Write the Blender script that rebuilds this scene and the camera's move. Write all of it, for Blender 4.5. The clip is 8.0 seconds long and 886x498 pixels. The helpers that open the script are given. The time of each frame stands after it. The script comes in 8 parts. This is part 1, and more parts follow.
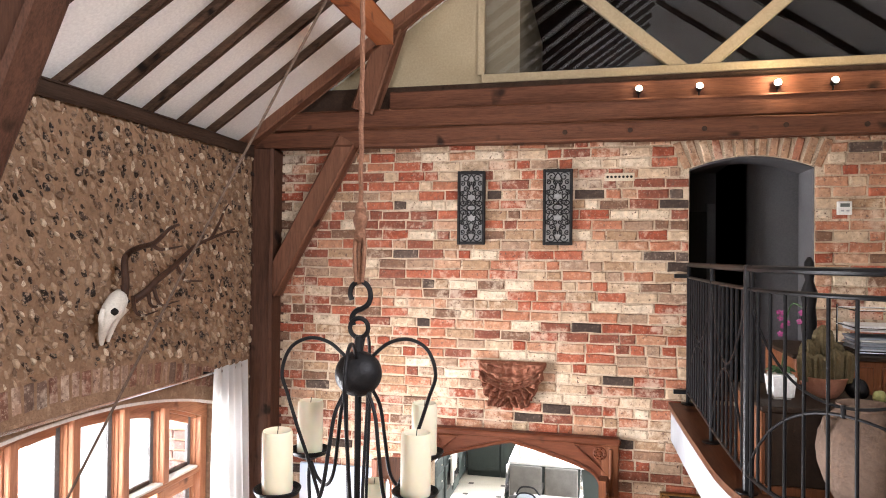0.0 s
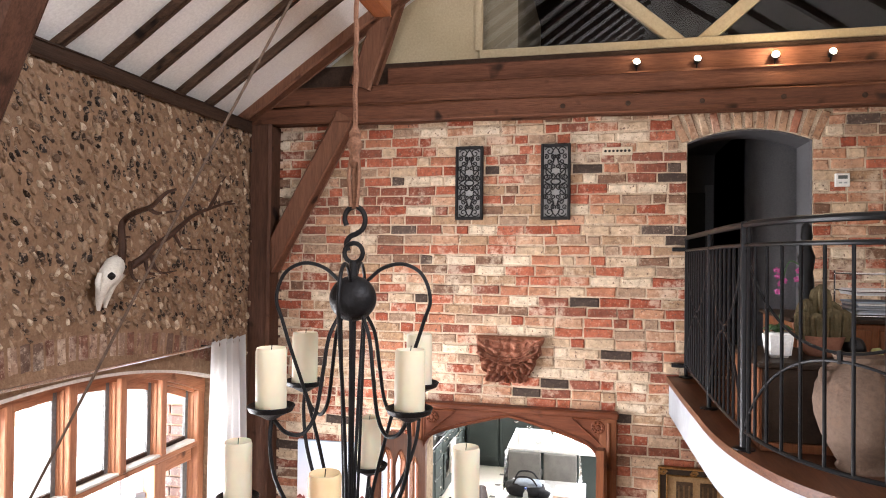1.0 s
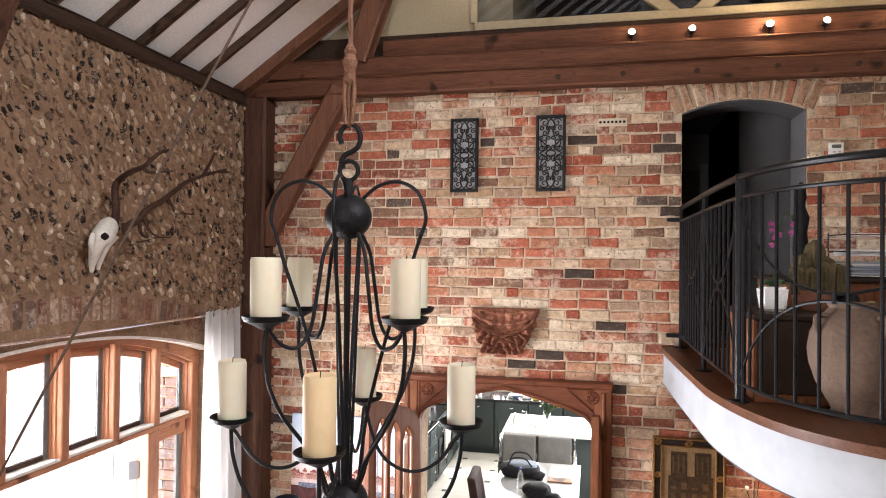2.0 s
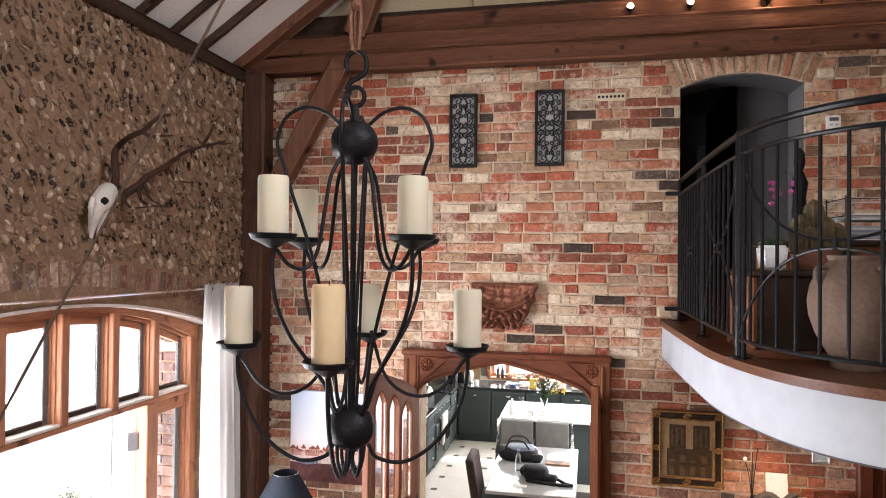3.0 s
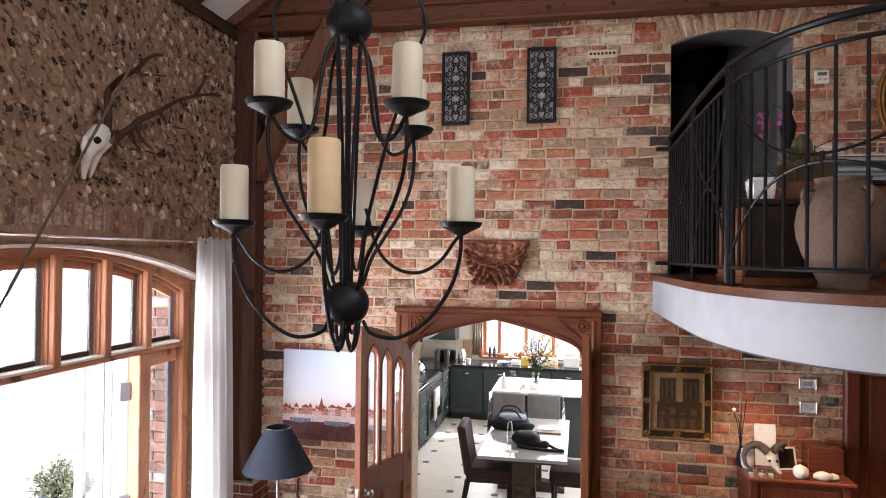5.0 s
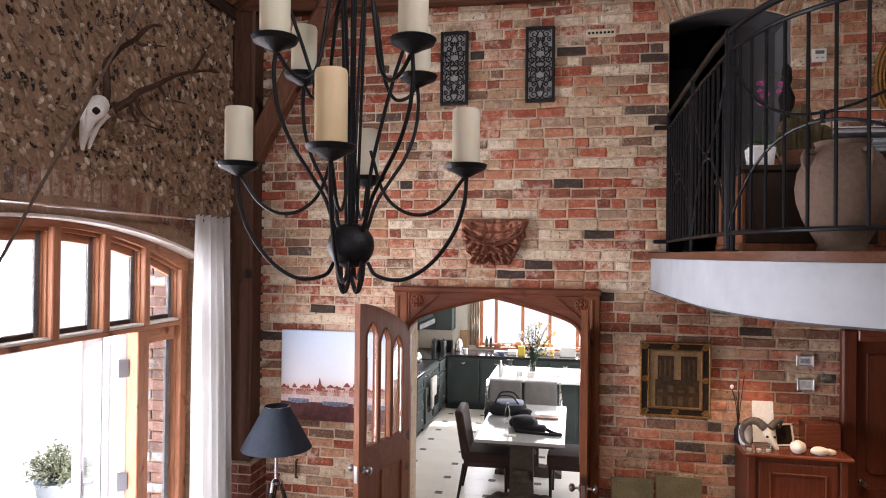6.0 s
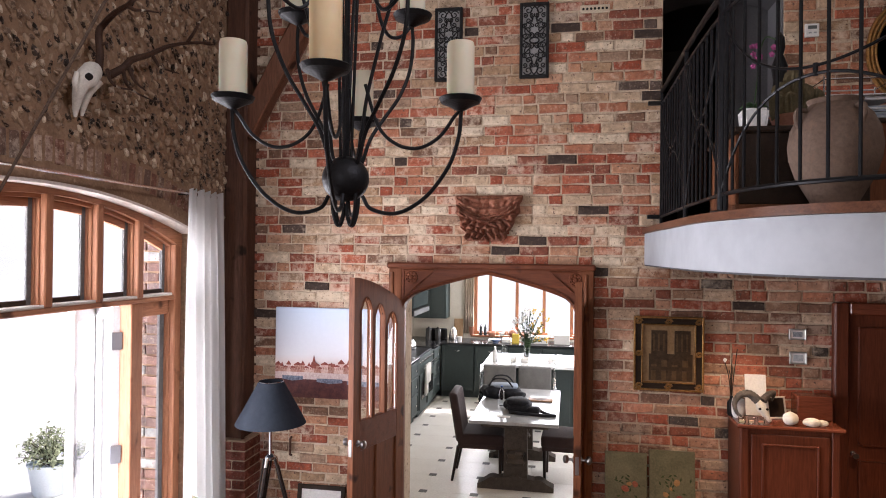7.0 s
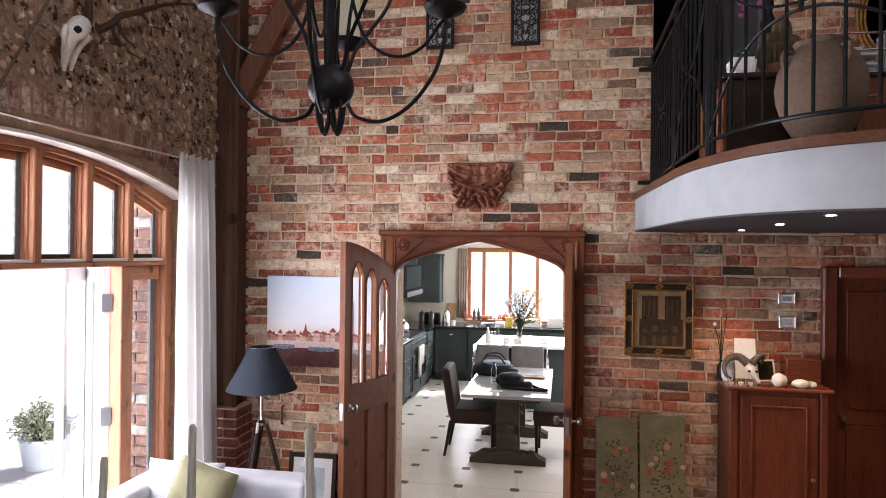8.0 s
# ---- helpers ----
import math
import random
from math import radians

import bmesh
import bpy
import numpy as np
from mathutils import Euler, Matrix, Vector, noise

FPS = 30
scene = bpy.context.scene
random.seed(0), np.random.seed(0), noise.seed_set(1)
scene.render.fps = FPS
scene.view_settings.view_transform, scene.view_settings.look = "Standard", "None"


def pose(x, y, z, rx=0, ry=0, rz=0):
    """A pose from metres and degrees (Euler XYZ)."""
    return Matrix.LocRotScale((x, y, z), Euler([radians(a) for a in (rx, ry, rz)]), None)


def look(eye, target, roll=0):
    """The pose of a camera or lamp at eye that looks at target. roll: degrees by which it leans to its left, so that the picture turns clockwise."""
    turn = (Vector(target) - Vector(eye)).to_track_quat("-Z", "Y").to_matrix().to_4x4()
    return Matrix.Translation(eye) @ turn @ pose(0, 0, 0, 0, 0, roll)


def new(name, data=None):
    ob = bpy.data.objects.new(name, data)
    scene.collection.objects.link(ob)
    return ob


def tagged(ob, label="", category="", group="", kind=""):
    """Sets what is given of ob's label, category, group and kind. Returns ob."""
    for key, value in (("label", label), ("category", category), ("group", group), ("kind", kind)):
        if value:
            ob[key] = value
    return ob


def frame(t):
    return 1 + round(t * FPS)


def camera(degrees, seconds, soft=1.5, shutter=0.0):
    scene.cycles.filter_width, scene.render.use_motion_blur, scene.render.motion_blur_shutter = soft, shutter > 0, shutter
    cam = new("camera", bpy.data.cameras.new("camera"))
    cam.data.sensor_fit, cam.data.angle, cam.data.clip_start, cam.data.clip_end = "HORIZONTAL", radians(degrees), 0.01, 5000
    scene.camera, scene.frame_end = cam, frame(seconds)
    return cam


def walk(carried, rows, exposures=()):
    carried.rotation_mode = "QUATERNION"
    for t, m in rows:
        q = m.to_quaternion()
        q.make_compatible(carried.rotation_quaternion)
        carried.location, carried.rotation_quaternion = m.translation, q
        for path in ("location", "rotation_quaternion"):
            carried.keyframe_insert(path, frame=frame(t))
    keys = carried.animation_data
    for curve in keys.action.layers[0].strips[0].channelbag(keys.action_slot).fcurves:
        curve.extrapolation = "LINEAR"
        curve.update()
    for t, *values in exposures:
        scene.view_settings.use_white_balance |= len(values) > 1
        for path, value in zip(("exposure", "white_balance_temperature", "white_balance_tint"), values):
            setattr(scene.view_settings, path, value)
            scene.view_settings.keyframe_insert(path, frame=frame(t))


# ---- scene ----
cam = camera(66.8, 8.0, soft=1.0)
PATH = [
    (0, (0.052, 0.177, 3.723), (-0.3989, 2.1254, 3.7463), 0.63),
    (0.5, (0.062, 0.180, 3.623), (-0.3891, 2.1281, 3.6474), 0.63),
    (1, (0.066, 0.186, 3.519), (-0.3839, 2.1342, 3.5455), 0.62),
    (1.5, (0.070, 0.197, 3.410), (-0.3731, 2.1467, 3.4357), 0.62),
    (3, (0.038, 0.187, 3.102), (-0.3830, 2.1419, 3.1295), 0.61),
    (3.5, (0.034, 0.181, 3.017), (-0.3832, 2.1372, 3.0434), 0.61),
    (4, (0.041, 0.168, 2.933), (-0.3699, 2.1251, 2.9572), 0.66),
    (4.5, (0.045, 0.167, 2.857), (-0.3589, 2.1258, 2.8792), 0.65),
    (6, (0.016, 0.162, 2.632), (-0.3670, 2.1250, 2.6482), 0.64),
    (6.5, (0.008, 0.159, 2.548), (-0.3669, 2.1231, 2.5631), 0.64),
    (7, (0.017, 0.161, 2.458), (-0.3490, 2.1273, 2.4692), 0.63),
    (7.5, (0.032, 0.160, 2.357), (-0.3271, 2.1274, 2.3662), 0.63),
    (8, (0.047, 0.161, 2.216), (-0.3040, 2.1303, 2.2212), 0.63),
]
walk(cam, [(t, look(eye, target, roll)) for t, eye, target, roll in PATH],
     exposures=[(0, 1.84, 6200, 13), (1.5, 1.58, 6200, 13), (3, 1.24, 6150, 15), (3.5, 1.15, 6150, 16), (4.5, 0.98, 6100, 17), (6, 0.80, 6050, 18), (7, 0.74, 6050, 18), (8, 0.71, 6000, 18)])

# ---- light ----
SUN = Vector((-0.30, -0.62, -0.66)).normalized()
world = bpy.data.worlds.new("sky")
scene.world = world
world.use_nodes = True
wt = world.node_tree
sky = wt.nodes.new("ShaderNodeTexSky")
sky.sky_type, sky.sun_disc = "NISHITA", False
sky.sun_elevation, sky.sun_rotation = math.asin(-SUN.z), math.atan2(-SUN.x, -SUN.y)
wt.links.new(sky.outputs[0], wt.nodes["Background"].inputs[0])
wt.nodes["Background"].inputs[1].default_value = 0.15


def lamp(name, kind, m, energy, color=(1, 1, 1), **more):
    data = bpy.data.lights.new(name, kind)
    data.energy, data.color = energy, color
    if kind == "SUN":
        data.angle = more["angle"]
    if kind == "AREA":
        data.shape, data.size, data.size_y = "RECTANGLE", more["size"], more["size_y"]
    if kind in ("POINT", "SPOT"):
        data.shadow_soft_size = more["radius"]
    if kind == "SPOT":
        data.spot_size, data.spot_blend = more["cone"], 0.6
    ob = new(name, data)
    ob.matrix_world = m
    return ob


lamp("sun", "SUN", look((0, 0, 20), Vector((0, 0, 20)) + SUN), 5.0, (1.0, 0.95, 0.86), angle=radians(0.6))
lamp("courtyard_daylight", "AREA", look((-3.75, 3.35, 1.45), (-0.9, 4.9, 1.35)), 310, (1.0, 0.98, 0.97), size=3.3, size_y=2.8)
# assumed daylight from behind the camera; its opening is never in view
lamp("assumed_rear_daylight", "AREA", look((-1.3, -5.4, 2.9), (-1.4, 5, 1.6)), 80, (0.99, 0.965, 0.985), size=2.2, size_y=3.0)
# added fill that brightens the west slope; no such rooflight is known
lamp("added_roof_fill", "AREA", look((2.95, 0.4, 5.72), (-2.0, -1.5, 6.1)), 142, (0.985, 0.97, 1.0), size=1.6, size_y=1.3)
lamp("kitchen_window_daylight", "AREA", look((-0.6, 12.02, 1.65), (-0.6, 6, 0.6)), 75, (1.0, 0.98, 0.94), size=2.3, size_y=1.25)
# added kitchen fill, through a side opening that is out of view
lamp("added_kitchen_fill", "AREA", look((1.25, 8.6, 1.6), (-1.5, 8.6, 0.4)), 40, (1.0, 0.97, 0.92), size=2.2, size_y=1.4)


# ---- materials ----
def nodes(name):
    m = bpy.data.materials.new(name)
    m.use_nodes = True
    t = m.node_tree
    t.nodes["Principled BSDF"].inputs["Specular IOR Level"].default_value = 0.18
    return m, t, t.nodes["Principled BSDF"]


def add(t, kind, **values):
    n = t.nodes.new(kind)
    for key, value in values.items():
        if key in n.inputs:
            n.inputs[key].default_value = value
    return n


def coords(t, stretch=(1, 1, 1), turn=(0, 0, 0)):
    c = t.nodes.new("ShaderNodeTexCoord")
    m = t.nodes.new("ShaderNodeMapping")
    m.inputs["Scale"].default_value = stretch
    m.inputs["Rotation"].default_value = turn
    t.links.new(c.outputs["Object"], m.inputs["Vector"])
    return m.outputs[0]


def ramp(t, source, stops):
    r = t.nodes.new("ShaderNodeValToRGB")
    e = r.color_ramp.elements
    while len(e) < len(stops):
        e.new(0.5)
    for el, (p, c) in zip(e, stops):
        el.position, el.color = p, (*c, 1)
    t.links.new(source, r.inputs[0])
    return r.outputs[0]


def mix(t, fac, a, b, mode="MIX"):
    n = t.nodes.new("ShaderNodeMix")
    n.data_type, n.blend_type = "RGBA", mode
    for socket, v in ((n.inputs[0], fac), (n.inputs[6], a), (n.inputs[7], b)):
        if isinstance(v, bpy.types.NodeSocket):
            t.links.new(v, socket)
        elif isinstance(v, (int, float)):
            socket.default_value = v
        else:
            socket.default_value = (*v, 1)
    return n.outputs[2]


def noise_of(t, vec, scale, detail=6, rough=0.6):
    n = add(t, "ShaderNodeTexNoise", Scale=scale, Detail=detail, Roughness=rough)
    t.links.new(vec, n.inputs["Vector"])
    return n.outputs[0]


def bump_to(t, b, height, strength, distance=0.01):
    n = add(t, "ShaderNodeBump", Strength=strength, Distance=distance)
    t.links.new(height, n.inputs["Height"])
    t.links.new(n.outputs[0], b.inputs["Normal"])


def surf(name, c1, c2, scale=6, rough=0.6, metal=0.0, bump=0.15, fine=80, stretch=(1, 1, 1), spot=None, wear=0.12, mottle=0.35):
    """A surface with two-scale variation of colour and gloss."""
    m, t, b = nodes(name)
    v = coords(t, stretch)
    big, small = noise_of(t, v, scale), noise_of(t, v, fine, 4)
    col = ramp(t, big, [(0.3, c1), (0.7, c2)])
    col = mix(t, mottle, col, ramp(t, small, [(0.3, [x * 0.7 for x in c1]), (0.7, [min(1, x * 1.15) for x in c2])]))
    if spot:
        mask = ramp(t, noise_of(t, v, scale * 2.7, 8, 0.7), [(0.55, (0, 0, 0)), (0.68, (1, 1, 1))])
        col = mix(t, mask, col, spot)
    t.links.new(col, b.inputs["Base Color"])
    r = t.nodes.new("ShaderNodeMapRange")
    r.inputs["To Min"].default_value, r.inputs["To Max"].default_value = max(0.03, rough - wear), min(1, rough + wear)
    t.links.new(small, r.inputs[0])
    t.links.new(r.outputs[0], b.inputs["Roughness"])
    b.inputs["Metallic"].default_value = metal
    if rough < 0.35:
        b.inputs["Specular IOR Level"].default_value = 0.5
    if bump:
        bump_to(t, b, small, bump)
    return m


def timber(name, dark, light, axis, rough=0.6, bump=0.35, scale=1.0, knots=True):
    """Sawn timber with its grain along an axis (0, 1 or 2)."""
    m, t, b = nodes(name)
    s = [9 * scale, 9 * scale, 9 * scale]
    s[axis] = 0.7 * scale
    v = coords(t, s)
    grain, fibre = noise_of(t, v, 2.2, 8, 0.65), noise_of(t, v, 12, 5, 0.7)
    col = ramp(t, grain, [(0.28, dark), (0.5, [(a + c) / 2 for a, c in zip(dark, light)]), (0.72, light)])
    col = mix(t, 0.35, col, ramp(t, fibre, [(0.35, [x * 0.45 for x in dark]), (0.6, light)]))
    if knots:
        k = noise_of(t, coords(t, (1, 1, 1)), 5.5 * scale, 2, 0.4)
        col = mix(t, ramp(t, k, [(0.66, (0, 0, 0)), (0.74, (1, 1, 1))]), col, [x * 0.35 for x in dark])
    t.links.new(col, b.inputs["Base Color"])
    b.inputs["Roughness"].default_value = rough
    if rough < 0.35:
        b.inputs["Specular IOR Level"].default_value = 0.4
    bump_to(t, b, fibre, bump)
    return m


def plain(name, c, rough=0.5, metal=0.0, glow=0.0):
    m, t, b = nodes(name)
    b.inputs["Base Color"].default_value = (*c, 1)
    b.inputs["Roughness"].default_value, b.inputs["Metallic"].default_value = rough, metal
    if glow:
        b.inputs["Emission Color"].default_value, b.inputs["Emission Strength"].default_value = (*c, 1), glow
    return m


def brick_material(name, island, stops, wash):
    m, t, b = nodes(name)
    g = t.nodes.new("ShaderNodeNewGeometry") if island else t.nodes.new("ShaderNodeObjectInfo")
    rnd = g.outputs["Random Per Island"] if island else g.outputs["Random"]
    geo = t.nodes.new("ShaderNodeNewGeometry")
    v = geo.outputs["Position"]
    col = ramp(t, rnd, stops)
    t.nodes[-1].color_ramp.interpolation = "CONSTANT"
    fine, mid, big = noise_of(t, v, 95, 5, 0.7), noise_of(t, v, 21, 6, 0.7), noise_of(t, v, 3.2, 4)
    col = mix(t, 0.8, col, ramp(t, mid, [(0.30, (0.50, 0.44, 0.40)), (0.48, (0.96, 0.93, 0.90)), (0.68, (1.45, 1.38, 1.30))]), "MULTIPLY")
    col = mix(t, ramp(t, noise_of(t, v, 60, 4, 0.75), [(0.57, (0, 0, 0)), (0.66, (0.45, 0.45, 0.45))]), col, (0.62, 0.50, 0.37))
    # lime wash left in patches, thicker on some bricks
    w = t.nodes.new("ShaderNodeMath")
    w.operation = "MULTIPLY_ADD"
    t.links.new(rnd, w.inputs[0])
    w.inputs[1].default_value = 0.0
    t.links.new(big, w.inputs[2])
    mask = ramp(t, mix(t, 0.6, mid, w.outputs[0]), [(0.52, (0, 0, 0)), (0.60, (wash, wash, wash))])
    col = mix(t, mask, col, (0.66, 0.56, 0.43))
    pits = ramp(t, noise_of(t, v, 48, 3, 0.6), [(0.33, (1, 1, 1)), (0.39, (0, 0, 0))])
    col = mix(t, pits, col, (0.13, 0.075, 0.055))
    t.links.new(col, b.inputs["Base Color"])
    b.inputs["Roughness"].default_value = 0.88
    bump_to(t, b, mix(t, 0.5, fine, mid), 0.6, 0.006)
    return m


OLD_BRICK = [(0.0, (0.26, 0.066, 0.034)), (0.10, (0.34, 0.105, 0.058)), (0.20, (0.46, 0.345, 0.235)), (0.30, (0.20, 0.066, 0.040)), (0.39, (0.42, 0.25, 0.16)), (0.48, (0.35, 0.145, 0.082)),
             (0.57, (0.56, 0.465, 0.345)), (0.65, (0.33, 0.215, 0.13)), (0.74, (0.38, 0.195, 0.115)), (0.83, (0.17, 0.095, 0.060)), (0.91, (0.30, 0.20, 0.135)), (0.985, (0.085, 0.06, 0.048))]
ARCH_BRICK = [(0.0, (0.36, 0.22, 0.135)), (0.25, (0.44, 0.29, 0.18)), (0.5, (0.30, 0.17, 0.10)), (0.7, (0.40, 0.24, 0.15)), (0.85, (0.33, 0.14, 0.085))]
# redder low bricks; some of the downlights' warmth is mixed into the colour
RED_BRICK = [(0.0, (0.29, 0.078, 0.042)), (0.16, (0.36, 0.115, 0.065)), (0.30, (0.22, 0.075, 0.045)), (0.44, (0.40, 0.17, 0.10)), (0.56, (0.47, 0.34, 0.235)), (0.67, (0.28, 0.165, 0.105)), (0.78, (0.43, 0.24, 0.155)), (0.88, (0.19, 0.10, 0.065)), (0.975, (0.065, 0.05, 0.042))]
M_BRICK = brick_material("old_brick", False, OLD_BRICK, 0.50)
M_BRICK_REST = brick_material("old_brick_rest", True, OLD_BRICK, 0.50)
M_VOUSSOIR = brick_material("arch_brick", False, ARCH_BRICK, 0.35)
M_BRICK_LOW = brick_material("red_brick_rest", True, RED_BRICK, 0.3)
DARK_BRICK = [(0.0, (0.16, 0.075, 0.05)), (0.3, (0.22, 0.13, 0.09)), (0.55, (0.12, 0.075, 0.055)), (0.8, (0.27, 0.18, 0.13))]
M_SOLDIER = brick_material("soldier_brick", False, DARK_BRICK, 0.3)
PIER_BRICK = [(0.0, (0.25, 0.08, 0.055)), (0.4, (0.2, 0.07, 0.05)), (0.7, (0.3, 0.11, 0.075))]
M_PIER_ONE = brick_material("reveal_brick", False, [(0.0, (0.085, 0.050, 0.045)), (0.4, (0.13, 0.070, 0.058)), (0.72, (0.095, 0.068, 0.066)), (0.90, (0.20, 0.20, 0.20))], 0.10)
M_PIER = brick_material("pier_brick", True, PIER_BRICK, 0.12)
M_MORTAR = surf("lime_mortar", (0.44, 0.34, 0.24), (0.66, 0.53, 0.385), 9, 0.95, bump=0.9, fine=120, spot=(0.17, 0.105, 0.072))
M_FLINT_MORTAR = surf("flint_mortar", (0.155, 0.092, 0.054), (0.29, 0.180, 0.108), 5, 0.97, bump=1.0, fine=55, spot=(0.36, 0.24, 0.15))
M_OAK_X = timber("oak_beam_lengthwise", (0.062, 0.022, 0.011), (0.165, 0.066, 0.034), 0, 0.62)
M_OAK_Z = timber("oak_post", (0.085, 0.034, 0.019), (0.22, 0.10, 0.056), 2, 0.62)
M_OAK_Y = timber("oak_rafter", (0.026, 0.014, 0.009), (0.115, 0.066, 0.04), 0, 0.75, 0.6)
M_OAK_DARK = timber("dark_plate", (0.020, 0.011, 0.007), (0.065, 0.036, 0.022), 1, 0.75, 0.5)
M_ORANGE = timber("new_purlin", (0.28, 0.085, 0.03), (0.42, 0.15, 0.06), 1, 0.5, 0.2)
M_FRAME = timber("window_hardwood", (0.26, 0.098, 0.047), (0.45, 0.205, 0.108), 2, 0.42, 0.15)
M_FRAME_Y = timber("window_hardwood_rail", (0.26, 0.098, 0.047), (0.45, 0.205, 0.108), 1, 0.42, 0.15)
M_DOOR = timber("door_oak", (0.100, 0.031, 0.012), (0.21, 0.074, 0.030), 2, 0.52, 0.2)
M_DOOR_X = timber("door_frame_oak", (0.08, 0.023, 0.011), (0.18, 0.058, 0.026), 0, 0.38, 0.25)
M_MAHOGANY = timber("mahogany", (0.070, 0.018, 0.009), (0.150, 0.042, 0.020), 2, 0.36, 0.08, knots=False)
M_MAHOGANY_X = timber("mahogany_top", (0.10, 0.026, 0.014), (0.21, 0.06, 0.03), 0, 0.22, 0.06, knots=False)
M_BALCONY_WOOD = timber("balcony_boards", (0.065, 0.026, 0.014), (0.15, 0.064, 0.034), 1, 0.4, 0.2)
M_PLASTER = surf("white_plaster", (0.83, 0.81, 0.755), (0.88, 0.86, 0.81), 2, 0.9, bump=0.12, fine=60)
M_CREAM = surf("cream_plaster", (0.38, 0.31, 0.19), (0.46, 0.38, 0.25), 2, 0.9, bump=0.12, fine=60)
M_FASCIA = surf("painted_fascia", (0.34, 0.355, 0.37), (0.385, 0.40, 0.415), 2, 0.75, bump=0.0, fine=5)
M_IRON = surf("wrought_iron", (0.006, 0.006, 0.0065), (0.014, 0.013, 0.0135), 20, 0.46, 0.3, 0.2, 150)
M_RAIL = surf("steel_rail", (0.004, 0.004, 0.0045), (0.010, 0.010, 0.011), 14, 0.37, 0.1, 0.0, 120, wear=0.02)
M_STONE = surf("limestone_floor", (0.66, 0.62, 0.55), (0.76, 0.73, 0.67), 3, 0.32, bump=0.08, fine=45)
M_SLATE = surf("slate_inset", (0.06, 0.055, 0.05), (0.12, 0.11, 0.10), 9, 0.45)
# one dark tone; the corridor's dim light is put into it
M_DARK_ROOM = surf("dark_room_tone", (0.060, 0.056, 0.057), (0.085, 0.080, 0.081), 3, 0.8)
# loft boards near black: the unlit room is put into their colour
M_LOFT = timber("unlit_loft_boards", (0.010, 0.006, 0.004), (0.032, 0.018, 0.012), 1, 0.7)
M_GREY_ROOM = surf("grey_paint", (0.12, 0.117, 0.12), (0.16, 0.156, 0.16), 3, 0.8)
M_GREEN = surf("green_cabinet_paint", (0.040, 0.052, 0.050), (0.056, 0.070, 0.067), 3, 0.58, bump=0.04)
M_HOOD = surf("matt_hood_paint", (0.030, 0.038, 0.037), (0.042, 0.050, 0.049), 3, 0.9)
M_HOOD.node_tree.nodes["Principled BSDF"].inputs["Specular IOR Level"].default_value = 0.0
M_BLACKTOP = surf("black_granite", (0.012, 0.012, 0.013), (0.035, 0.034, 0.034), 40, 0.15, bump=0.0)
M_WHITETOP = surf("white_stone_top", (0.74, 0.73, 0.71), (0.82, 0.81, 0.79), 4, 0.14, bump=0.0)
M_CHROME = plain("chrome", (0.75, 0.75, 0.76), 0.16, 1.0)
M_PAVING = surf("pale_paving", (0.46, 0.44, 0.41), (0.56, 0.54, 0.51), 2, 0.9)
M_RENDER = surf("white_render", (0.62, 0.61, 0.60), (0.70, 0.69, 0.68), 1.5, 0.9)


def glass_material(name, tint=(0.95, 0.97, 0.97), rough=0.0):
    m, t, b = nodes(name)
    b.inputs["Base Color"].default_value = (*tint, 1)
    b.inputs["Roughness"].default_value, b.inputs["IOR"].default_value = rough, 1.45
    b.inputs["Transmission Weight"].default_value = 1.0
    return m


M_GLASS = glass_material("window_glass")


# ---- mesh helpers ----
def thing(name, label, category, at=(0, 0, 0), group="", kind=""):
    ob = new(name)
    ob.empty_display_size = 0.1
    ob.location = at
    return tagged(ob, label, category, group, kind)


def where(ob):
    m = ob.matrix_parent_inverse @ ob.matrix_basis
    return where(ob.parent) @ m if ob.parent else ob.matrix_basis.copy()


def part(name, bm, material, parent=None, label="", smooth=False, **tags):
    """Links a bmesh, given in world coordinates, as one mesh object under a thing or a part."""
    bmesh.ops.recalc_face_normals(bm, faces=bm.faces[:])
    me = bpy.data.meshes.new(name)
    for f in bm.faces:
        f.smooth = smooth
    bm.to_mesh(me)
    bm.free()
    me.materials.append(material)
    ob = new(name, me)
    if parent:
        ob.parent = parent
        ob.matrix_parent_inverse = where(parent).inverted()
    if label:
        ob["label"] = label
    return tagged(ob, **tags) if tags else ob


def soft_edges(ob, angle=35):
    for p in ob.data.polygons:
        p.use_smooth = True
    ob.data.set_sharp_from_angle(angle=radians(angle))
    return ob


def box(x0, x1, y0, y1, z0, z1, bevel=0.0, m=None, bm=None, seg=1):
    bm = bm or bmesh.new()
    r = bmesh.ops.create_cube(bm, size=1)
    bmesh.ops.scale(bm, vec=(x1 - x0, y1 - y0, z1 - z0), verts=r["verts"])
    bmesh.ops.translate(bm, vec=((x0 + x1) / 2, (y0 + y1) / 2, (z0 + z1) / 2), verts=r["verts"])
    verts = r["verts"]
    if bevel:
        e = list({e for v in verts for e in v.link_edges})
        out = bmesh.ops.bevel(bm, geom=e, offset=bevel, segments=seg, affect="EDGES", profile=0.6)
        verts = out["verts"] if len(out["verts"]) else verts
        verts = list({v for f in out["faces"] for v in f.verts} | {v for v in verts if v.is_valid})
    if m is not None:
        bmesh.ops.transform(bm, matrix=m, verts=verts)
    return bm


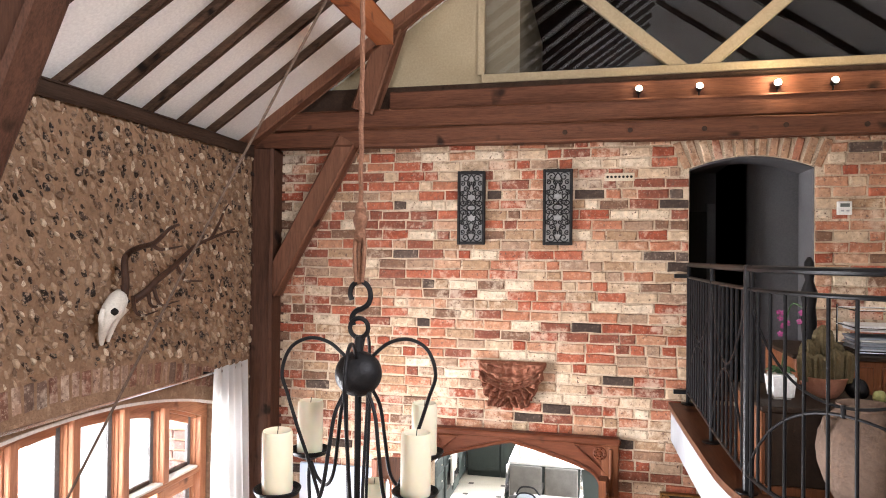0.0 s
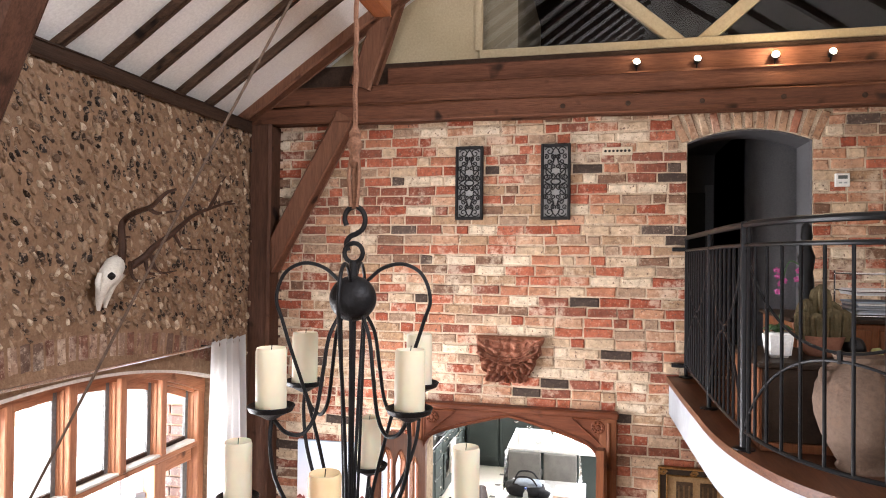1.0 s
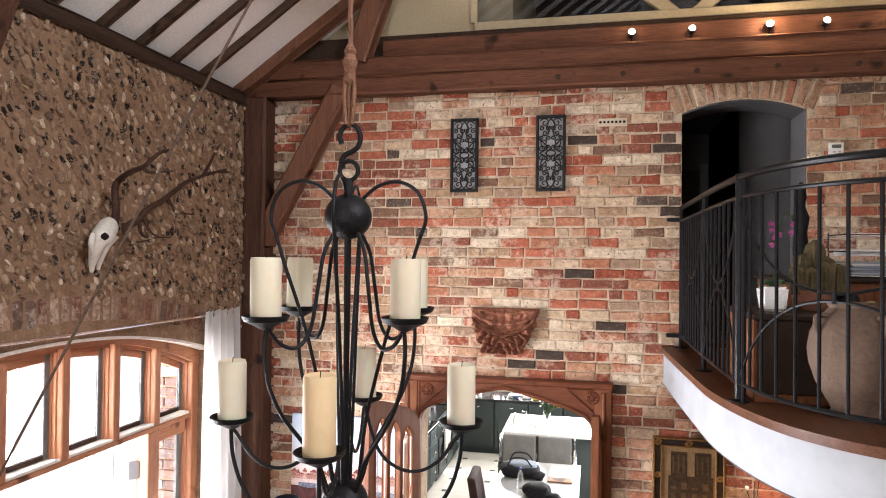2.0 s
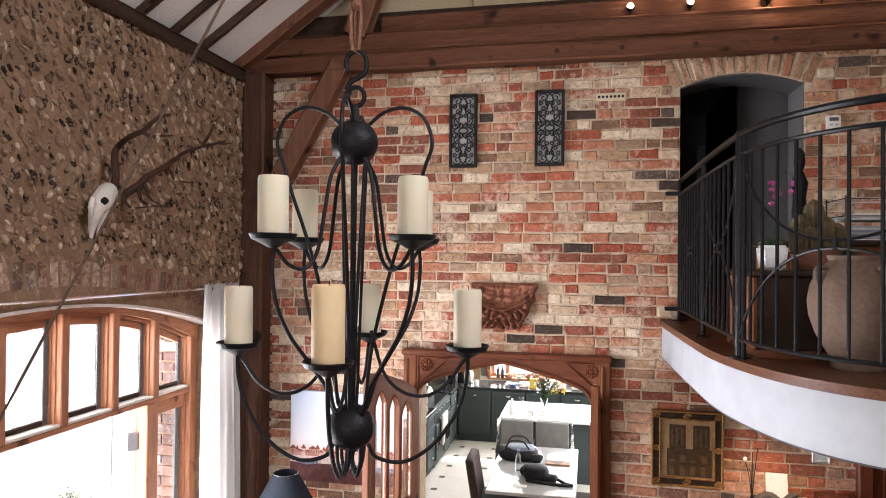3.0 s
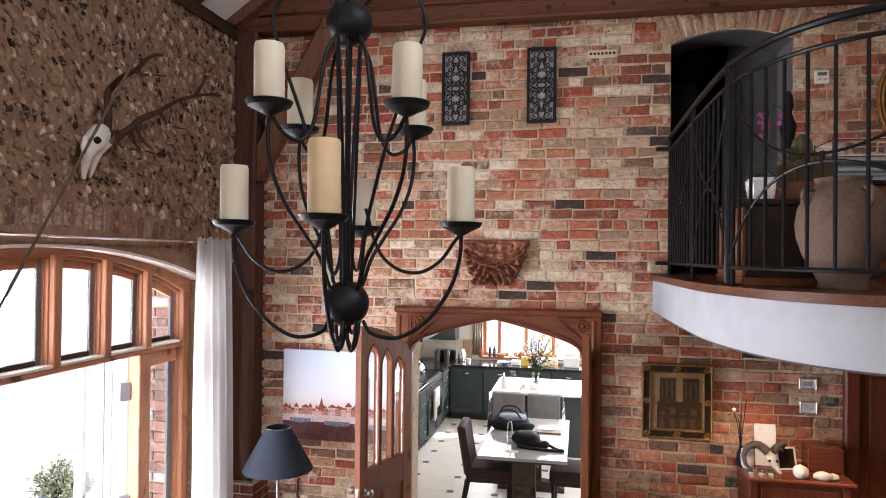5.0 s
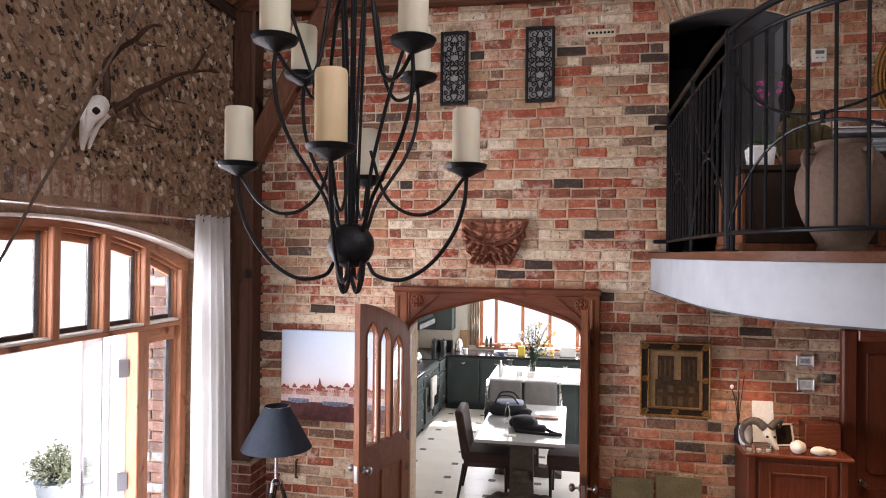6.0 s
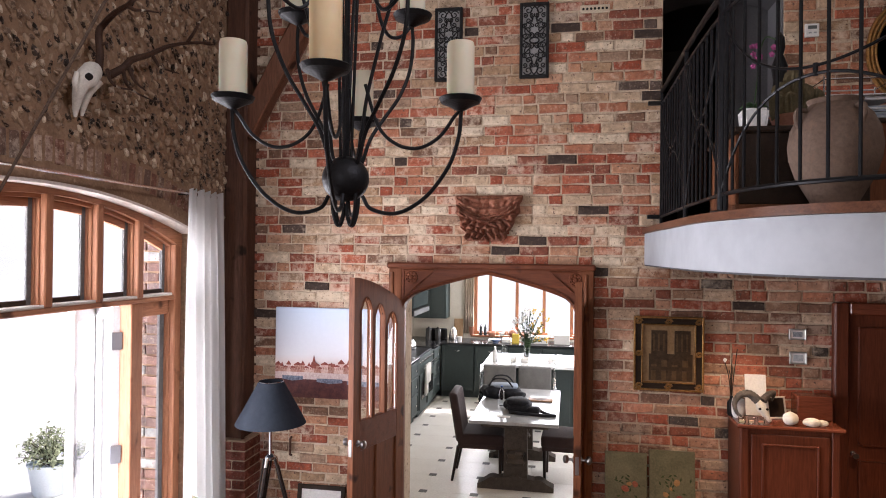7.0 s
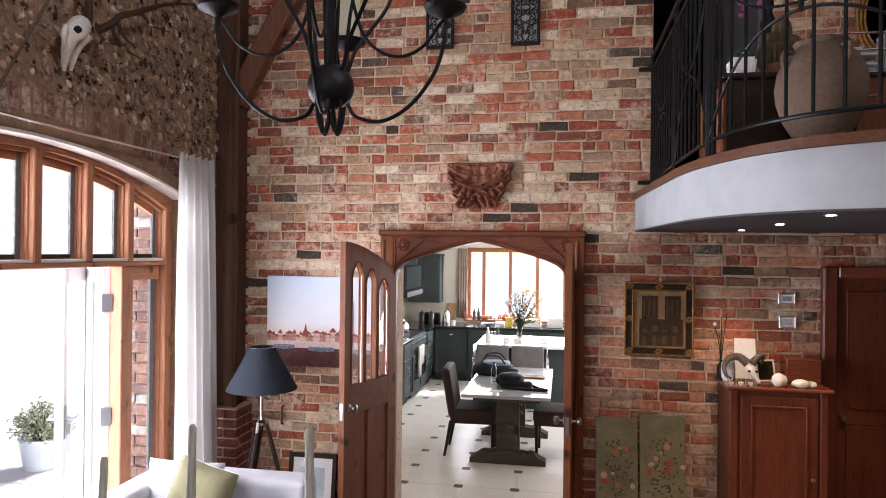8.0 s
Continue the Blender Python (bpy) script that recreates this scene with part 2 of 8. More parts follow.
def strip(x0, x1, low, high, y0, y1, n=16, bm=None, m=None):
    """A slab between two heights that are functions of x, from y0 to y1."""
    bm = bm or bmesh.new()
    cols = []
    for i in range(n + 1):
        x = x0 + (x1 - x0) * i / n
        lo, hi = low(x), high(x)
        cols.append([bm.verts.new(p) for p in ((x, y0, lo), (x, y0, hi), (x, y1, hi), (x, y1, lo))])
    for a, b in zip(cols, cols[1:]):
        for k in range(4):
            bm.faces.new((a[k], a[(k + 1) % 4], b[(k + 1) % 4], b[k]))
    bm.faces.new(cols[0])
    bm.faces.new(cols[-1][::-1])
    if m is not None:
        bmesh.ops.transform(bm, matrix=m, verts=[v for c in cols for v in c])
    return bm


def smooth_line(points, steps=8, closed=False):
    """A curve through the points."""
    p = [Vector(q) for q in points]
    n = len(p)
    out = []
    for i in range(n if closed else n - 1):
        a, b = p[i], p[(i + 1) % n]
        pre = p[i - 1] if (i or closed) else a * 2 - b
        post = p[(i + 2) % n] if (closed or i + 2 < n) else b * 2 - a
        for k in range(steps):
            s = k / steps
            out.append(0.5 * ((2 * a) + (b - pre) * s + (2 * pre - 5 * a + 4 * b - post) * s * s + (3 * a - pre - 3 * b + post) * s ** 3))
    return out if closed else out + [p[-1]]


def tube(points, r, seg=8, bm=None, closed=False):
    """A round bar along the points; r is a number or a list."""
    bm = bm or bmesh.new()
    pts = [Vector(p) for p in points]
    n = len(pts)
    rings, side = [], None
    for i, p in enumerate(pts):
        d = (pts[(i + 1) % n] if (closed or i < n - 1) else p) - (pts[i - 1] if (closed or i) else p)
        d.normalize()
        if side is None:
            side = d.cross((0, 0, 1) if abs(d.z) < 0.9 else (1, 0, 0)).normalized()
        side = (side - d * side.dot(d)).normalized()
        up = d.cross(side)
        rad = r[i] if isinstance(r, (list, tuple)) else r
        rings.append([bm.verts.new(p + (side * math.cos(2 * math.pi * k / seg) + up * math.sin(2 * math.pi * k / seg)) * rad) for k in range(seg)])
    pairs = list(zip(rings, rings[1:])) + ([(rings[-1], rings[0])] if closed else [])
    for a, b in pairs:
        for k in range(seg):
            bm.faces.new((a[k], a[(k + 1) % seg], b[(k + 1) % seg], b[k]))
    if not closed:
        bm.faces.new(rings[0][::-1])
        bm.faces.new(rings[-1])
    return bm


def lathe(profile, at, seg=24, bm=None, m=None):
    """A turned shape from (radius, height) pairs about the vertical through at."""
    bm = bm or bmesh.new()
    rings = []
    for r, h in profile:
        rings.append([bm.verts.new((at[0] + r * math.cos(2 * math.pi * k / seg), at[1] + r * math.sin(2 * math.pi * k / seg), at[2] + h)) for k in range(seg)])
    for a, b in zip(rings, rings[1:]):
        for k in range(seg):
            bm.faces.new((a[k], a[(k + 1) % seg], b[(k + 1) % seg], b[k]))
    bm.faces.new(rings[0][::-1])
    bm.faces.new(rings[-1])
    if m is not None:
        bmesh.ops.transform(bm, matrix=m, verts=[v for ring in rings for v in ring])
    return bm


def beam(a, b, w, h, bevel=0.012, bm=None, wobble=0.006, seed=1):
    """A hewn timber from a to b: w across (level), h deep, slightly uneven."""
    bm = bm or bmesh.new()
    a, b = Vector(a), Vector(b)
    d = (b - a).normalized()
    side = d.cross((0, 0, 1))
    side = side.normalized() if side.length > 0.05 else Vector((1, 0, 0))
    up = side.cross(d)
    rnd = random.Random(seed)
    n = max(3, int((b - a).length / 0.35))
    rings = []
    for i in range(n + 1):
        p = a + (b - a) * i / n
        ring = []
        for sx, sy in ((-1, -1), (1, -1), (1, 1), (-1, 1)):
            for ox, oy in (((bevel * -sx) if sx * sy > 0 else 0, (bevel * -sy) if sx * sy < 0 else 0), ((bevel * -sx) if sx * sy < 0 else 0, (bevel * -sy) if sx * sy > 0 else 0)):
                j = (rnd.uniform(-wobble, wobble), rnd.uniform(-wobble, wobble))
                ring.append(bm.verts.new(p + side * (sx * w / 2 + ox + j[0]) + up * (sy * h / 2 + oy + j[1])))
        rings.append(ring)
    k = len(rings[0])
    for q, r in zip(rings, rings[1:]):
        for i in range(k):
            bm.faces.new((q[i], q[(i + 1) % k], r[(i + 1) % k], r[i]))
    bm.faces.new(rings[0][::-1])
    bm.faces.new(rings[-1])
    return bm


# ---- structure ----
WALL_Y, FLINT_X, FLOOR_TOP = 5.44, -2.74, 0.0
ARCH = (0.705, 1.556, 4.395, 4.485)
DOOR = (-1.30, 0.10, 2.30)
ROOF = 0.70
RIDGE_X = 0.76


def roof_z(x):
    return 4.66 + ROOF * (x + 2.79) if x < RIDGE_X else 4.66 + ROOF * (2 * RIDGE_X - x + 2.79)


def arch_z(x):
    u = (x - (ARCH[0] + ARCH[1]) / 2) / ((ARCH[1] - ARCH[0]) / 2)
    return ARCH[2] + (ARCH[3] - ARCH[2]) * (1 - u * u)


bm = box(-2.74, DOOR[0], 5.4445, 5.80, 0, 4.62)
box(DOOR[0], DOOR[1], 5.4445, 5.80, DOOR[2], 4.62, bm=bm)
box(DOOR[1], ARCH[0], 5.4445, 5.80, 0, 4.62, bm=bm)
box(ARCH[0], ARCH[1], 5.4445, 5.80, 0, 2.62, bm=bm)
strip(ARCH[0], ARCH[1], arch_z, lambda x: 4.62, 5.4445, 5.80, 14, bm)
box(ARCH[1], 4.4, 5.4445, 5.80, 0, 4.62, bm=bm)
wall_north = part("wall_north", bm, M_MORTAR, label="old multicoloured brick wall with lime mortar", category="brick wall", kind="structure")

# floor out of view, given dark boards to lower the bounced light
part("floor", box(-2.74, 4.4, -5.5, 5.44, -0.2, 0), M_BALCONY_WOOD, label="unseen floor of the barn room, dark to cut bounce", category="floor", kind="structure")

# flint wall with a segmental arched opening for the glazed doors
WIN = (2.06, 4.808)


def win_z(y):
    return 2.82 - 0.1 * (y - 3.3) ** 2


TURN_Y = Matrix.Rotation(radians(90), 4, "Z")
bm = strip(WIN[0], WIN[1], win_z, lambda x: 4.56, 2.746, 3.18, 20, m=TURN_Y)
box(WIN[1], 5.44, 2.746, 3.18, 0, 4.56, m=TURN_Y, bm=bm)
box(-5.5, WIN[0], 2.746, 3.18, 0, 4.56, m=TURN_Y, bm=bm)
wall_west = part("wall_west", bm, M_FLINT_MORTAR, label="knapped flint wall bedded in brown lime mortar", category="flint wall", kind="structure")
M_BUFF_TRIM = surf("rough_pale_plaster", (0.50, 0.43, 0.37), (0.68, 0.61, 0.54), 9, 0.95, bump=0.6, fine=50)
# pale reveal of the opening
bm = strip(WIN[0], WIN[1], lambda y: win_z(y) - 0.014, lambda y: win_z(y) + 0.004, 2.738, 2.872, 20, m=TURN_Y)
part("trim", bm, M_BUFF_TRIM, label="thin pale plaster edge under the arch", category="trim", kind="structure")

# wall out of view, its brown chosen to weaken the bounce
part("wall_east", box(4.4, 4.7, -5.5, 5.44, 0, 4.62), M_FLINT_MORTAR, label="unseen east wall, brown to cut bounce", category="wall", kind="structure")
bm = box(-2.74, -2.4, -5.8, -5.5, 0, 4.62)
box(-0.2, 4.4, -5.8, -5.5, 0, 4.62, bm=bm)
box(-2.4, -0.2, -5.8, -5.5, 0, 1.4, bm=bm)
strip(-3.1, -2.4, lambda x: 4.62, roof_z, -5.8, -5.5, 12, bm)
strip(-0.2, 4.75, lambda x: 4.62, roof_z, -5.8, -5.5, 12, bm)
part("wall_south", bm, M_FLINT_MORTAR, label="unseen brown end wall with an opening assumed for daylight", category="wall", kind="structure")

# added out of view to shade the right side from the rear lamp
part("wall_shade_block", box(-0.45, 4.4, -2.2, -2.0, 0, 5.4), M_CREAM, label="unseen block that shades the right side from the rear lamp", category="wall", kind="structure")

# white ceiling slopes between the rafters, with an opening added in the eastern one for a fill lamp
def slope(x0, x1, y0, y1, bm=None):
    return strip(x0, x1, lambda x: roof_z(x) + 0.028, lambda x: roof_z(x) + 0.2, y0, y1, 2, bm)


ceil_label = "white plastered slope between dark rafters"
part("ceiling", slope(-3.2, RIDGE_X, -5.8, 5.62), M_PLASTER, label=ceil_label, category="ceiling", kind="structure")
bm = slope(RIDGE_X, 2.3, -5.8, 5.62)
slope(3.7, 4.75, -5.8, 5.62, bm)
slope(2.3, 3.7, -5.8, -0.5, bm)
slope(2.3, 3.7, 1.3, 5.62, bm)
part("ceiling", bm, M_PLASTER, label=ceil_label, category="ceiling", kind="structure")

# gable over the tie beam, cream, with a dark glazed screen
bm = strip(-3.1, -0.873, lambda x: 4.62, lambda x: roof_z(x) + 0.025, 5.50, 5.62, 6)
box(-0.873, 4.4, 5.50, 5.62, 4.62, 5.115, bm=bm)
part("wall_gable", bm, M_CREAM, label="cream plastered gable above the tie beam", category="wall", kind="structure")

# ---- roof timbers ----
def timber_thing(name, bm, material, label, category="beam"):
    ob = part(name, bm, material, label=label, category=category)
    return soft_edges(ob, 40)


tie = thing("tie_beam", "heavy reddish-brown oak tie beam along the brick wall", "beam", (0.8, 5.35, 4.6))
soft_edges(part("lower_timber", beam((-2.9, 5.35, 4.672), (4.4, 5.35, 4.675), 0.17, 0.140, 0.012, seed=3), M_OAK_X, tie), 40)
soft_edges(part("upper_timber", beam((-2.9, 5.355, 4.823), (4.4, 5.355, 4.828), 0.165, 0.155, 0.014, seed=4), M_OAK_X, tie), 40)
M_PEG = surf("dark_oak_peg", (0.02, 0.011, 0.007), (0.05, 0.026, 0.016), 30, 0.7)
for k, x in enumerate((-0.2, 0.3, 0.8, 1.3, 1.8, 2.3)):
    soft_edges(part("peg", lathe([(0.019, 0), (0.018, 0.006), (0.010, 0.008)], (0, 0, 0), 10, m=Matrix.Translation((x + 0.03 * math.sin(k * 5), 5.267, 4.665 + 0.012 * math.sin(k * 3))) @ Matrix.Rotation(radians(90), 4, "X")), M_PEG, tie, "dark peg"))
bm = box(-2.6, 4.4, 5.42, 5.505, 4.91, 5.105, 0.006)
timber_thing("upper_plate", bm, M_OAK_DARK, "dark recessed timber plate above the tie beam")
bm = box(-1.60, 4.4, 5.34, 5.415, 4.905, 5.045, 0.008)
timber_thing("fascia_board", bm, M_OAK_X, "brown timber board that carries the small spotlights")
M_BRACE = timber("dark_brace_oak", (0.04, 0.018, 0.011), (0.12, 0.055, 0.032), 2, 0.7, 0.4)
timber_thing("wall_post", beam((-2.655, 5.34, 0.92), (-2.655, 5.34, 4.60), 0.20, 0.245, 0.02, seed=5), M_BRACE, "weathered oak post in the corner of the walls", "post")
timber_thing("knee_brace", beam((-2.62, 5.33, 3.42), (-1.93, 5.33, 4.66), 0.15, 0.165, 0.012, seed=7), M_OAK_Z, "straight oak knee brace between post and tie beam", "brace")
timber_thing("queen_strut", beam((-1.80, 5.30, 4.88), (-1.19, 5.30, 6.6), 0.15, 0.19, 0.015, seed=9), M_OAK_Z, "inclined oak strut rising from the tie beam", "brace")
timber_thing("principal_rafter", beam((-2.85, 5.22, 4.66), (0.7, 5.22, 7.13), 0.16, 0.19, 0.015, seed=11), M_OAK_Z, "thick oak principal rafter against the gable", "rafter")
timber_thing("wall_plate", beam((-2.80, -5.4, 4.575), (-2.80, 5.2, 4.575), 0.19, 0.10, 0.012, seed=13), M_OAK_DARK, "dark timber wall plate on top of the flint wall", "wall plate")
timber_thing("purlin", beam((-1.43, -5.4, 5.29), (-1.43, 4.70, 5.29), 0.13, 0.15, 0.006, wobble=0.002, seed=15), M_ORANGE, "smooth orange-brown purlin with a square end", "purlin")
timber_thing("near_brace", beam((-2.78, 2.5, 3.62), (-2.06, 2.5, 5.22), 0.20, 0.21, 0.02, seed=17), M_BRACE, "dark curved oak brace of the next truss", "brace")
for i, y in enumerate((3.225, 3.62, 3.97, 4.335, 4.69, 2.80, 2.40, 2.05, 1.65, 1.25, 0.85, 0.45, 0.05, -0.35, -0.75)):
    rnd = random.Random(40 + i)
    x0, x1 = -2.95, RIDGE_X - 0.03
    ob = timber_thing("rafter", beam((x0, y, roof_z(x0) + 0.03), (x1, y + (0.30 if y < 3.3 else rnd.uniform(-0.03, 0.03)), roof_z(x1) + 0.03), 0.066, 0.11, 0.014, wobble=0.006, seed=60 + i), M_OAK_Y,
                      "rough dark oak rafter with pale worn patches", "rafter")
    ob["group"] = "rafters of the roof slope"
for y in (2.45, 3.25, 4.05, 4.85, 1.65):
    x0, x1 = RIDGE_X + 0.03, 4.6
    ob = timber_thing("rafter", beam((x0, y, roof_z(x0) + 0.03), (x1, y, roof_z(x1) + 0.03), 0.085, 0.11, 0.016, seed=90), M_OAK_Y, "rough dark oak rafter with pale worn patches", "rafter")
    ob["group"] = "rafters of the roof slope"

# ---- glazed gable screen ----
gable = thing("gable_window", "dark glazed gable screen with cream diagonal bars", "window", (0.76, 5.5, 5.16), kind="structure")
part("sill", box(-0.873, 4.4, 5.46, 5.56, 5.115, 5.185, 0.006), M_CREAM, gable, "cream painted sill")
part("frame", strip(-0.905, -0.855, lambda x: 5.185, roof_z, 5.47, 5.55, 2), M_CREAM, gable)
for dx in (-1, 1):
    part("mullion", beam((0.735 + dx * 0.03, 5.51, 5.115), (0.735 + dx * 1.22, 5.51, 6.15), 0.075, 0.095, 0.006, wobble=0), M_CREAM, gable, "cream diagonal bar")
M_TINT = glass_material("gable_glass", (0.55, 0.56, 0.58))
pane = part("pane", strip(-0.86, 3.9, lambda x: 5.18, lambda x: roof_z(x) - 0.02, 5.520, 5.528, 8), M_TINT, gable)
pane.visible_shadow = False
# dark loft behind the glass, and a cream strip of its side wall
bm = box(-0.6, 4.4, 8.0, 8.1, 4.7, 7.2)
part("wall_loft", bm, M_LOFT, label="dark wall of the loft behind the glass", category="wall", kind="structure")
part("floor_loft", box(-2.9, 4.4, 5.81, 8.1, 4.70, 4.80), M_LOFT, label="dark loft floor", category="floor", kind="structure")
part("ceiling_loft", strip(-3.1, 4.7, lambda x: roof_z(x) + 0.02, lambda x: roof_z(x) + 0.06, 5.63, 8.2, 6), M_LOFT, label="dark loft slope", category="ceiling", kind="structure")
part("wall_loft", box(-0.95, -0.60, 5.75, 8.0, 4.8, 6.2), M_CREAM, label="cream side wall of the loft", category="wall", kind="structure")

# ---- door frame and leaves ----
APEX = -0.60
TUDOR = [(0, 0), (0.025, 0.17), (0.06, 0.29), (0.12, 0.41), (0.22, 0.51), (0.35, 0.61), (0.54, 0.74), (0.8, 0.90), (1.0, 1.0)]


def tudor(x, left=-1.285, right=0.085, spring=1.990, rise=0.300):
    u = (x - left) / (APEX - left) if x < APEX else (right - x) / (right - APEX)
    u = min(1, max(0, u))
    for (a, p), (b, q) in zip(TUDOR, TUDOR[1:]):
        if u <= b:
            return spring + rise * (p + (q - p) * (u - a) / (b - a))
    return spring + rise


frame_th = thing("door_frame", "carved reddish oak door frame with a flat gothic arch", "door frame", (-0.6, 5.42, 0), kind="structure")
part("lintel", strip(-1.285, 0.085, tudor, lambda x: 2.335, 5.375, 5.52, 48), M_DOOR_X, frame_th)
part("cornice", box(-1.405, 0.225, 5.345, 5.46, 2.330, 2.378, 0.012), M_DOOR_X, frame_th, "moulded top rail")
for x0, x1 in ((-1.392, -1.283), (0.083, 0.213)):
    soft_edges(part("jamb", box(x0, x1, 5.365, 5.54, 0, 2.332, 0.016, seg=2), M_DOOR, frame_th))
    xm = x0 + 0.03 if x0 < -1 else x0 + 0.07
    soft_edges(part("moulding", tube([(xm, 5.364, 0.1), (xm, 5.364, 2.30)], 0.014, 8), M_DOOR, frame_th))
# roll moulding along the arch
pts = [(-1.285 + 1.37 * i / 60, 5.372, tudor(-1.285 + 1.37 * i / 60) + 0.02) for i in range(61)]
soft_edges(part("arch_moulding", tube(pts, 0.013, 6), M_DOOR_X, frame_th))
for sx, x in ((1, -1.205), (-1, 0.075)):
    ros = part("rosette", lathe([(0.052, 0), (0.052, 0.010), (0.044, 0.017), (0.038, 0.008), (0.030, 0.016), (0.022, 0.008), (0.012, 0.020), (0.004, 0.022)], (0, 0, 0), 20,
                                m=Matrix.Translation((x - 0.0, 5.376, 2.262)) @ Matrix.Rotation(radians(90), 4, "X")), M_DOOR_X, frame_th, "carved round flower")
    soft_edges(ros)
    for k in range(8):
        a = k * math.pi / 4
        soft_edges(part("petal", lathe([(0.002, -0.02), (0.009, -0.01), (0.011, 0), (0.008, 0.012), (0.002, 0.02)], (0, 0, 0), 6,
                                       m=Matrix.Translation((x + 0.034 * math.cos(a), 5.368, 2.262 + 0.034 * math.sin(a))) @ Matrix.Rotation(math.pi / 2 - a, 4, "Y")), M_DOOR_X, ros))
    tri = [(x - sx * 0.062, 2.318), (x + sx * 0.19, 2.318), (x + sx * 0.07, 2.215), (x - sx * 0.062, 2.10)]
    soft_edges(part("spandrel_moulding", tube([(a, 5.373, b) for a, b in tri], 0.009, 6, closed=True), M_DOOR_X, frame_th))


M_SILVERED = plain("antique_silver", (0.30, 0.29, 0.28), 0.30, 1.0)


def leaf_top(s, width=0.69):
    """Height of a leaf's top, s from the hinge."""
    return 2.05 + 0.225 * (1 - (1 - min(1, s / width)) ** 1.6)


def door_leaf(name, m, flip, label):
    """A half of the arched door: hinge at the local origin, leaf along +x."""
    W, T = 0.69, 0.046
    th = thing(name, label, "door", m.translation)
    th.matrix_basis = m

    def p(nm, bm, mat, parent=th, lab="", smooth=False):
        bmesh.ops.transform(bm, matrix=m, verts=bm.verts[:])
        return part(nm, bm, mat, parent, lab, smooth)

    panes = [(0.105, 0.255), (0.285, 0.425), (0.455, 0.605)]
    low = 1.235

    def lancet(a, b):
        top = min(leaf_top(a), leaf_top(b)) - 0.105

        def z(x):
            u = abs((x - (a + b) / 2) / ((b - a) / 2))
            return top - 0.10 * u ** 1.8
        return z

    for a, b in ((0, 0.105), (0.255, 0.285), (0.425, 0.455), (0.605, W)):
        z0 = 0.02 if a in (0, 0.605) else low
        p("stile" if z0 < 1 else "glazing_bar", strip(a, b, lambda x: z0, leaf_top, -T / 2, T / 2, 4), M_DOOR)
    for a, b in panes:
        p("arched_head", strip(a, b, lancet(a, b), leaf_top, -T / 2, T / 2, 16), M_DOOR)
        zl = lancet(a, b)
        pane = p("pane", strip(a, b, lambda x: low, zl, -0.003, 0.003, 12), M_GLASS)
        pane.visible_shadow = False
        edge = [(a + (b - a) * i / 14, T / 2, zl(a + (b - a) * i / 14)) for i in range(15)]
        for sy in (-1, 1):
            soft_edges(p("bead", tube([(x, sy * y, z) for x, y, z in [(a, T / 2, low), *edge, (b, T / 2, low)]], 0.006, 6), M_DOOR))
    p("lock_rail", box(0.105, 0.605, -T / 2, T / 2, 1.02, low, 0.003), M_DOOR_X)
    p("bottom_rail", box(0.105, 0.605, -T / 2, T / 2, 0.02, 0.22, 0.003), M_DOOR_X)
    p("muntin", box(0.325, 0.385, -T / 2, T / 2, 0.22, 1.02, 0.003), M_DOOR)
    for a, b in ((0.105, 0.325), (0.385, 0.605)):
        p("panel", box(a, b, -0.010, 0.010, 0.22, 1.02, 0.004), M_DOOR)
    for sy in (-1, 1):
        knob = p("knob", lathe([(0.024, 0), (0.024, 0.006), (0.009, 0.010), (0.009, 0.03), (0.022, 0.036), (0.029, 0.05), (0.026, 0.064), (0.012, 0.072)], (0, 0, 0), 16,
                               m=Matrix.Translation((W - 0.055, sy * T / 2, 1.085)) @ Matrix.Rotation(radians(-90 * sy), 4, "X")), M_SILVERED, lab="silver beehive door knob")
        soft_edges(knob)
    p("edge_plate", box(W, W + 0.003, -0.012, 0.012, 1.0, 1.12), M_SILVERED, lab="steel lock face on the edge")
    for z in (0.3, 1.1, 1.85):
        soft_edges(p("hinge", tube([(-0.004, 0, z - 0.045), (-0.004, 0, z + 0.045)], 0.008, 8), M_IRON))
    return th


def turned(x, y, to):
    return Matrix.Translation((x, y, 0)) @ Matrix.Rotation(math.atan2(to[1] - y, to[0] - x), 4, "Z")


door_leaf("door", turned(-1.285, 5.40, (-1.497, 4.72)), 1, "open arched oak door with three lancet panes")
door_leaf("door", turned(0.118, 5.38, (0.088, 4.68)), -1, "open arched oak door seen on its edge")

# ---- glazed doors in the flint wall ----
glazing = thing("garden_doors", "hardwood glazed screen with top lights and open doors", "glazed doors", (-2.92, 3.14, 0), kind="structure")
FX0, FX1 = -2.965, -2.862
# pale tone stands for daylight on the transom's wooden ledge
M_BRIGHT_LEDGE = surf("bright_ledge_tone", (0.60, 0.55, 0.49), (0.72, 0.68, 0.62), 12, 0.5, bump=0.05)
M_SEAL = surf("grey_glazing_seal", (0.10, 0.095, 0.09), (0.17, 0.165, 0.16), 20, 0.6, bump=0)


def sy_box(y0, y1, z0, z1, x0=FX0, x1=FX1, bevel=0.006):
    return box(x0, x1, y0, y1, z0, z1, bevel, seg=1)


def head_z(y):
    """The underside of the arched head."""
    return 2.765 - 0.16 * (y - 3.45) ** 2


def upright(name, y0, y1, z0, top, step):
    """A moulded upright: a face, and a rebated stop towards the south."""
    ob = part(name, sy_box(y0, y1, z0, top), M_FRAME, glazing)
    if step:
        part("stop", sy_box(y0 - 0.010, y0, z0, top - 0.01, FX0, -2.898, 0.003), M_FRAME, ob)
        part("stop", sy_box(y0 - 0.019, y0 - 0.010, z0, top - 0.02, FX0, -2.921, 0.003), M_FRAME, ob)
    return ob


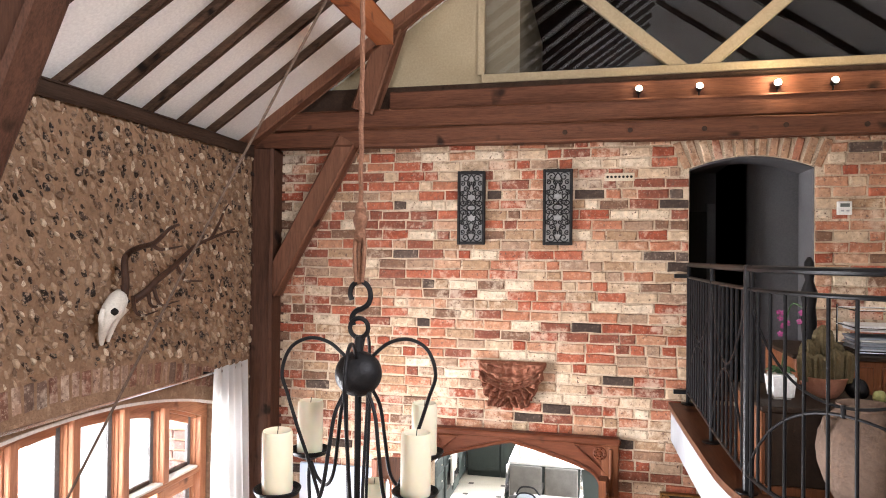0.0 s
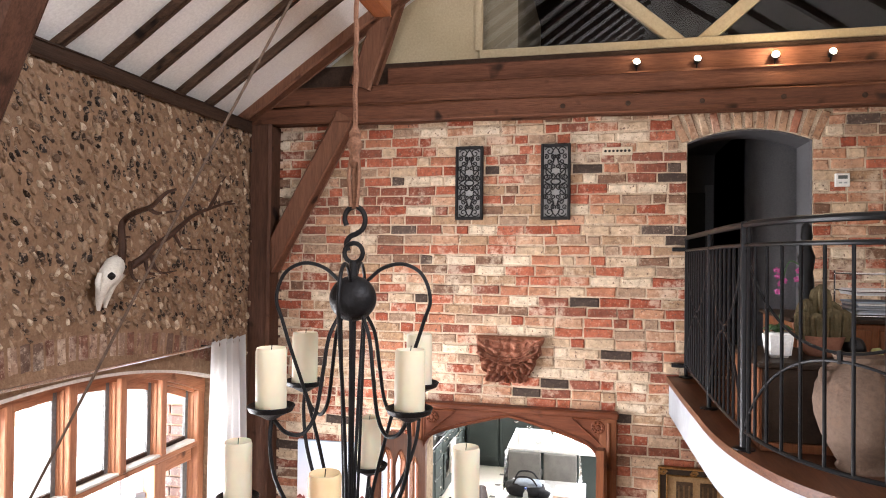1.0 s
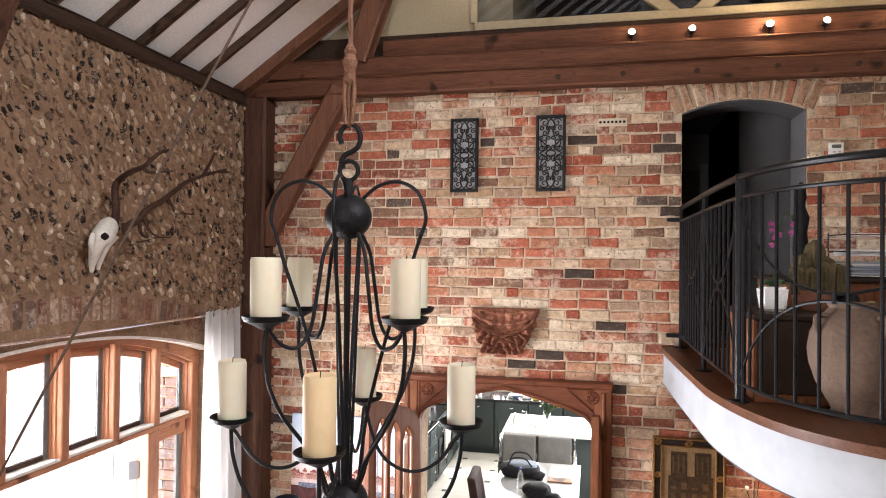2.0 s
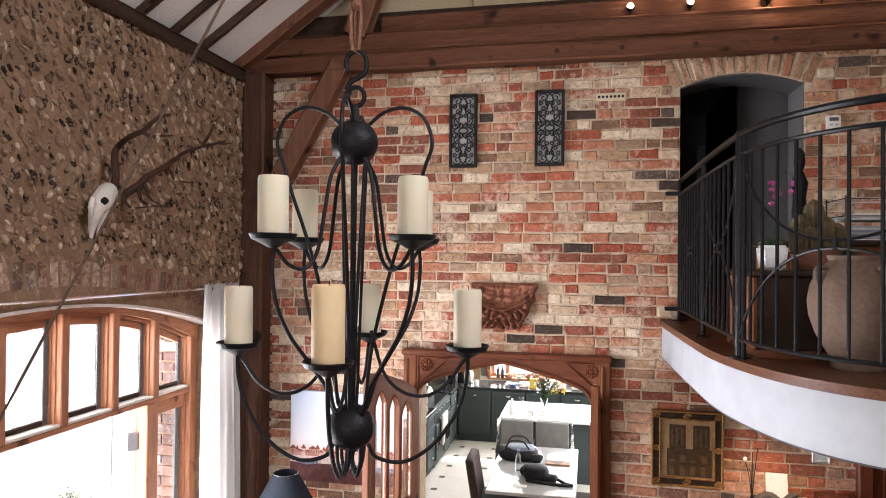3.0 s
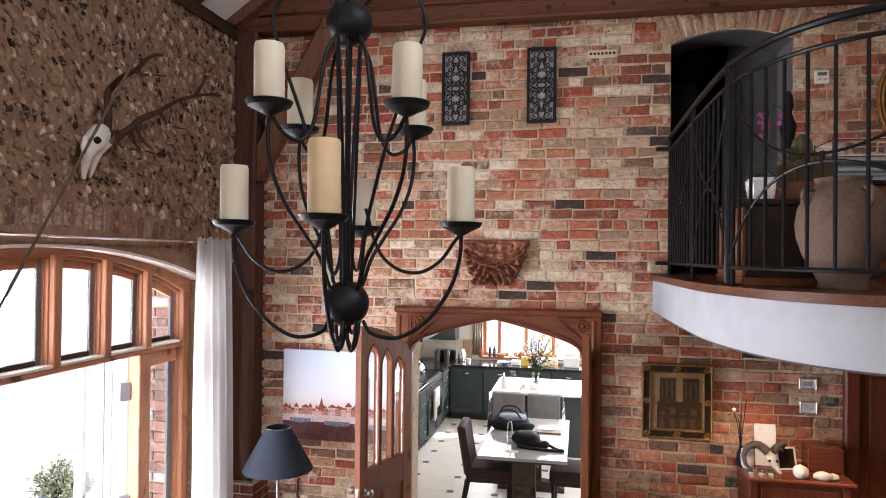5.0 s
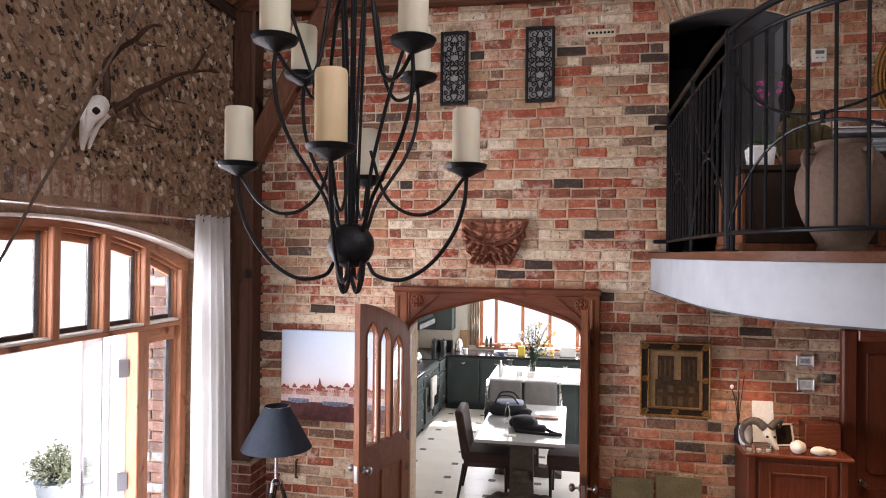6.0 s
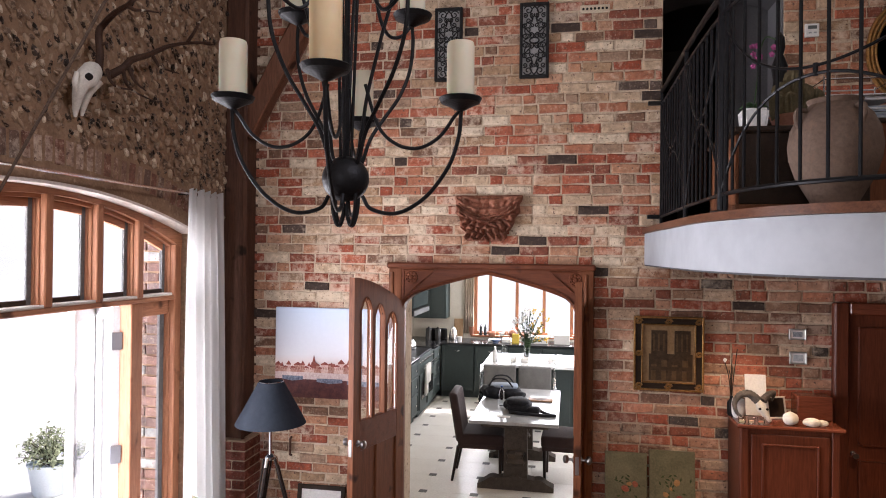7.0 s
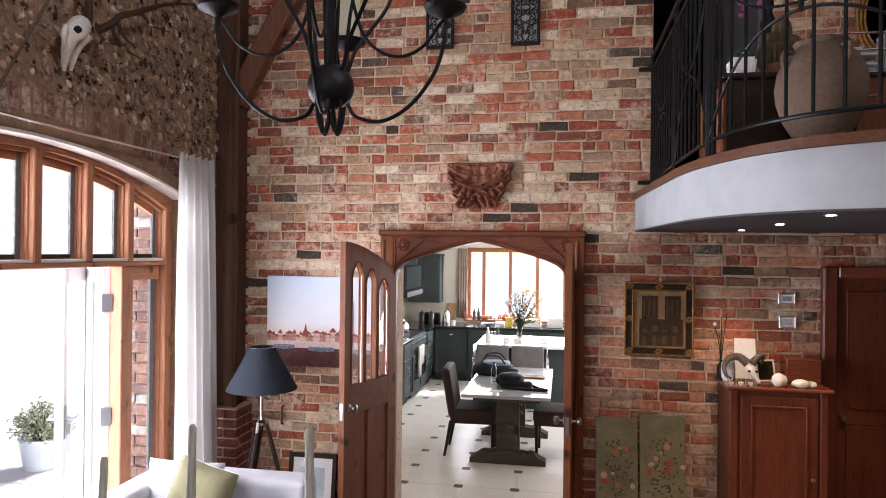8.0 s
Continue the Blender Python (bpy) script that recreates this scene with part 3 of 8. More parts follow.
part("head", strip(WIN[0], WIN[1], head_z, lambda y: win_z(y) - 0.002, -FX1, -FX0, 24, m=TURN_Y), M_FRAME_Y, glazing)
upright("jamb", 4.722, 4.806, 0, head_z(4.76) + 0.01, True)
upright("jamb", 2.062, 2.145, 0, head_z(2.06) + 0.01, False)
transom = part("transom", sy_box(2.145, 4.722, 2.088, 2.121), M_FRAME_Y, glazing)
part("weather_bar", box(FX0, FX1 - 0.006, 2.147, 4.702, 2.1215, 2.140, 0.004), M_BRIGHT_LEDGE, transom, "transom ledge, daylight put into its pale colour")
upright("post", 4.224, 4.288, 0, 2.087, False)
upright("post", 2.50, 2.59, 0, 2.087, False)
MULLIONS = (4.318, 3.909, 3.487, 3.06, 2.62)
lights_y = [4.722 + 0.030, *MULLIONS, 2.145 - 0.030]
for y in MULLIONS:
    upright("mullion", y - 0.031, y + 0.031, 2.122, head_z(y) + 0.012, True)
for b, a in zip(lights_y, lights_y[1:]):
    a2, b2 = a + 0.031, b - 0.050
    sash = part("sash", sy_box(a2, a2 + 0.030, 2.141, head_z(a2), -2.960, -2.932, 0.003), M_FRAME, glazing)
    part("seal", sy_box(b2 - 0.036, b2, 2.141, head_z(b2), -2.960, -2.934, 0.003), M_SEAL, sash, "grey glazing seal")
    part("rail", sy_box(a2 + 0.030, b2 - 0.036, 2.141, 2.170, -2.960, -2.932, 0.003), M_OAK_DARK, sash, "dark bottom rail")
    part("rail", strip(a2 + 0.030, b2 - 0.036, lambda y: head_z(y) - 0.075, lambda y: head_z(y) + 0.005, 2.930, 2.960, 6, m=TURN_Y), M_FRAME_Y, sash)
    part("bead", strip(a2, b2 + 0.018, lambda y: head_z(y) - 0.024, lambda y: head_z(y) + 0.004, 2.896, 2.929, 6, m=TURN_Y), M_FRAME_Y, sash)
    pane = part("pane", strip(a2 + 0.030, b2 - 0.036, lambda y: 2.165, lambda y: head_z(y) - 0.07, 2.944, 2.950, 6, m=TURN_Y), M_GLASS, sash)
    pane.visible_shadow = False
# fixed side light
side = part("side_light", sy_box(4.290, 4.362, 0, 2.087, -2.960, -2.874, 0.005), M_FRAME, glazing)
part("seal", sy_box(4.648, 4.702, 0.15, 1.985, -2.960, -2.934, 0.003), M_SEAL, side, "grey glazing seal")
part("rail", sy_box(4.362, 4.702, 1.985, 2.087, -2.960, -2.900, 0.004), M_FRAME_Y, side)
part("rail", sy_box(4.362, 4.702, 0, 0.15, -2.960, -2.900, 0.004), M_FRAME_Y, side)
pane = part("pane", sy_box(4.362, 4.648, 0.15, 1.985, -2.950, -2.944, 0), M_GLASS, side)
pane.visible_shadow = False
M_WHITE_DOOR = surf("door_white_paint", (0.46, 0.455, 0.44), (0.54, 0.53, 0.52), 3, 0.5, bump=0.05)


def garden_leaf(hinge, end, bolt):
    """A glazed leaf from its hinge to its free edge, folded outwards, seen from its painted side."""
    h, e = Vector((*hinge, 0)), Vector((*end, 0))
    w = (e - h).length
    m = Matrix.Translation(h) @ Matrix.Rotation(math.atan2(e.y - h.y, e.x - h.x), 4, "Z")
    leaf = part("leaf", box(0, 0.075, -0.026, 0.026, 0.02, 2.07, 0.004, m=m), M_WHITE_DOOR, glazing, "pale painted folding leaf")
    part("stile", box(w - 0.075, w, -0.026, 0.026, 0.02, 2.07, 0.004, m=m), M_WHITE_DOOR, leaf)
    part("rail", box(0.075, w - 0.075, -0.026, 0.026, 1.97, 2.07, 0.003, m=m), M_WHITE_DOOR, leaf)
    part("rail", box(0.075, w - 0.075, -0.026, 0.026, 0.02, 0.22, 0.003, m=m), M_WHITE_DOOR, leaf)
    pane = part("pane", box(0.075, w - 0.075, -0.003, 0.003, 0.22, 1.97, m=m), M_GLASS, leaf)
    pane.visible_shadow = False
    for z in (0.35, 1.08, 1.84):
        part("hinge", box(-0.022, 0.022, -0.036, 0.036, z - 0.06, z + 0.06, 0.004, m=m), M_SILVER_HINGE, leaf, "grey steel hinge")
    if bolt:
        for sy in (-1, 1):
            part("lock_plate", box(w - 0.055, w - 0.020, sy * 0.030 - 0.004, sy * 0.030 + 0.004, 0.95, 1.17, 0.003, m=m), M_SILVER_HINGE, leaf)
            soft_edges(part("lever", tube([m @ Vector(q) for q in ((w - 0.038, sy * 0.03, 1.08), (w - 0.038, sy * 0.075, 1.08), (w - 0.15, sy * 0.08, 1.08))], 0.009, 8), M_SILVER_HINGE, leaf))


M_SILVER_HINGE = plain("dull_hinge_steel", (0.32, 0.32, 0.33), 0.4, 0.7)
garden_leaf((-2.965, 4.205), (-3.41, 4.60), False)
garden_leaf((-3.425, 4.575), (-3.18, 4.045), True)
garden_leaf((-2.96, 2.62), (-3.58, 2.38), True)

# ---- courtyard ----
part("ground", box(-400, 400, -400, 400, -0.50, -0.205), M_PAVING, label="pale sunlit ground round the barn", category="ground", kind="structure")
part("pavement", box(-8.8, -3.19, -6, 16, -0.2, -0.04), M_PAVING, label="pale sunlit paving of the courtyard", category="pavement", kind="structure")
part("wall_courtyard", box(-9.2, -8.8, -6, 16, -0.05, 3.6), M_RENDER, label="white rendered wall across the courtyard", category="wall", kind="structure")

# ---- balcony ----
EDGE = smooth_line([(0.585, 5.44, 0), (0.60, 4.9, 0), (0.622, 4.3, 0), (0.655, 3.7, 0), (0.745, 3.28, 0), (0.875, 3.0, 0), (1.09, 2.80, 0), (1.5, 2.62, 0), (2.2, 2.5, 0), (4.4, 2.4, 0)], 8)


def slab(z0, z1, off=0.0):
    bm = bmesh.new()
    pts = []
    for i, p in enumerate(EDGE):
        d = (EDGE[min(i + 1, len(EDGE) - 1)] - EDGE[max(i - 1, 0)]).normalized()
        n = Vector((d.y, -d.x, 0))
        n = n if n.x < 0 or n.y < 0 else -n
        q = p + n * off
        pts.append((q.x, min(q.y, 5.436)))
    pts.append((4.4, 5.436))
    lo = [bm.verts.new((x, y, z0)) for x, y in pts]
    hi = [bm.verts.new((x, y, z1)) for x, y in pts]
    bm.faces.new(hi)
    bm.faces.new(lo[::-1])
    for i in range(len(pts)):
        j = (i + 1) % len(pts)
        bm.faces.new((lo[i], lo[j], hi[j], hi[i]))
    return bm


balcony = thing("balcony", "curved balcony with white fascia and dark boarded floor", "balcony", (0.7, 4.4, 2.4), kind="structure")
soft_edges(part("fascia", slab(2.385, 2.618), M_FASCIA, balcony, "smooth white painted curved fascia"))
soft_edges(part("boards", slab(2.620, 2.660, 0.018), M_BALCONY_WOOD, balcony, "reddish-brown wooden floor and nosing"))
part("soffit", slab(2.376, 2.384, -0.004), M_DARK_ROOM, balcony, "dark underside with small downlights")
M_BULB = plain("warm_bulb", (1.0, 0.86, 0.62), 0.4, glow=14)
M_BULB_HOT = plain("hot_bulb", (1.0, 0.9, 0.72), 0.4, glow=60)
for x, y in ((1.21, 4.88), (1.16, 3.92), (1.09, 3.04), (2.0, 4.4), (2.0, 3.4)):
    dl = thing("downlight", "small round recessed downlight under the balcony", "downlight", (x, y, 2.376), "downlights under the balcony")
    soft_edges(part("trim_ring", lathe([(0.028, 0), (0.028, -0.003), (0.020, -0.004), (0.020, -0.001)], (x, y, 2.375), 20), M_CHROME, dl))
    part("bulb", lathe([(0.0185, 0), (0.0185, -0.0030)], (x, y, 2.375), 16), M_BULB_HOT, dl)
    lamp("downlight_lamp", "SPOT", look((x, y, 2.365), (x, y, 0)), 32, (1.0, 0.70, 0.42), radius=0.02, cone=radians(95))

RAILING = smooth_line([(0.70, 5.42, 0), (0.70, 4.9, 0), (0.70, 4.35, 0), (0.705, 3.9, 0), (0.722, 3.5, 0), (0.775, 3.22, 0), (0.875, 3.0, 0), (1.04, 2.83, 0), (1.30, 2.71, 0), (1.7, 2.60, 0), (2.4, 2.52, 0), (4.38, 2.44, 0)], 12)
lengths = [0.0]
for a, b in zip(RAILING, RAILING[1:]):
    lengths.append(lengths[-1] + (b - a).length)


def along(s):
    s = max(0, min(s, lengths[-1] - 1e-4))
    i = max(k for k in range(len(lengths) - 1) if lengths[k] <= s)
    u = (s - lengths[i]) / (lengths[i + 1] - lengths[i])
    return RAILING[i].lerp(RAILING[i + 1], u)


def rail_bar(z, s0=0.0, s1=None, step=0.05):
    s1 = s1 or lengths[-1]
    n = int((s1 - s0) / step)
    return [along(s0 + (s1 - s0) * i / n) + Vector((0, 0, z)) for i in range(n + 1)]


def at_y(y):
    return min(range(len(RAILING)), key=lambda i: abs(RAILING[i].y - y) + (0 if RAILING[i].x < 1.05 else 9))


railing = thing("balcony_railing", "black steel balcony railing with bowed rods", "railing", (0.7, 4.4, 2.66))
soft_edges(part("handrail", tube(rail_bar(3.685), 0.016, 8), M_RAIL, railing))
soft_edges(part("upper_rail", tube(rail_bar(3.592), 0.010, 8), M_RAIL, railing))
soft_edges(part("lower_rail", tube(rail_bar(2.745), 0.010, 8), M_RAIL, railing))
S_POST = [0.02, lengths[at_y(4.35)], lengths[at_y(3.5)]]
S_POST += [S_POST[2] + 1.25, S_POST[2] + 2.5]
for k, s in enumerate(S_POST):
    p = along(s)
    r = 0.019 if k == 2 else 0.013
    post = soft_edges(part("post", tube([p + Vector((0, 0, 2.66)), p + Vector((0, 0, 3.70))], r, 10), M_RAIL, railing))
    soft_edges(part("foot_plate", lathe([(0.05, 0), (0.05, 0.006), (0.03, 0.010)], (p.x, p.y, 2.66), 14), M_RAIL, post))
    if k == 2:
        q = along(s + 0.06)
        soft_edges(part("post", tube([q + Vector((0, 0, 2.66)), q + Vector((0, 0, 3.70))], 0.011, 8), M_RAIL, railing))
# bars into the brick wall
for z in (3.60, 2.745):
    part("wall_fixing", box(0.60, 0.705, 5.40, 5.436, z - 0.014, z + 0.014, 0.003), M_RAIL, railing)
s = 0.11
while s < S_POST[-1]:
    p = along(s)
    if min(abs(s - q) for q in S_POST) > 0.045:
        soft_edges(part("baluster", tube([p + Vector((0, 0, 2.745)), p + Vector((0, 0, 3.59))], 0.0075, 8), M_RAIL, railing))
    s += 0.108
# bowed rods: one rises from the post feet to the middle of the bay, one falls to it from the heads
for a, b in zip(S_POST, S_POST[1:]):
    for foot_z, mid_z in ((2.75, 3.155), (3.59, 3.185)):
        pts = []
        for i in range(33):
            u = i / 32
            rise = math.sin(math.pi * u) ** 0.85
            pts.append(along(a + (b - a) * u) + Vector((0, 0, foot_z + (mid_z - foot_z) * rise)))
        soft_edges(part("bowed_rod", tube(pts, 0.0065, 6), M_RAIL, railing))
    c = along((a + b) / 2) + Vector((0, 0, 3.17))
    soft_edges(part("collar", tube([c - Vector((0, 0, 0.024)), c + Vector((0, 0, 0.024))], 0.010, 8), M_RAIL, railing))

# corridor behind the brick arch
part("floor_corridor", box(0.3, 4.4, 5.80, 8.0, 2.5, 2.66), M_BALCONY_WOOD, label="dark boarded corridor floor", category="floor", kind="structure")
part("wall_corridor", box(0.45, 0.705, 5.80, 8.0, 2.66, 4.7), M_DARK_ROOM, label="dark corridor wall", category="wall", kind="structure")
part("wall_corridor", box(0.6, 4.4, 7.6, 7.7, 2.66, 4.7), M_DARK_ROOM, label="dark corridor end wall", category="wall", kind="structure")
part("arch_lining", strip(ARCH[0] + 0.002, ARCH[1] - 0.002, lambda x: arch_z(x) - 0.014, lambda x: arch_z(x) - 0.002, 5.455, 5.80, 14), M_DARK_ROOM, label="dark underside of the brick arch", category="trim", kind="structure")
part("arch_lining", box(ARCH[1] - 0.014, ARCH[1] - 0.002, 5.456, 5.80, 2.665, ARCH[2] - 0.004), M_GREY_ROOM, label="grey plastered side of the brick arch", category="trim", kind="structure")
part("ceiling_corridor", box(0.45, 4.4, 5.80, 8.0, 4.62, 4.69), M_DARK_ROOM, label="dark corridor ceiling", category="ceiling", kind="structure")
bm = bmesh.new()
rim = [(1.556 + 0.02, 5.80)] + [(1.556 - 0.32 * math.sin(a), 6.12 + 0.0 - 0.32 * math.cos(a) + 0.0) for a in [k * math.pi / 16 for k in range(9)]] + [(1.236, 7.6)]
lo = [bm.verts.new((x, y, 2.66)) for x, y in rim]
hi = [bm.verts.new((x, y, 4.62)) for x, y in rim]
for i in range(len(rim) - 1):
    bm.faces.new((lo[i], lo[i + 1], hi[i + 1], hi[i]))
bmesh.ops.solidify(bm, geom=bm.faces[:], thickness=-0.08)
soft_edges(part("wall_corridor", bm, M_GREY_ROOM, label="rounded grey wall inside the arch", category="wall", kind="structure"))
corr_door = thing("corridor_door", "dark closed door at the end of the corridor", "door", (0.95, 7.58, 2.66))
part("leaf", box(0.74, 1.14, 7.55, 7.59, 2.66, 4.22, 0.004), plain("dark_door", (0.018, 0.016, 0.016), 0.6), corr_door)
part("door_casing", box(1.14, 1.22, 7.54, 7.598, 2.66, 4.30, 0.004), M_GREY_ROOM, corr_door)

# ---- chandelier ----
CX, CY = -0.572, 1.885
chand = thing("chandelier", "black wrought-iron two-tier chandelier with pillar candles", "chandelier", (CX, CY, 2.55))
UP_Z, LOW_Z = 3.408, 2.653
for z in (UP_Z, LOW_Z):
    soft_edges(part("ball", lathe([(0.063 * math.sin(a), -0.061 * math.cos(a)) for a in [math.pi * (k + 0.12) / 18.24 for k in range(19)]], (CX, CY, z), 28), M_IRON, chand, "black iron ball"))
soft_edges(part("rod", tube([(CX, CY, LOW_Z), (CX, CY, UP_Z)], 0.0056, 8), M_IRON, chand))
for k in range(2):
    a = radians(56 + 90 * k + 45)
    dx, dy = 0.020 * math.cos(a), 0.020 * math.sin(a)
    for sgn in (-1, 1):
        soft_edges(part("rod", tube([(CX + sgn * dx * 1.6, CY + sgn * dy * 1.6, UP_Z - 0.05), (CX + sgn * dx * 0.7, CY + sgn * dy * 0.7, LOW_Z + 0.05)], 0.0044, 8), M_IRON, chand))
hook = part("hook", tube([(CX, CY, UP_Z + 0.055), (CX, CY, UP_Z + 0.10)], [0.013, 0.011], 10), M_IRON, chand)
# ring on top and the S hook above it
ringpts = [(CX + 0.026 * math.cos(k * math.pi / 8), CY, UP_Z + 0.122 + 0.026 * math.sin(k * math.pi / 8)) for k in range(16)]
soft_edges(part("eye_ring", tube(ringpts, 0.0065, 8, closed=True), M_IRON, chand))
s_pts = [(CX + x * 0.94, CY + 0.004, UP_Z + z) for x, z in ((-0.018, 0.128), (-0.024, 0.148), (-0.012, 0.166), (0.008, 0.174), (0.026, 0.188), (0.032, 0.212), (0.022, 0.236), (0.0, 0.246), (-0.022, 0.236), (-0.030, 0.214), (-0.024, 0.196))]
soft_edges(part("s_hook", tube(smooth_line(s_pts, 5), 0.0072, 8), M_IRON, chand))
M_WAX = surf("ivory_wax", (0.52, 0.47, 0.34), (0.58, 0.53, 0.40), 5, 0.45, bump=0.04, fine=30, mottle=0.06)
M_WAX_AMBER = surf("amber_wax", (0.50, 0.36, 0.19), (0.58, 0.45, 0.27), 5, 0.45, bump=0.04, fine=30, mottle=0.06)
for w in (M_WAX, M_WAX_AMBER):
    b = w.node_tree.nodes["Principled BSDF"]
    b.inputs["Subsurface Weight"].default_value, b.inputs["Subsurface Scale"].default_value = 0.3, 0.02


def arm_points(a, profile):
    c, s = math.cos(a), math.sin(a)
    return smooth_line([(CX + r * c, CY + r * s, z) for r, z in profile], 7)


def candle_cup(a, radius, z, height, width, wax, tilt=0.0):
    x, y = CX + radius * math.cos(a), CY + radius * math.sin(a)
    cup = soft_edges(part("drip_pan", lathe([(0.008, -0.030), (0.016, -0.026), (0.030, -0.018), (0.052, -0.008), (0.058, 0.004), (0.056, 0.006), (0.046, -0.004), (0.010, -0.010)], (x, y, z), 24), M_IRON, chand))
    m = Matrix.Translation((x, y, z - 0.004)) @ Matrix.Rotation(tilt, 4, "X")
    r = width / 2
    can = soft_edges(part("candle", lathe([(r * 0.97, 0), (r, 0.004), (r, height - 0.010), (r * 0.93, height - 0.001), (r * 0.80, height - 0.004), (r * 0.25, height - 0.010)], (0, 0, 0), 28, m=m), wax, chand, "ivory pillar candle"))
    soft_edges(part("wick", tube([m @ Vector((0, 0, height - 0.012)), m @ Vector((0.002, 0, height + 0.008))], 0.0012, 5), M_IRON, can))


for k in range(4):
    a = radians(56 + 90 * k)
    # upper tier: a long loop springs from the top ball, goes over and down to the lower ball
    loop = [(0.035, UP_Z + 0.045), (0.080, UP_Z + 0.082), (0.135, UP_Z + 0.093), (0.185, UP_Z + 0.065), (0.207, UP_Z), (0.190, UP_Z - 0.06), (0.165, UP_Z - 0.14), (0.135, UP_Z - 0.225), (0.108, UP_Z - 0.31), (0.080, UP_Z - 0.42), (0.052, UP_Z - 0.55), (0.038, UP_Z - 0.68), (0.03, LOW_Z + 0.05)]
    ang = radians(11 + 90 * k)
    soft_edges(part("loop_arm", tube(arm_points(ang, loop), 0.0050, 8), M_IRON, chand))
    up = [(0.045, UP_Z - 0.045), (0.075, UP_Z - 0.10), (0.092, UP_Z - 0.19), (0.112, UP_Z - 0.29), (0.148, UP_Z - 0.335), (0.195, UP_Z - 0.325), (0.230, UP_Z - 0.288)]
    soft_edges(part("scroll_arm", tube(arm_points(a, up), 0.0052, 8), M_IRON, chand))
    down = [(0.236, UP_Z - 0.285), (0.240, UP_Z - 0.34), (0.228, UP_Z - 0.42), (0.190, UP_Z - 0.50), (0.135, UP_Z - 0.57), (0.085, UP_Z - 0.635), (0.058, UP_Z - 0.70), (0.045, LOW_Z + 0.035)]
    soft_edges(part("support_arm", tube(arm_points(a, down), 0.0054, 8), M_IRON, chand))
    candle_cup(a, 0.238, 3.152, 0.150, 0.074, M_WAX, radians(1.2 * (-1) ** k))
    al = radians(10 + 90 * k)
    big = [(0.020, LOW_Z - 0.055), (0.07, LOW_Z - 0.080), (0.14, LOW_Z - 0.090), (0.215, LOW_Z - 0.046), (0.275, LOW_Z + 0.035), (0.302, LOW_Z + 0.115), (0.308, LOW_Z + 0.185)]
    soft_edges(part("lower_arm", tube(arm_points(al, [(0.045, LOW_Z - 0.045)] + big[1:]), 0.0054, 8), M_IRON, chand))
    inner = [(0.05, UP_Z - 0.50), (0.085, LOW_Z + 0.145), (0.135, LOW_Z + 0.095), (0.195, LOW_Z + 0.085), (0.250, LOW_Z + 0.115), (0.290, LOW_Z + 0.170), (0.306, LOW_Z + 0.188)]
    soft_edges(part("scroll_arm", tube(arm_points(al, inner), 0.0048, 8), M_IRON, chand))
    candle_cup(al, 0.306, 2.868, 0.178 if k == 3 else 0.158, 0.074, M_WAX_AMBER if k == 3 else M_WAX, radians(0.8))
    tail = [(0.045, LOW_Z - 0.04), (0.040, LOW_Z - 0.09), (0.024, LOW_Z - 0.125), (0.006, LOW_Z - 0.09), (0.012, LOW_Z - 0.05)]
    soft_edges(part("tail_loop", tube(arm_points(a, tail), 0.0050, 8), M_IRON, chand))

M_ROPE = surf("hemp_rope", (0.10, 0.045, 0.026), (0.22, 0.11, 0.065), 40, 0.9, bump=0.6, fine=160)
rope = thing("chandelier_rope", "brown hemp rope with a knot above the hook", "rope", (CX, CY, UP_Z + 0.25))
soft_edges(part("strand", tube([(CX + 0.0015 * math.sin(i * 1.7), CY, UP_Z + 0.24 + i * 0.03) for i in range(118)], 0.0068, 7), M_ROPE, rope))
soft_edges(part("knot", lathe([(0.008, -0.05), (0.016, -0.035), (0.011, -0.02), (0.018, 0.0), (0.021, 0.015), (0.014, 0.03), (0.017, 0.042), (0.008, 0.06)], (CX, CY, UP_Z + 0.40), 12), M_ROPE, rope))
for dx in (-0.011, 0.012):
    soft_edges(part("rope_end", tube(smooth_line([(CX + dx * 0.6, CY, UP_Z + 0.40), (CX + dx * 1.2, CY - 0.005, UP_Z + 0.33), (CX + dx * 0.7, CY - 0.005, UP_Z + 0.245)], 4), 0.006, 6), M_ROPE, rope))
M_CORD = surf("dark_cord", (0.05, 0.032, 0.022), (0.12, 0.08, 0.055), 40, 0.9, bump=0.4, fine=160)
cable = thing("hoist_cord", "thin brown cord running slantwise down to the wall", "cord", (-1.2, 2.25, 4.0))
soft_edges(part("cord", tube([(-0.13, 2.80, 6.42), (-1.20, 2.26, 3.95), (-2.66, 1.53, 0.45)], 0.005, 6), M_CORD, cable))

# ---- on the brick wall ----
M_GRILLE = surf("black_grille_iron", (0.012, 0.012, 0.013), (0.03, 0.028, 0.027), 20, 0.5, 0.5, 0.2, 120)
M_GRILLE_BACK = surf("grey_grille_backing", (0.26, 0.26, 0.25), (0.38, 0.37, 0.355), 9, 0.8)


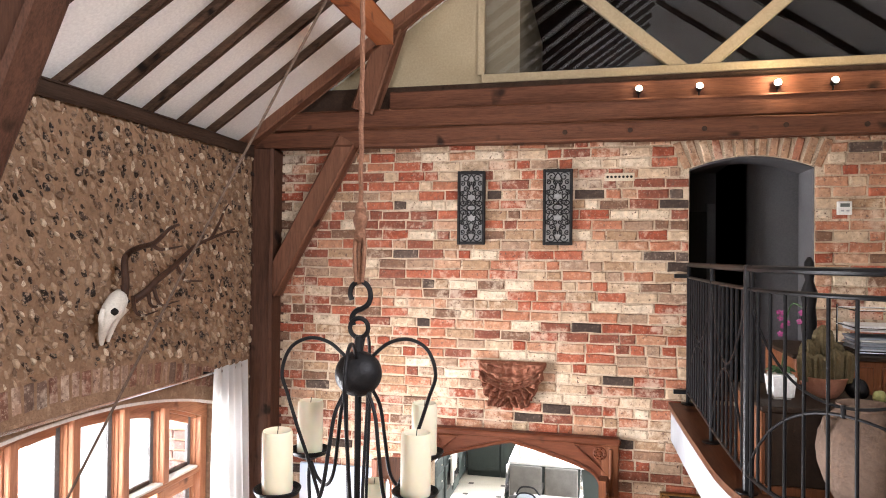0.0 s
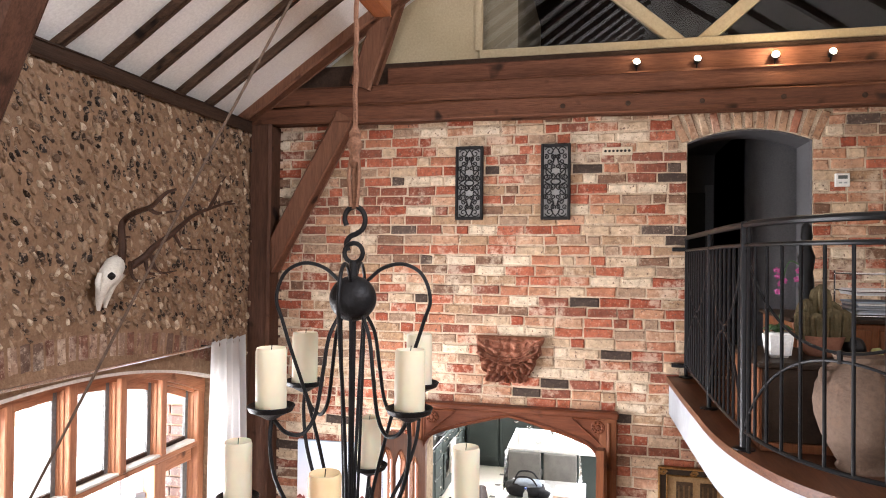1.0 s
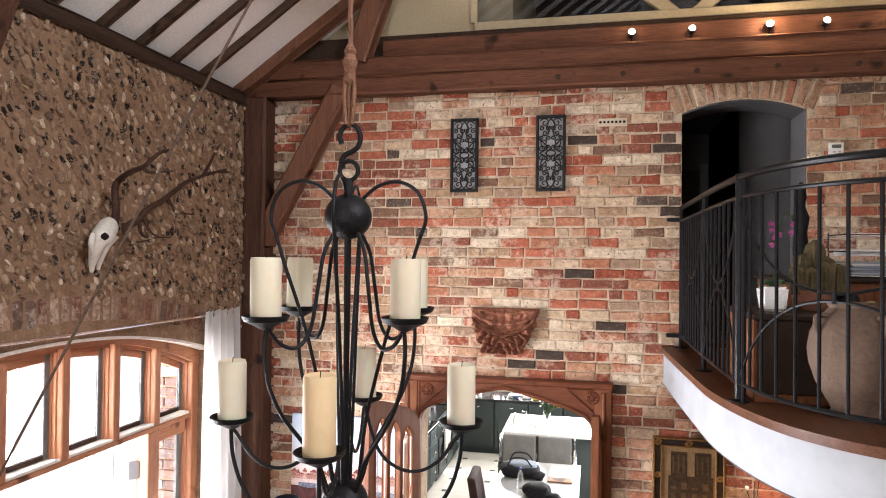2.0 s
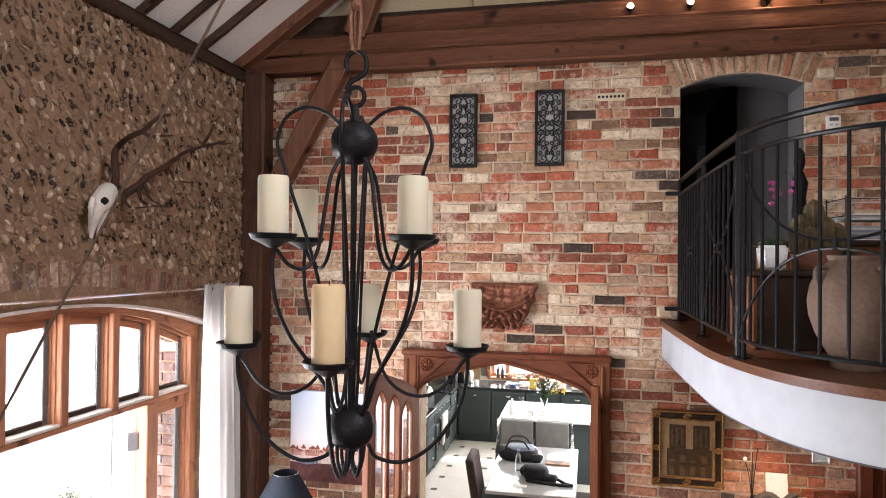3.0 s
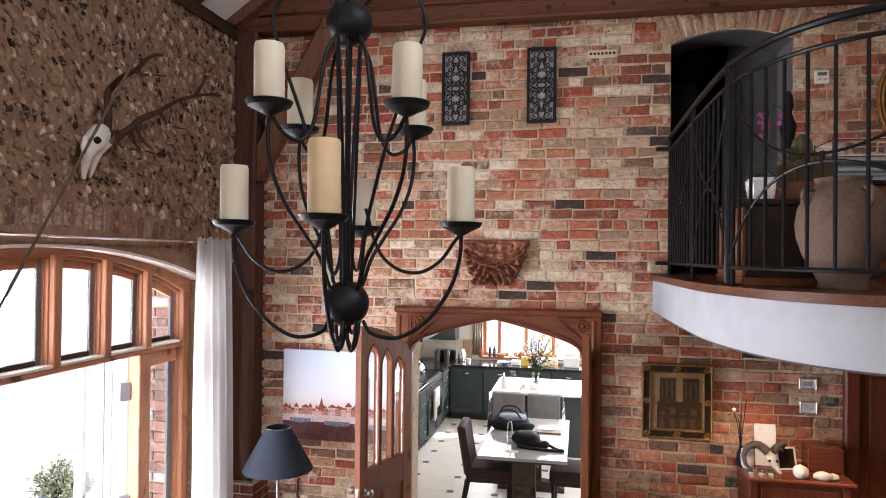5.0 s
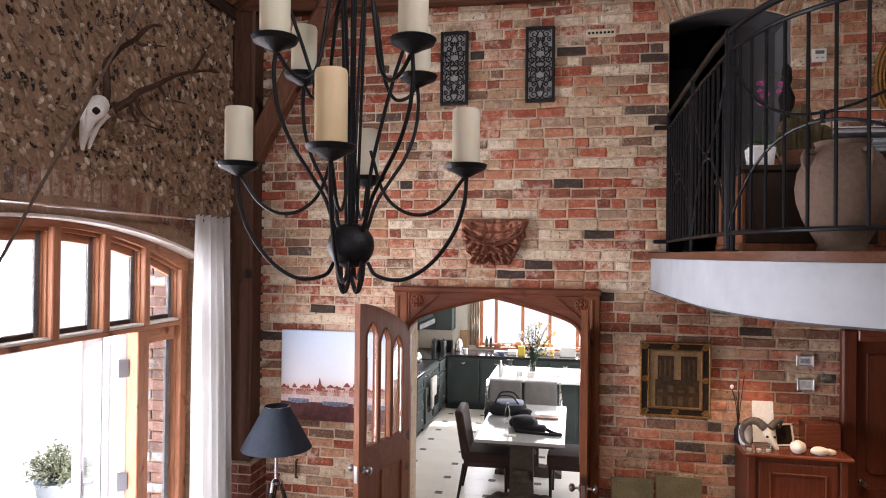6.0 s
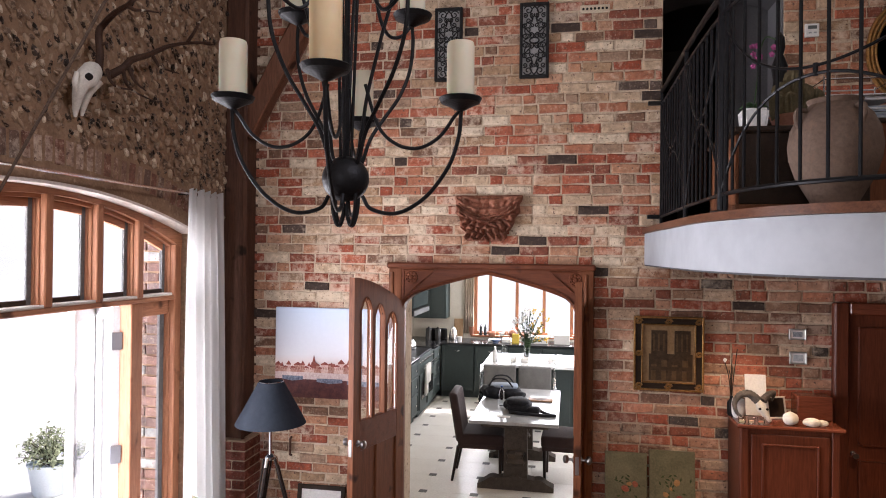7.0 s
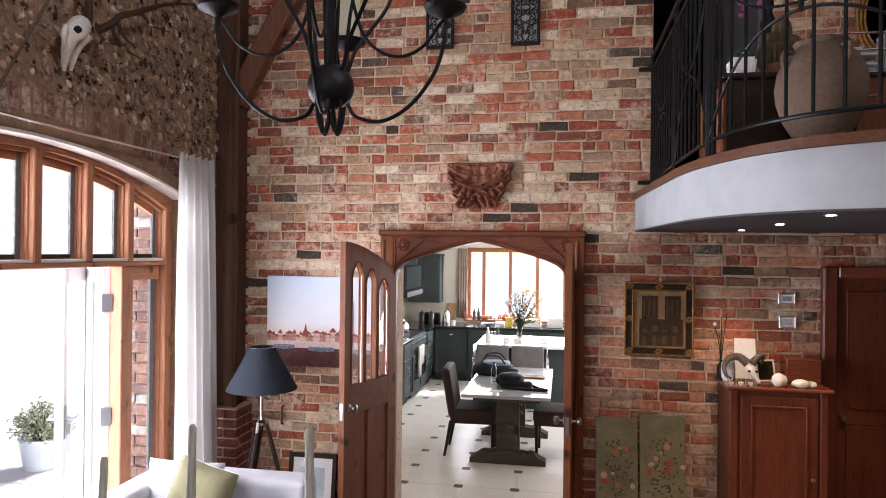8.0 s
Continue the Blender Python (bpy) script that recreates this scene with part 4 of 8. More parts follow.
def wall_grille(x0, x1, z0, z1):
    th = thing("wall_grille", "black iron scrollwork panel hung on the brick wall", "wall panel", ((x0 + x1) / 2, 5.42, z0), "pair of scrollwork panels")
    part("backing", box(x0 + 0.01, x1 - 0.01, 5.414, 5.430, z0 + 0.01, z1 - 0.01), M_GRILLE_BACK, th, "grey backing seen through the scrolls")
    for a, b, c, d in ((x0, x0 + 0.022, z0, z1), (x1 - 0.022, x1, z0, z1), (x0 + 0.022, x1 - 0.022, z0, z0 + 0.024), (x0 + 0.022, x1 - 0.022, z1 - 0.024, z1)):
        part("frame", box(a, b, 5.392, 5.430, c, d, 0.004), M_GRILLE, th)
    cx, cz, hw, hh = (x0 + x1) / 2, (z0 + z1) / 2, (x1 - x0) / 2 - 0.024, (z1 - z0) / 2 - 0.026

    def spiral(px, pz, r, start, turns, sgn):
        n = 16
        return [(px + r * (1 - 0.78 * k / n) * math.cos(start + sgn * turns * 2 * math.pi * k / n), 5.404, pz + r * (1 - 0.78 * k / n) * math.sin(start + sgn * turns * 2 * math.pi * k / n)) for k in range(n + 1)]

    for sx in (-1, 1):
        for sz in (-1, 1):
            for u, v, r, st in ((0.52, 0.88, 0.036, 0.3), (0.55, 0.30, 0.036, 3.6), (0.48, 0.58, 0.030, 1.9), (0.22, 0.74, 0.022, 2.6), (0.80, 0.72, 0.020, 0.9), (0.82, 0.44, 0.022, 4.4), (0.20, 0.43, 0.020, 5.2), (0.26, 0.14, 0.024, 1.1), (0.80, 0.14, 0.024, 3.0)):
                pts = spiral(0, 0, r, st, 1.25, 1)
                soft_edges(part("scroll", tube([(cx + sx * (u * hw + p[0]), p[1], cz + sz * (v * hh + p[2])) for p in pts], 0.0046, 5), M_GRILLE, th))
            leaf = smooth_line([(cx, 5.404, cz + sz * hh), (cx + sx * hw * 0.35, 5.404, cz + sz * hh * 0.82), (cx + sx * hw * 0.15, 5.404, cz + sz * hh * 0.62), (cx + sx * hw * 0.9, 5.404, cz + sz * hh * 0.44), (cx + sx * hw * 0.3, 5.404, cz + sz * hh * 0.16), (cx + sx * hw * 0.95, 5.404, cz)], 5)
            soft_edges(part("scroll", tube(leaf, 0.0046, 5), M_GRILLE, th))
    oval = [(cx + 0.036 * math.cos(k * math.pi / 9), 5.403, cz + 0.022 * math.sin(k * math.pi / 9)) for k in range(18)]
    soft_edges(part("oval", tube(oval, 0.0062, 5, closed=True), M_GRILLE, th))
    soft_edges(part("hanger", tube([(cx - 0.01, 5.42, z1), (cx, 5.425, z1 + 0.012), (cx + 0.01, 5.42, z1)], 0.002, 5), M_GRILLE, th))


wall_grille(-1.043, -0.822, 3.822, 4.404)
wall_grille(-0.369, -0.144, 3.822, 4.408)

# terracotta plaque
M_TERRA = surf("terracotta", (0.20, 0.075, 0.045), (0.33, 0.14, 0.085), 11, 0.85, bump=0.5, fine=60, spot=(0.36, 0.22, 0.15))
bm = bmesh.new()
NX, NZ = 60, 50
grid = []
for j in range(NZ + 1):
    v = j / NZ
    z = 2.552 + 0.362 * v
    half = float(np.interp(v, (0, 0.31, 0.64, 1), (0.140, 0.203, 0.250, 0.266))) + 0.010 * math.sin(v * 23) * (1 - v) + 0.012 * noise.noise((v * 9, 4.1, 0))
    line = []
    for i in range(NX + 1):
        u = i / NX * 2 - 1
        x = -0.625 + 0.026 * v + u * half + 0.012 * noise.noise((v * 8, u * 3, 7.7))
        d = 0.035
        # fold of drapery across the middle, garland of leaves below
        arc = 0.42 + 0.36 * u * u
        d += 0.075 * math.exp(-((v - arc) / 0.035) ** 2) + 0.03 * math.exp(-((v - arc - 0.11) / 0.02) ** 2)
        if v < arc - 0.04:
            d += 0.075 * abs(math.sin(3.2 * u * math.pi + 16 * v * (1 if u > 0 else -1))) ** 1.5 * abs(math.sin(v * 26 + u * 5)) ** 0.6 + 0.004
        elif v > arc + 0.05:
            d += 0.036 * max(0, math.sin((v - arc) * 30 + 3 * abs(u))) + (0.03 * math.exp(-((abs(u) - 0.78) / 0.14) ** 2))
            d += 0.035 * math.exp(-((abs(u) - 0.33) / 0.10) ** 2 - ((v - 0.66) / 0.05) ** 2)
        d += 0.030 * noise.noise((u * 7, v * 6, 1.3)) + 0.016 * noise.noise((u * 17, v * 15, 5.2))
        e = min(1, (1 - abs(u)) / 0.05, v / 0.05 + 0.2, (1 - v) / 0.04 + 0.2)
        line.append(bm.verts.new((x, 5.436 - d * e, z)))
    grid.append(line)
for a, b in zip(grid, grid[1:]):
    for i in range(NX):
        bm.faces.new((a[i], a[i + 1], b[i + 1], b[i]))
ring = [grid[0][i] for i in range(NX + 1)] + [r[-1] for r in grid[1:]] + [grid[-1][i] for i in range(NX - 1, -1, -1)] + [r[0] for r in grid[-2:0:-1]]
back = [bm.verts.new((v.co.x, 5.440, v.co.z)) for v in ring]
for i in range(len(ring)):
    k = (i + 1) % len(ring)
    bm.faces.new((ring[i], back[i], back[k], ring[k]))
soft_edges(part("terracotta_plaque", bm, M_TERRA, label="weathered terracotta relief plaque set on the brick wall", category="plaque"), 50)

# air brick
M_BUFF = surf("buff_clay", (0.50, 0.42, 0.30), (0.60, 0.51, 0.38), 8, 0.9, bump=0.4)
vent = thing("air_brick", "pale clay air brick with a row of holes", "air brick", (0.20, 5.43, 4.31))
part("body", box(0.092, 0.314, 5.423, 5.45, 4.312, 4.374, 0.004), M_BUFF, vent)
# black pieces stand for the shade inside holes, slots and eye sockets
M_HOLE_SHADE = plain("hole_shade", (0.015, 0.012, 0.01), 0.9)
for k in range(7):
    part("hole", lathe([(0.011, 0), (0.0105, 0.002)], (0, 0, 0), 6, m=Matrix.Translation((0.115 + k * 0.029, 5.4225, 4.343)) @ Matrix.Rotation(radians(90), 4, "X")), M_HOLE_SHADE, vent)

M_PLASTIC = surf("white_plastic", (0.68, 0.67, 0.63), (0.74, 0.73, 0.69), 5, 0.4, bump=0.02)
thermo = thing("thermostat", "white square thermostat on the bricks", "thermostat", (1.737, 5.43, 4.05))
part("body", box(1.69, 1.785, 5.410, 5.436, 4.050, 4.145, 0.006, seg=2), M_PLASTIC, thermo)
part("display", box(1.708, 1.768, 5.4075, 5.4105, 4.105, 4.13, 0.001), plain("lcd", (0.10, 0.11, 0.10), 0.25), thermo, "small grey display")
for k in range(2):
    part("button", box(1.712 + k * 0.034, 1.732 + k * 0.034, 5.4065, 5.4105, 4.072, 4.084, 0.002), plain("button_grey", (0.35, 0.35, 0.35), 0.5), thermo)

M_SILVER = plain("brushed_silver", (0.52, 0.52, 0.50), 0.32, 0.9)
M_MOUNT = surf("white_mount", (0.72, 0.70, 0.66), (0.78, 0.76, 0.72), 6, 0.9, bump=0.02)


def small_picture(x0, x1, z0, z1, tint):
    th = thing("small_picture", "small silver-framed picture on the brick wall", "picture", ((x0 + x1) / 2, 5.43, z0), "two small pictures")
    for a, b, c, d in ((x0, x0 + 0.010, z0, z1), (x1 - 0.010, x1, z0, z1), (x0 + 0.010, x1 - 0.010, z0, z0 + 0.010), (x0 + 0.010, x1 - 0.010, z1 - 0.010, z1)):
        part("frame", box(a, b, 5.412, 5.434, c, d, 0.003), M_SILVER, th)
    part("mount", box(x0 + 0.009, x1 - 0.009, 5.420, 5.432, z0 + 0.009, z1 - 0.009), M_MOUNT, th)
    part("print", box(x0 + 0.027, x1 - 0.027, 5.4175, 5.4205, z0 + 0.022, z1 - 0.022), tint, th, "small pale print")


small_picture(1.599, 1.717, 1.854, 1.934, surf("print_grey", (0.12, 0.14, 0.17), (0.45, 0.47, 0.48), 60, 0.8, bump=0))
small_picture(1.604, 1.722, 1.679, 1.768, surf("print_pale", (0.35, 0.40, 0.42), (0.62, 0.62, 0.58), 50, 0.8, bump=0))

# gilt-framed painting of a church front
M_GILT = surf("gilt", (0.15, 0.072, 0.022), (0.42, 0.225, 0.075), 26, 0.36, 0.75, 0.4, 90, spot=(0.14, 0.07, 0.025))
M_SLIP = surf("dark_slip", (0.014, 0.008, 0.005), (0.035, 0.02, 0.012), 15, 0.6)
gilt = thing("gilt_painting", "dark painting of a twin-towered church in a gilt frame", "painting", (0.761, 5.42, 1.445))
X0, X1, Z0, Z1 = 0.509, 1.013, 1.445, 2.000
for w0, w1, y0, mt in ((0.0, 0.015, 5.386, M_GILT), (0.015, 0.057, 5.402, M_SLIP), (0.057, 0.068, 5.392, M_GILT)):
    for a, b, c, d in ((X0 + w0, X0 + w1, Z0 + w0, Z1 - w0), (X1 - w1, X1 - w0, Z0 + w0, Z1 - w0), (X0 + w1, X1 - w1, Z0 + w0, Z0 + w1), (X0 + w1, X1 - w1, Z1 - w1, Z1 - w0)):
        part("frame", box(a, b, y0, 5.434, c, d, 0.004), mt, gilt)
for x, z in [(a, b) for a in (X0 + 0.037, X1 - 0.037) for b in (Z0 + 0.037, Z1 - 0.037, (Z0 + Z1) / 2)] + [((X0 + X1) / 2, Z0 + 0.037), ((X0 + X1) / 2, Z1 - 0.037)]:
    for k in range(2):
        pts = [(x + (0.028 - 0.0022 * i) * math.cos(i * 0.62 + k * math.pi), 5.394, z + (0.022 - 0.0016 * i) * math.sin(i * 0.62 + k * math.pi)) for i in range(11)]
        soft_edges(part("ornament", tube(pts, 0.0055, 5), M_GILT, gilt, "raised gilt scroll"))
M_OCHRE = surf("ochre_ground", (0.19, 0.110, 0.048), (0.31, 0.195, 0.092), 9, 0.5, bump=0.3, fine=70)
M_UMBER = surf("umber_paint", (0.018, 0.010, 0.005), (0.075, 0.042, 0.02), 22, 0.5, bump=0.4, fine=60)
M_SIENNA = surf("sienna_paint", (0.055, 0.03, 0.013), (0.12, 0.068, 0.028), 22, 0.5, bump=0.4, fine=60)
part("canvas", box(X0 + 0.068, X1 - 0.068, 5.410, 5.432, Z0 + 0.068, Z1 - 0.068), M_OCHRE, gilt, "ochre painted canvas")
for x in (0.638, 0.804):
    part("tower", box(x, x + 0.115, 5.4065, 5.4098, 1.715, 1.895, 0.001), M_UMBER, gilt, "dark painted tower")
    for k in range(3):
        part("tower_light", box(x + 0.012 + k * 0.036, x + 0.024 + k * 0.036, 5.4050, 5.4064, 1.740, 1.870), M_SIENNA, gilt)
part("church_front", box(0.621, 0.934, 5.4066, 5.4099, 1.520, 1.720), M_UMBER, gilt, "dark painted church front")
for k in range(4):
    part("portal", box(0.638 + k * 0.074, 0.670 + k * 0.074, 5.4052, 5.4065, 1.525, 1.595), M_SIENNA, gilt)
    part("portal", box(0.638 + k * 0.074, 0.678 + k * 0.074, 5.4052, 5.4065, 1.625, 1.640 + 0.035 * (k % 2)), M_SIENNA, gilt)

# harbour painting on canvas
harbour = thing("harbour_painting", "unframed canvas of a harbour under a pale blue sky", "painting", (-1.87, 5.42, 1.250))


def sky_paint():
    m, t, b = nodes("painted_sky")
    g = t.nodes.new("ShaderNodeSeparateXYZ")
    t.links.new(t.nodes.new("ShaderNodeNewGeometry").outputs["Position"], g.inputs[0])
    r = t.nodes.new("ShaderNodeMapRange")
    r.inputs["From Min"].default_value, r.inputs["From Max"].default_value = 1.450, 1.990
    t.links.new(g.outputs[2], r.inputs[0])
    col = ramp(t, r.outputs[0], [(0.0, (0.80, 0.58, 0.46)), (0.28, (0.74, 0.72, 0.74)), (1.0, (0.52, 0.61, 0.74))])
    t.links.new(mix(t, 0.06, col, noise_of(t, coords(t), 30)), b.inputs["Base Color"])
    b.inputs["Roughness"].default_value = 0.6
    return m


part("canvas", box(-2.366, -1.398, 5.402, 5.434, 1.253, 1.993, 0.003), sky_paint(), harbour, "canvas with a graded sky")
M_TOWN = surf("painted_town", (0.22, 0.05, 0.035), (0.60, 0.36, 0.27), 55, 0.6, bump=0.2)
M_QUAY = surf("painted_quay", (0.50, 0.32, 0.29), (0.78, 0.66, 0.62), 45, 0.6, bump=0.1)
M_SEA = surf("painted_shore", (0.045, 0.020, 0.024), (0.17, 0.06, 0.05), 22, 0.6, bump=0.2)
M_BOAT = surf("painted_boats", (0.05, 0.06, 0.10), (0.30, 0.33, 0.40), 40, 0.6, bump=0.2)
rs = random.Random(5)
part("quay", box(-2.365, -1.399, 5.3995, 5.4018, 1.405, 1.475), M_QUAY, harbour, "pale painted water")
part("shore", box(-2.365, -1.399, 5.3995, 5.4018, 1.254, 1.405), M_SEA, harbour, "dark red painted foreground")
M_ROOF = surf("painted_roofs", (0.16, 0.035, 0.025), (0.34, 0.10, 0.07), 40, 0.6, bump=0.2)
M_PALE_WALL = surf("painted_pale_walls", (0.52, 0.28, 0.22), (0.74, 0.55, 0.47), 70, 0.6, bump=0.2)
x = -2.362
while x < -1.43:
    w, h = rs.uniform(0.022, 0.065), rs.uniform(0.022, 0.055) + 0.018 * math.exp(-((x + 1.80) / 0.16) ** 2)
    front = rs.uniform(0, 0.0012)
    hs = part("house", box(x, x + w, 5.3972 - front, 5.3992, 1.462, 1.470 + h), M_PALE_WALL if rs.random() < 0.55 else M_TOWN, harbour, "painted house")
    peak = rs.uniform(0.010, 0.034)
    part("roof", strip(x - 0.003, x + w + 0.003, lambda q: 1.468 + h, lambda q: 1.472 + h + peak * (1 - abs((q - x) / w * 2 - 1) * 0.8), 5.3968 - front, 5.3990, 4), M_ROOF, hs)
    for k in range(int(w / 0.014)):
        part("window", box(x + 0.005 + k * 0.014, x + 0.009 + k * 0.014, 5.3962 - front, 5.3968 - front, 1.474 + 0.3 * h, 1.480 + 0.5 * h), M_ROOF, hs)
    x += w * rs.uniform(0.75, 1.0)
part("spire", strip(-2.047, -2.003, lambda x: 1.500, lambda x: 1.545 + max(0, 0.062 - abs(x + 2.025) * 4.5), 5.3950, 5.3990, 8), M_ROOF, harbour, "painted church spire")
part("trees", strip(-1.90, -1.63, lambda x: 1.490, lambda x: 1.535 + 0.030 * math.exp(-((x + 1.70) / 0.05) ** 2) + 0.012 * math.sin(x * 90) + 0.008 * math.sin(x * 210), 5.3975, 5.3990, 40), M_ROOF, harbour, "painted russet trees")
for x0, x1, z in ((-2.0, -1.78, 1.375), (-1.74, -1.42, 1.365), (-2.30, -2.12, 1.390)):
    part("boat", strip(x0, x1, lambda q: z + 0.012 * abs((q - x0) / (x1 - x0) * 2 - 1), lambda q: z + 0.04, 5.3968, 5.3992, 6), M_BOAT, harbour, "painted boat")
part("mast", box(-1.623, -1.617, 5.3965, 5.3985, 1.380, 1.790), M_BOAT, harbour)

# leaning flower paintings
def flower_panel(x0, x1, top, seed):
    rs = random.Random(seed)
    th = thing("flower_painting", "tall olive-green panel painted with roses, leaning on the wall", "painting", ((x0 + x1) / 2, 5.3, 0), "two leaning flower panels")
    lean = Matrix.Translation((0, 5.25, 0)) @ Matrix.Rotation(radians(-8.5), 4, "X") @ Matrix.Translation((0, -5.25, 0))
    part("panel", box(x0, x1, 5.24, 5.262, 0, top, 0.003, m=lean), surf("olive_ground", (0.10, 0.098, 0.055), (0.26, 0.235, 0.14), 3.5, 0.55, bump=0.15), th)
    for k in range(12):
        x, z, r = (x0 + x1) / 2 + rs.gauss(0, 0.055), rs.uniform(0.30, 0.80), rs.uniform(0.012, 0.030)
        c = rs.choice([(0.50, 0.16, 0.09), (0.55, 0.30, 0.12), (0.42, 0.10, 0.08), (0.60, 0.42, 0.30)])
        bm = bmesh.new()
        for j in range(3):
            rr = r * (1 - 0.28 * j)
            lathe([(rr, 0), (rr * 0.97, 0.0016)], (0, 0, 0), 9, bm=bm, m=lean @ Matrix.Translation((x + rs.uniform(-0.006, 0.006), 5.2388 - 0.0016 * j, z + rs.uniform(-0.006, 0.006))) @ Matrix.Rotation(radians(90), 4, "X") @ Matrix.Rotation(rs.uniform(0, 3), 4, "Z") @ Matrix.Diagonal((1, rs.uniform(0.75, 1), 1, 1)))
        part("painted_rose", bm, surf("rose_paint", [v * 0.6 for v in c], c, 60, 0.5, bump=0.2), th, "painted rose")
    bm = bmesh.new()
    for k in range(110):
        z = 0.12 + 0.72 * rs.random() ** 1.4
        x = min(x1 - 0.03, max(x0 + 0.03, (x0 + x1) / 2 + rs.gauss(0, 0.04 + 0.05 * (0.9 - z))))
        m = lean @ Matrix.Translation((x, 5.2386, z)) @ Matrix.Rotation(rs.uniform(0, 6.3), 4, "Y")
        vs = [bm.verts.new(m @ Vector(q)) for q in ((0, 0, -0.018), (0.007, -0.0006, 0), (0, 0, 0.018), (-0.007, -0.0006, 0))]
        bm.faces.new(vs)
    part("painted_leaves", bm, surf("leaf_paint", (0.03, 0.05, 0.02), (0.09, 0.11, 0.04), 40, 0.5, bump=0.1), th, "painted leaves")


flower_panel(0.306, 0.612, 0.985, 3)
flower_panel(0.626, 0.952, 1.015, 8)

# iron bracket low on the wall
soft_edges(part("wall_bracket", tube([(-2.226, 5.43, 0.915), (-2.226, 5.405, 0.905), (-2.226, 5.40, 0.775), (-2.226, 5.43, 0.765)], 0.010, 6), surf("rusty_iron", (0.05, 0.022, 0.014), (0.11, 0.05, 0.03), 40, 0.8), label="rusty iron bracket fixed low on the bricks", category="bracket"))

# spotlights on the beam
for x, hot in ((0.331, 0), (0.751, 0), (1.273, 1), (1.631, 0), (2.05, 0)):
    th = thing("spotlight", "small warm spotlight clipped to the beam", "spotlight", (x, 5.33, 4.90), "spotlights on the beam")
    soft_edges(part("stem", tube([(x, 5.335, 4.895), (x, 5.318, 4.925), (x, 5.312, 4.945)], 0.006, 6), M_IRON, th))
    d = -0.5 if hot else (0.55 if x > 1.5 else 0.15)
    head = soft_edges(part("head", lathe([(0.010, -0.03), (0.018, -0.02), (0.024, 0.01), (0.026, 0.022)], (0, 0, 0), 14, m=Matrix.Translation((x, 5.30, 4.962)) @ Matrix.Rotation(d, 4, "Y") @ Matrix.Rotation(radians(62), 4, "X")), M_IRON, th))
    part("bulb", lathe([(0.020, 0.0), (0.024, 0.012), (0.018, 0.024), (0.004, 0.029)], (0, 0, 0), 12, m=Matrix.Translation((x, 5.29, 4.968)) @ Matrix.Rotation(d, 4, "Y") @ Matrix.Rotation(radians(62), 4, "X")), M_BULB_HOT if hot else M_BULB, th, "glowing bulb")
    lamp("spotlight_lamp", "POINT", Matrix.Translation((x, 5.22, 4.99)), 2.4 if hot else 0.35, (1.0, 0.72, 0.42), radius=0.02)

# ---- corner: pier, curtain, lamp, sofa ----
pier = thing("brick_pier", "low red brick pier under the oak post", "brick pier", (-2.63, 5.3, 0))
part("core", box(-2.735, -2.515, 5.175, 5.43, 0, 0.93), M_MORTAR, pier)
rp = random.Random(2)
for k in range(12):
    z = 0.006 + k * 0.077
    for x0, x1 in (((-2.738, -2.63), (-2.618, -2.508)) if k % 2 else ((-2.738, -2.508),)):
        part("brick", box(x0, x1, 5.166 + rp.uniform(-0.002, 0.002), 5.25, z, z + 0.064, 0.004), M_PIER, pier)
    for y0, y1 in (((5.255, 5.44),) if k % 2 else ((5.255, 5.335), (5.347, 5.44))):
        part("brick", box(-2.58, -2.507 + rp.uniform(-0.002, 0.002), y0, y1, z, z + 0.064, 0.004), M_PIER, pier)

rod = thing("curtain_rod", "thin steel curtain rod with a dark ring at its end", "curtain rod", (-2.66, 3.2, 2.85))
soft_edges(part("rod", tube([(-2.665, 1.9, 2.87), (-2.665, 4.64, 2.862)], 0.0095, 8), M_CHROME, rod))
soft_edges(part("finial", lathe([(0.006, -0.012), (0.019, -0.008), (0.021, 0.0), (0.017, 0.010), (0.006, 0.014)], (0, 0, 0), 14, m=Matrix.Translation((-2.665, 4.645, 2.862)) @ Matrix.Rotation(radians(90), 4, "X")), M_IRON, rod))
for y in (2.1, 4.56):
    part("bracket", box(-2.74, -2.66, y - 0.008, y + 0.008, 2.852, 2.868, 0.002), M_IRON, rod)
M_CURTAIN = surf("white_linen", (0.76, 0.75, 0.73), (0.82, 0.81, 0.79), 4, 0.9, bump=0.25, fine=180)
b = M_CURTAIN.node_tree.nodes["Principled BSDF"]
ct = M_CURTAIN.node_tree
thin, both = ct.nodes.new("ShaderNodeBsdfTranslucent"), ct.nodes.new("ShaderNodeMixShader")
thin.inputs[0].default_value, both.inputs[0].default_value = (0.93, 0.93, 0.92, 1), 0.65
ct.links.new(b.outputs[0], both.inputs[1])
ct.links.new(thin.outputs[0], both.inputs[2])
ct.links.new(both.outputs[0], ct.nodes["Material Output"].inputs[0])
bm = bmesh.new()
rows = []
for j in range(41):
    v = j / 40
    z = 2.892 - v * 2.86
    line = []
    for i in range(91):
        u = i / 90
        spread = 0.43 + 0.22 * v ** 0.8
        y = 4.965 + 0.14 * v - spread * (1 - u) - 0.02 * math.sin(v * 3 + u * 5)
        fold = 0.030 * (0.6 + 0.5 * v) * math.sin(u * 2 * math.pi * 5.5 + 0.6 * math.sin(v * 2.5)) + 0.008 * math.sin(u * 47 + v * 4)
        line.append(bm.verts.new((-2.640 + 0.02 * v + fold, y, z + (0.012 * math.sin(u * 2 * math.pi * 5.5) if j == 0 else 0))))
    rows.append(line)
for a, c in zip(rows, rows[1:]):
    for i in range(90):
        bm.faces.new((a[i], a[i + 1], c[i + 1], c[i]))
bmesh.ops.solidify(bm, geom=bm.faces[:], thickness=0.003)
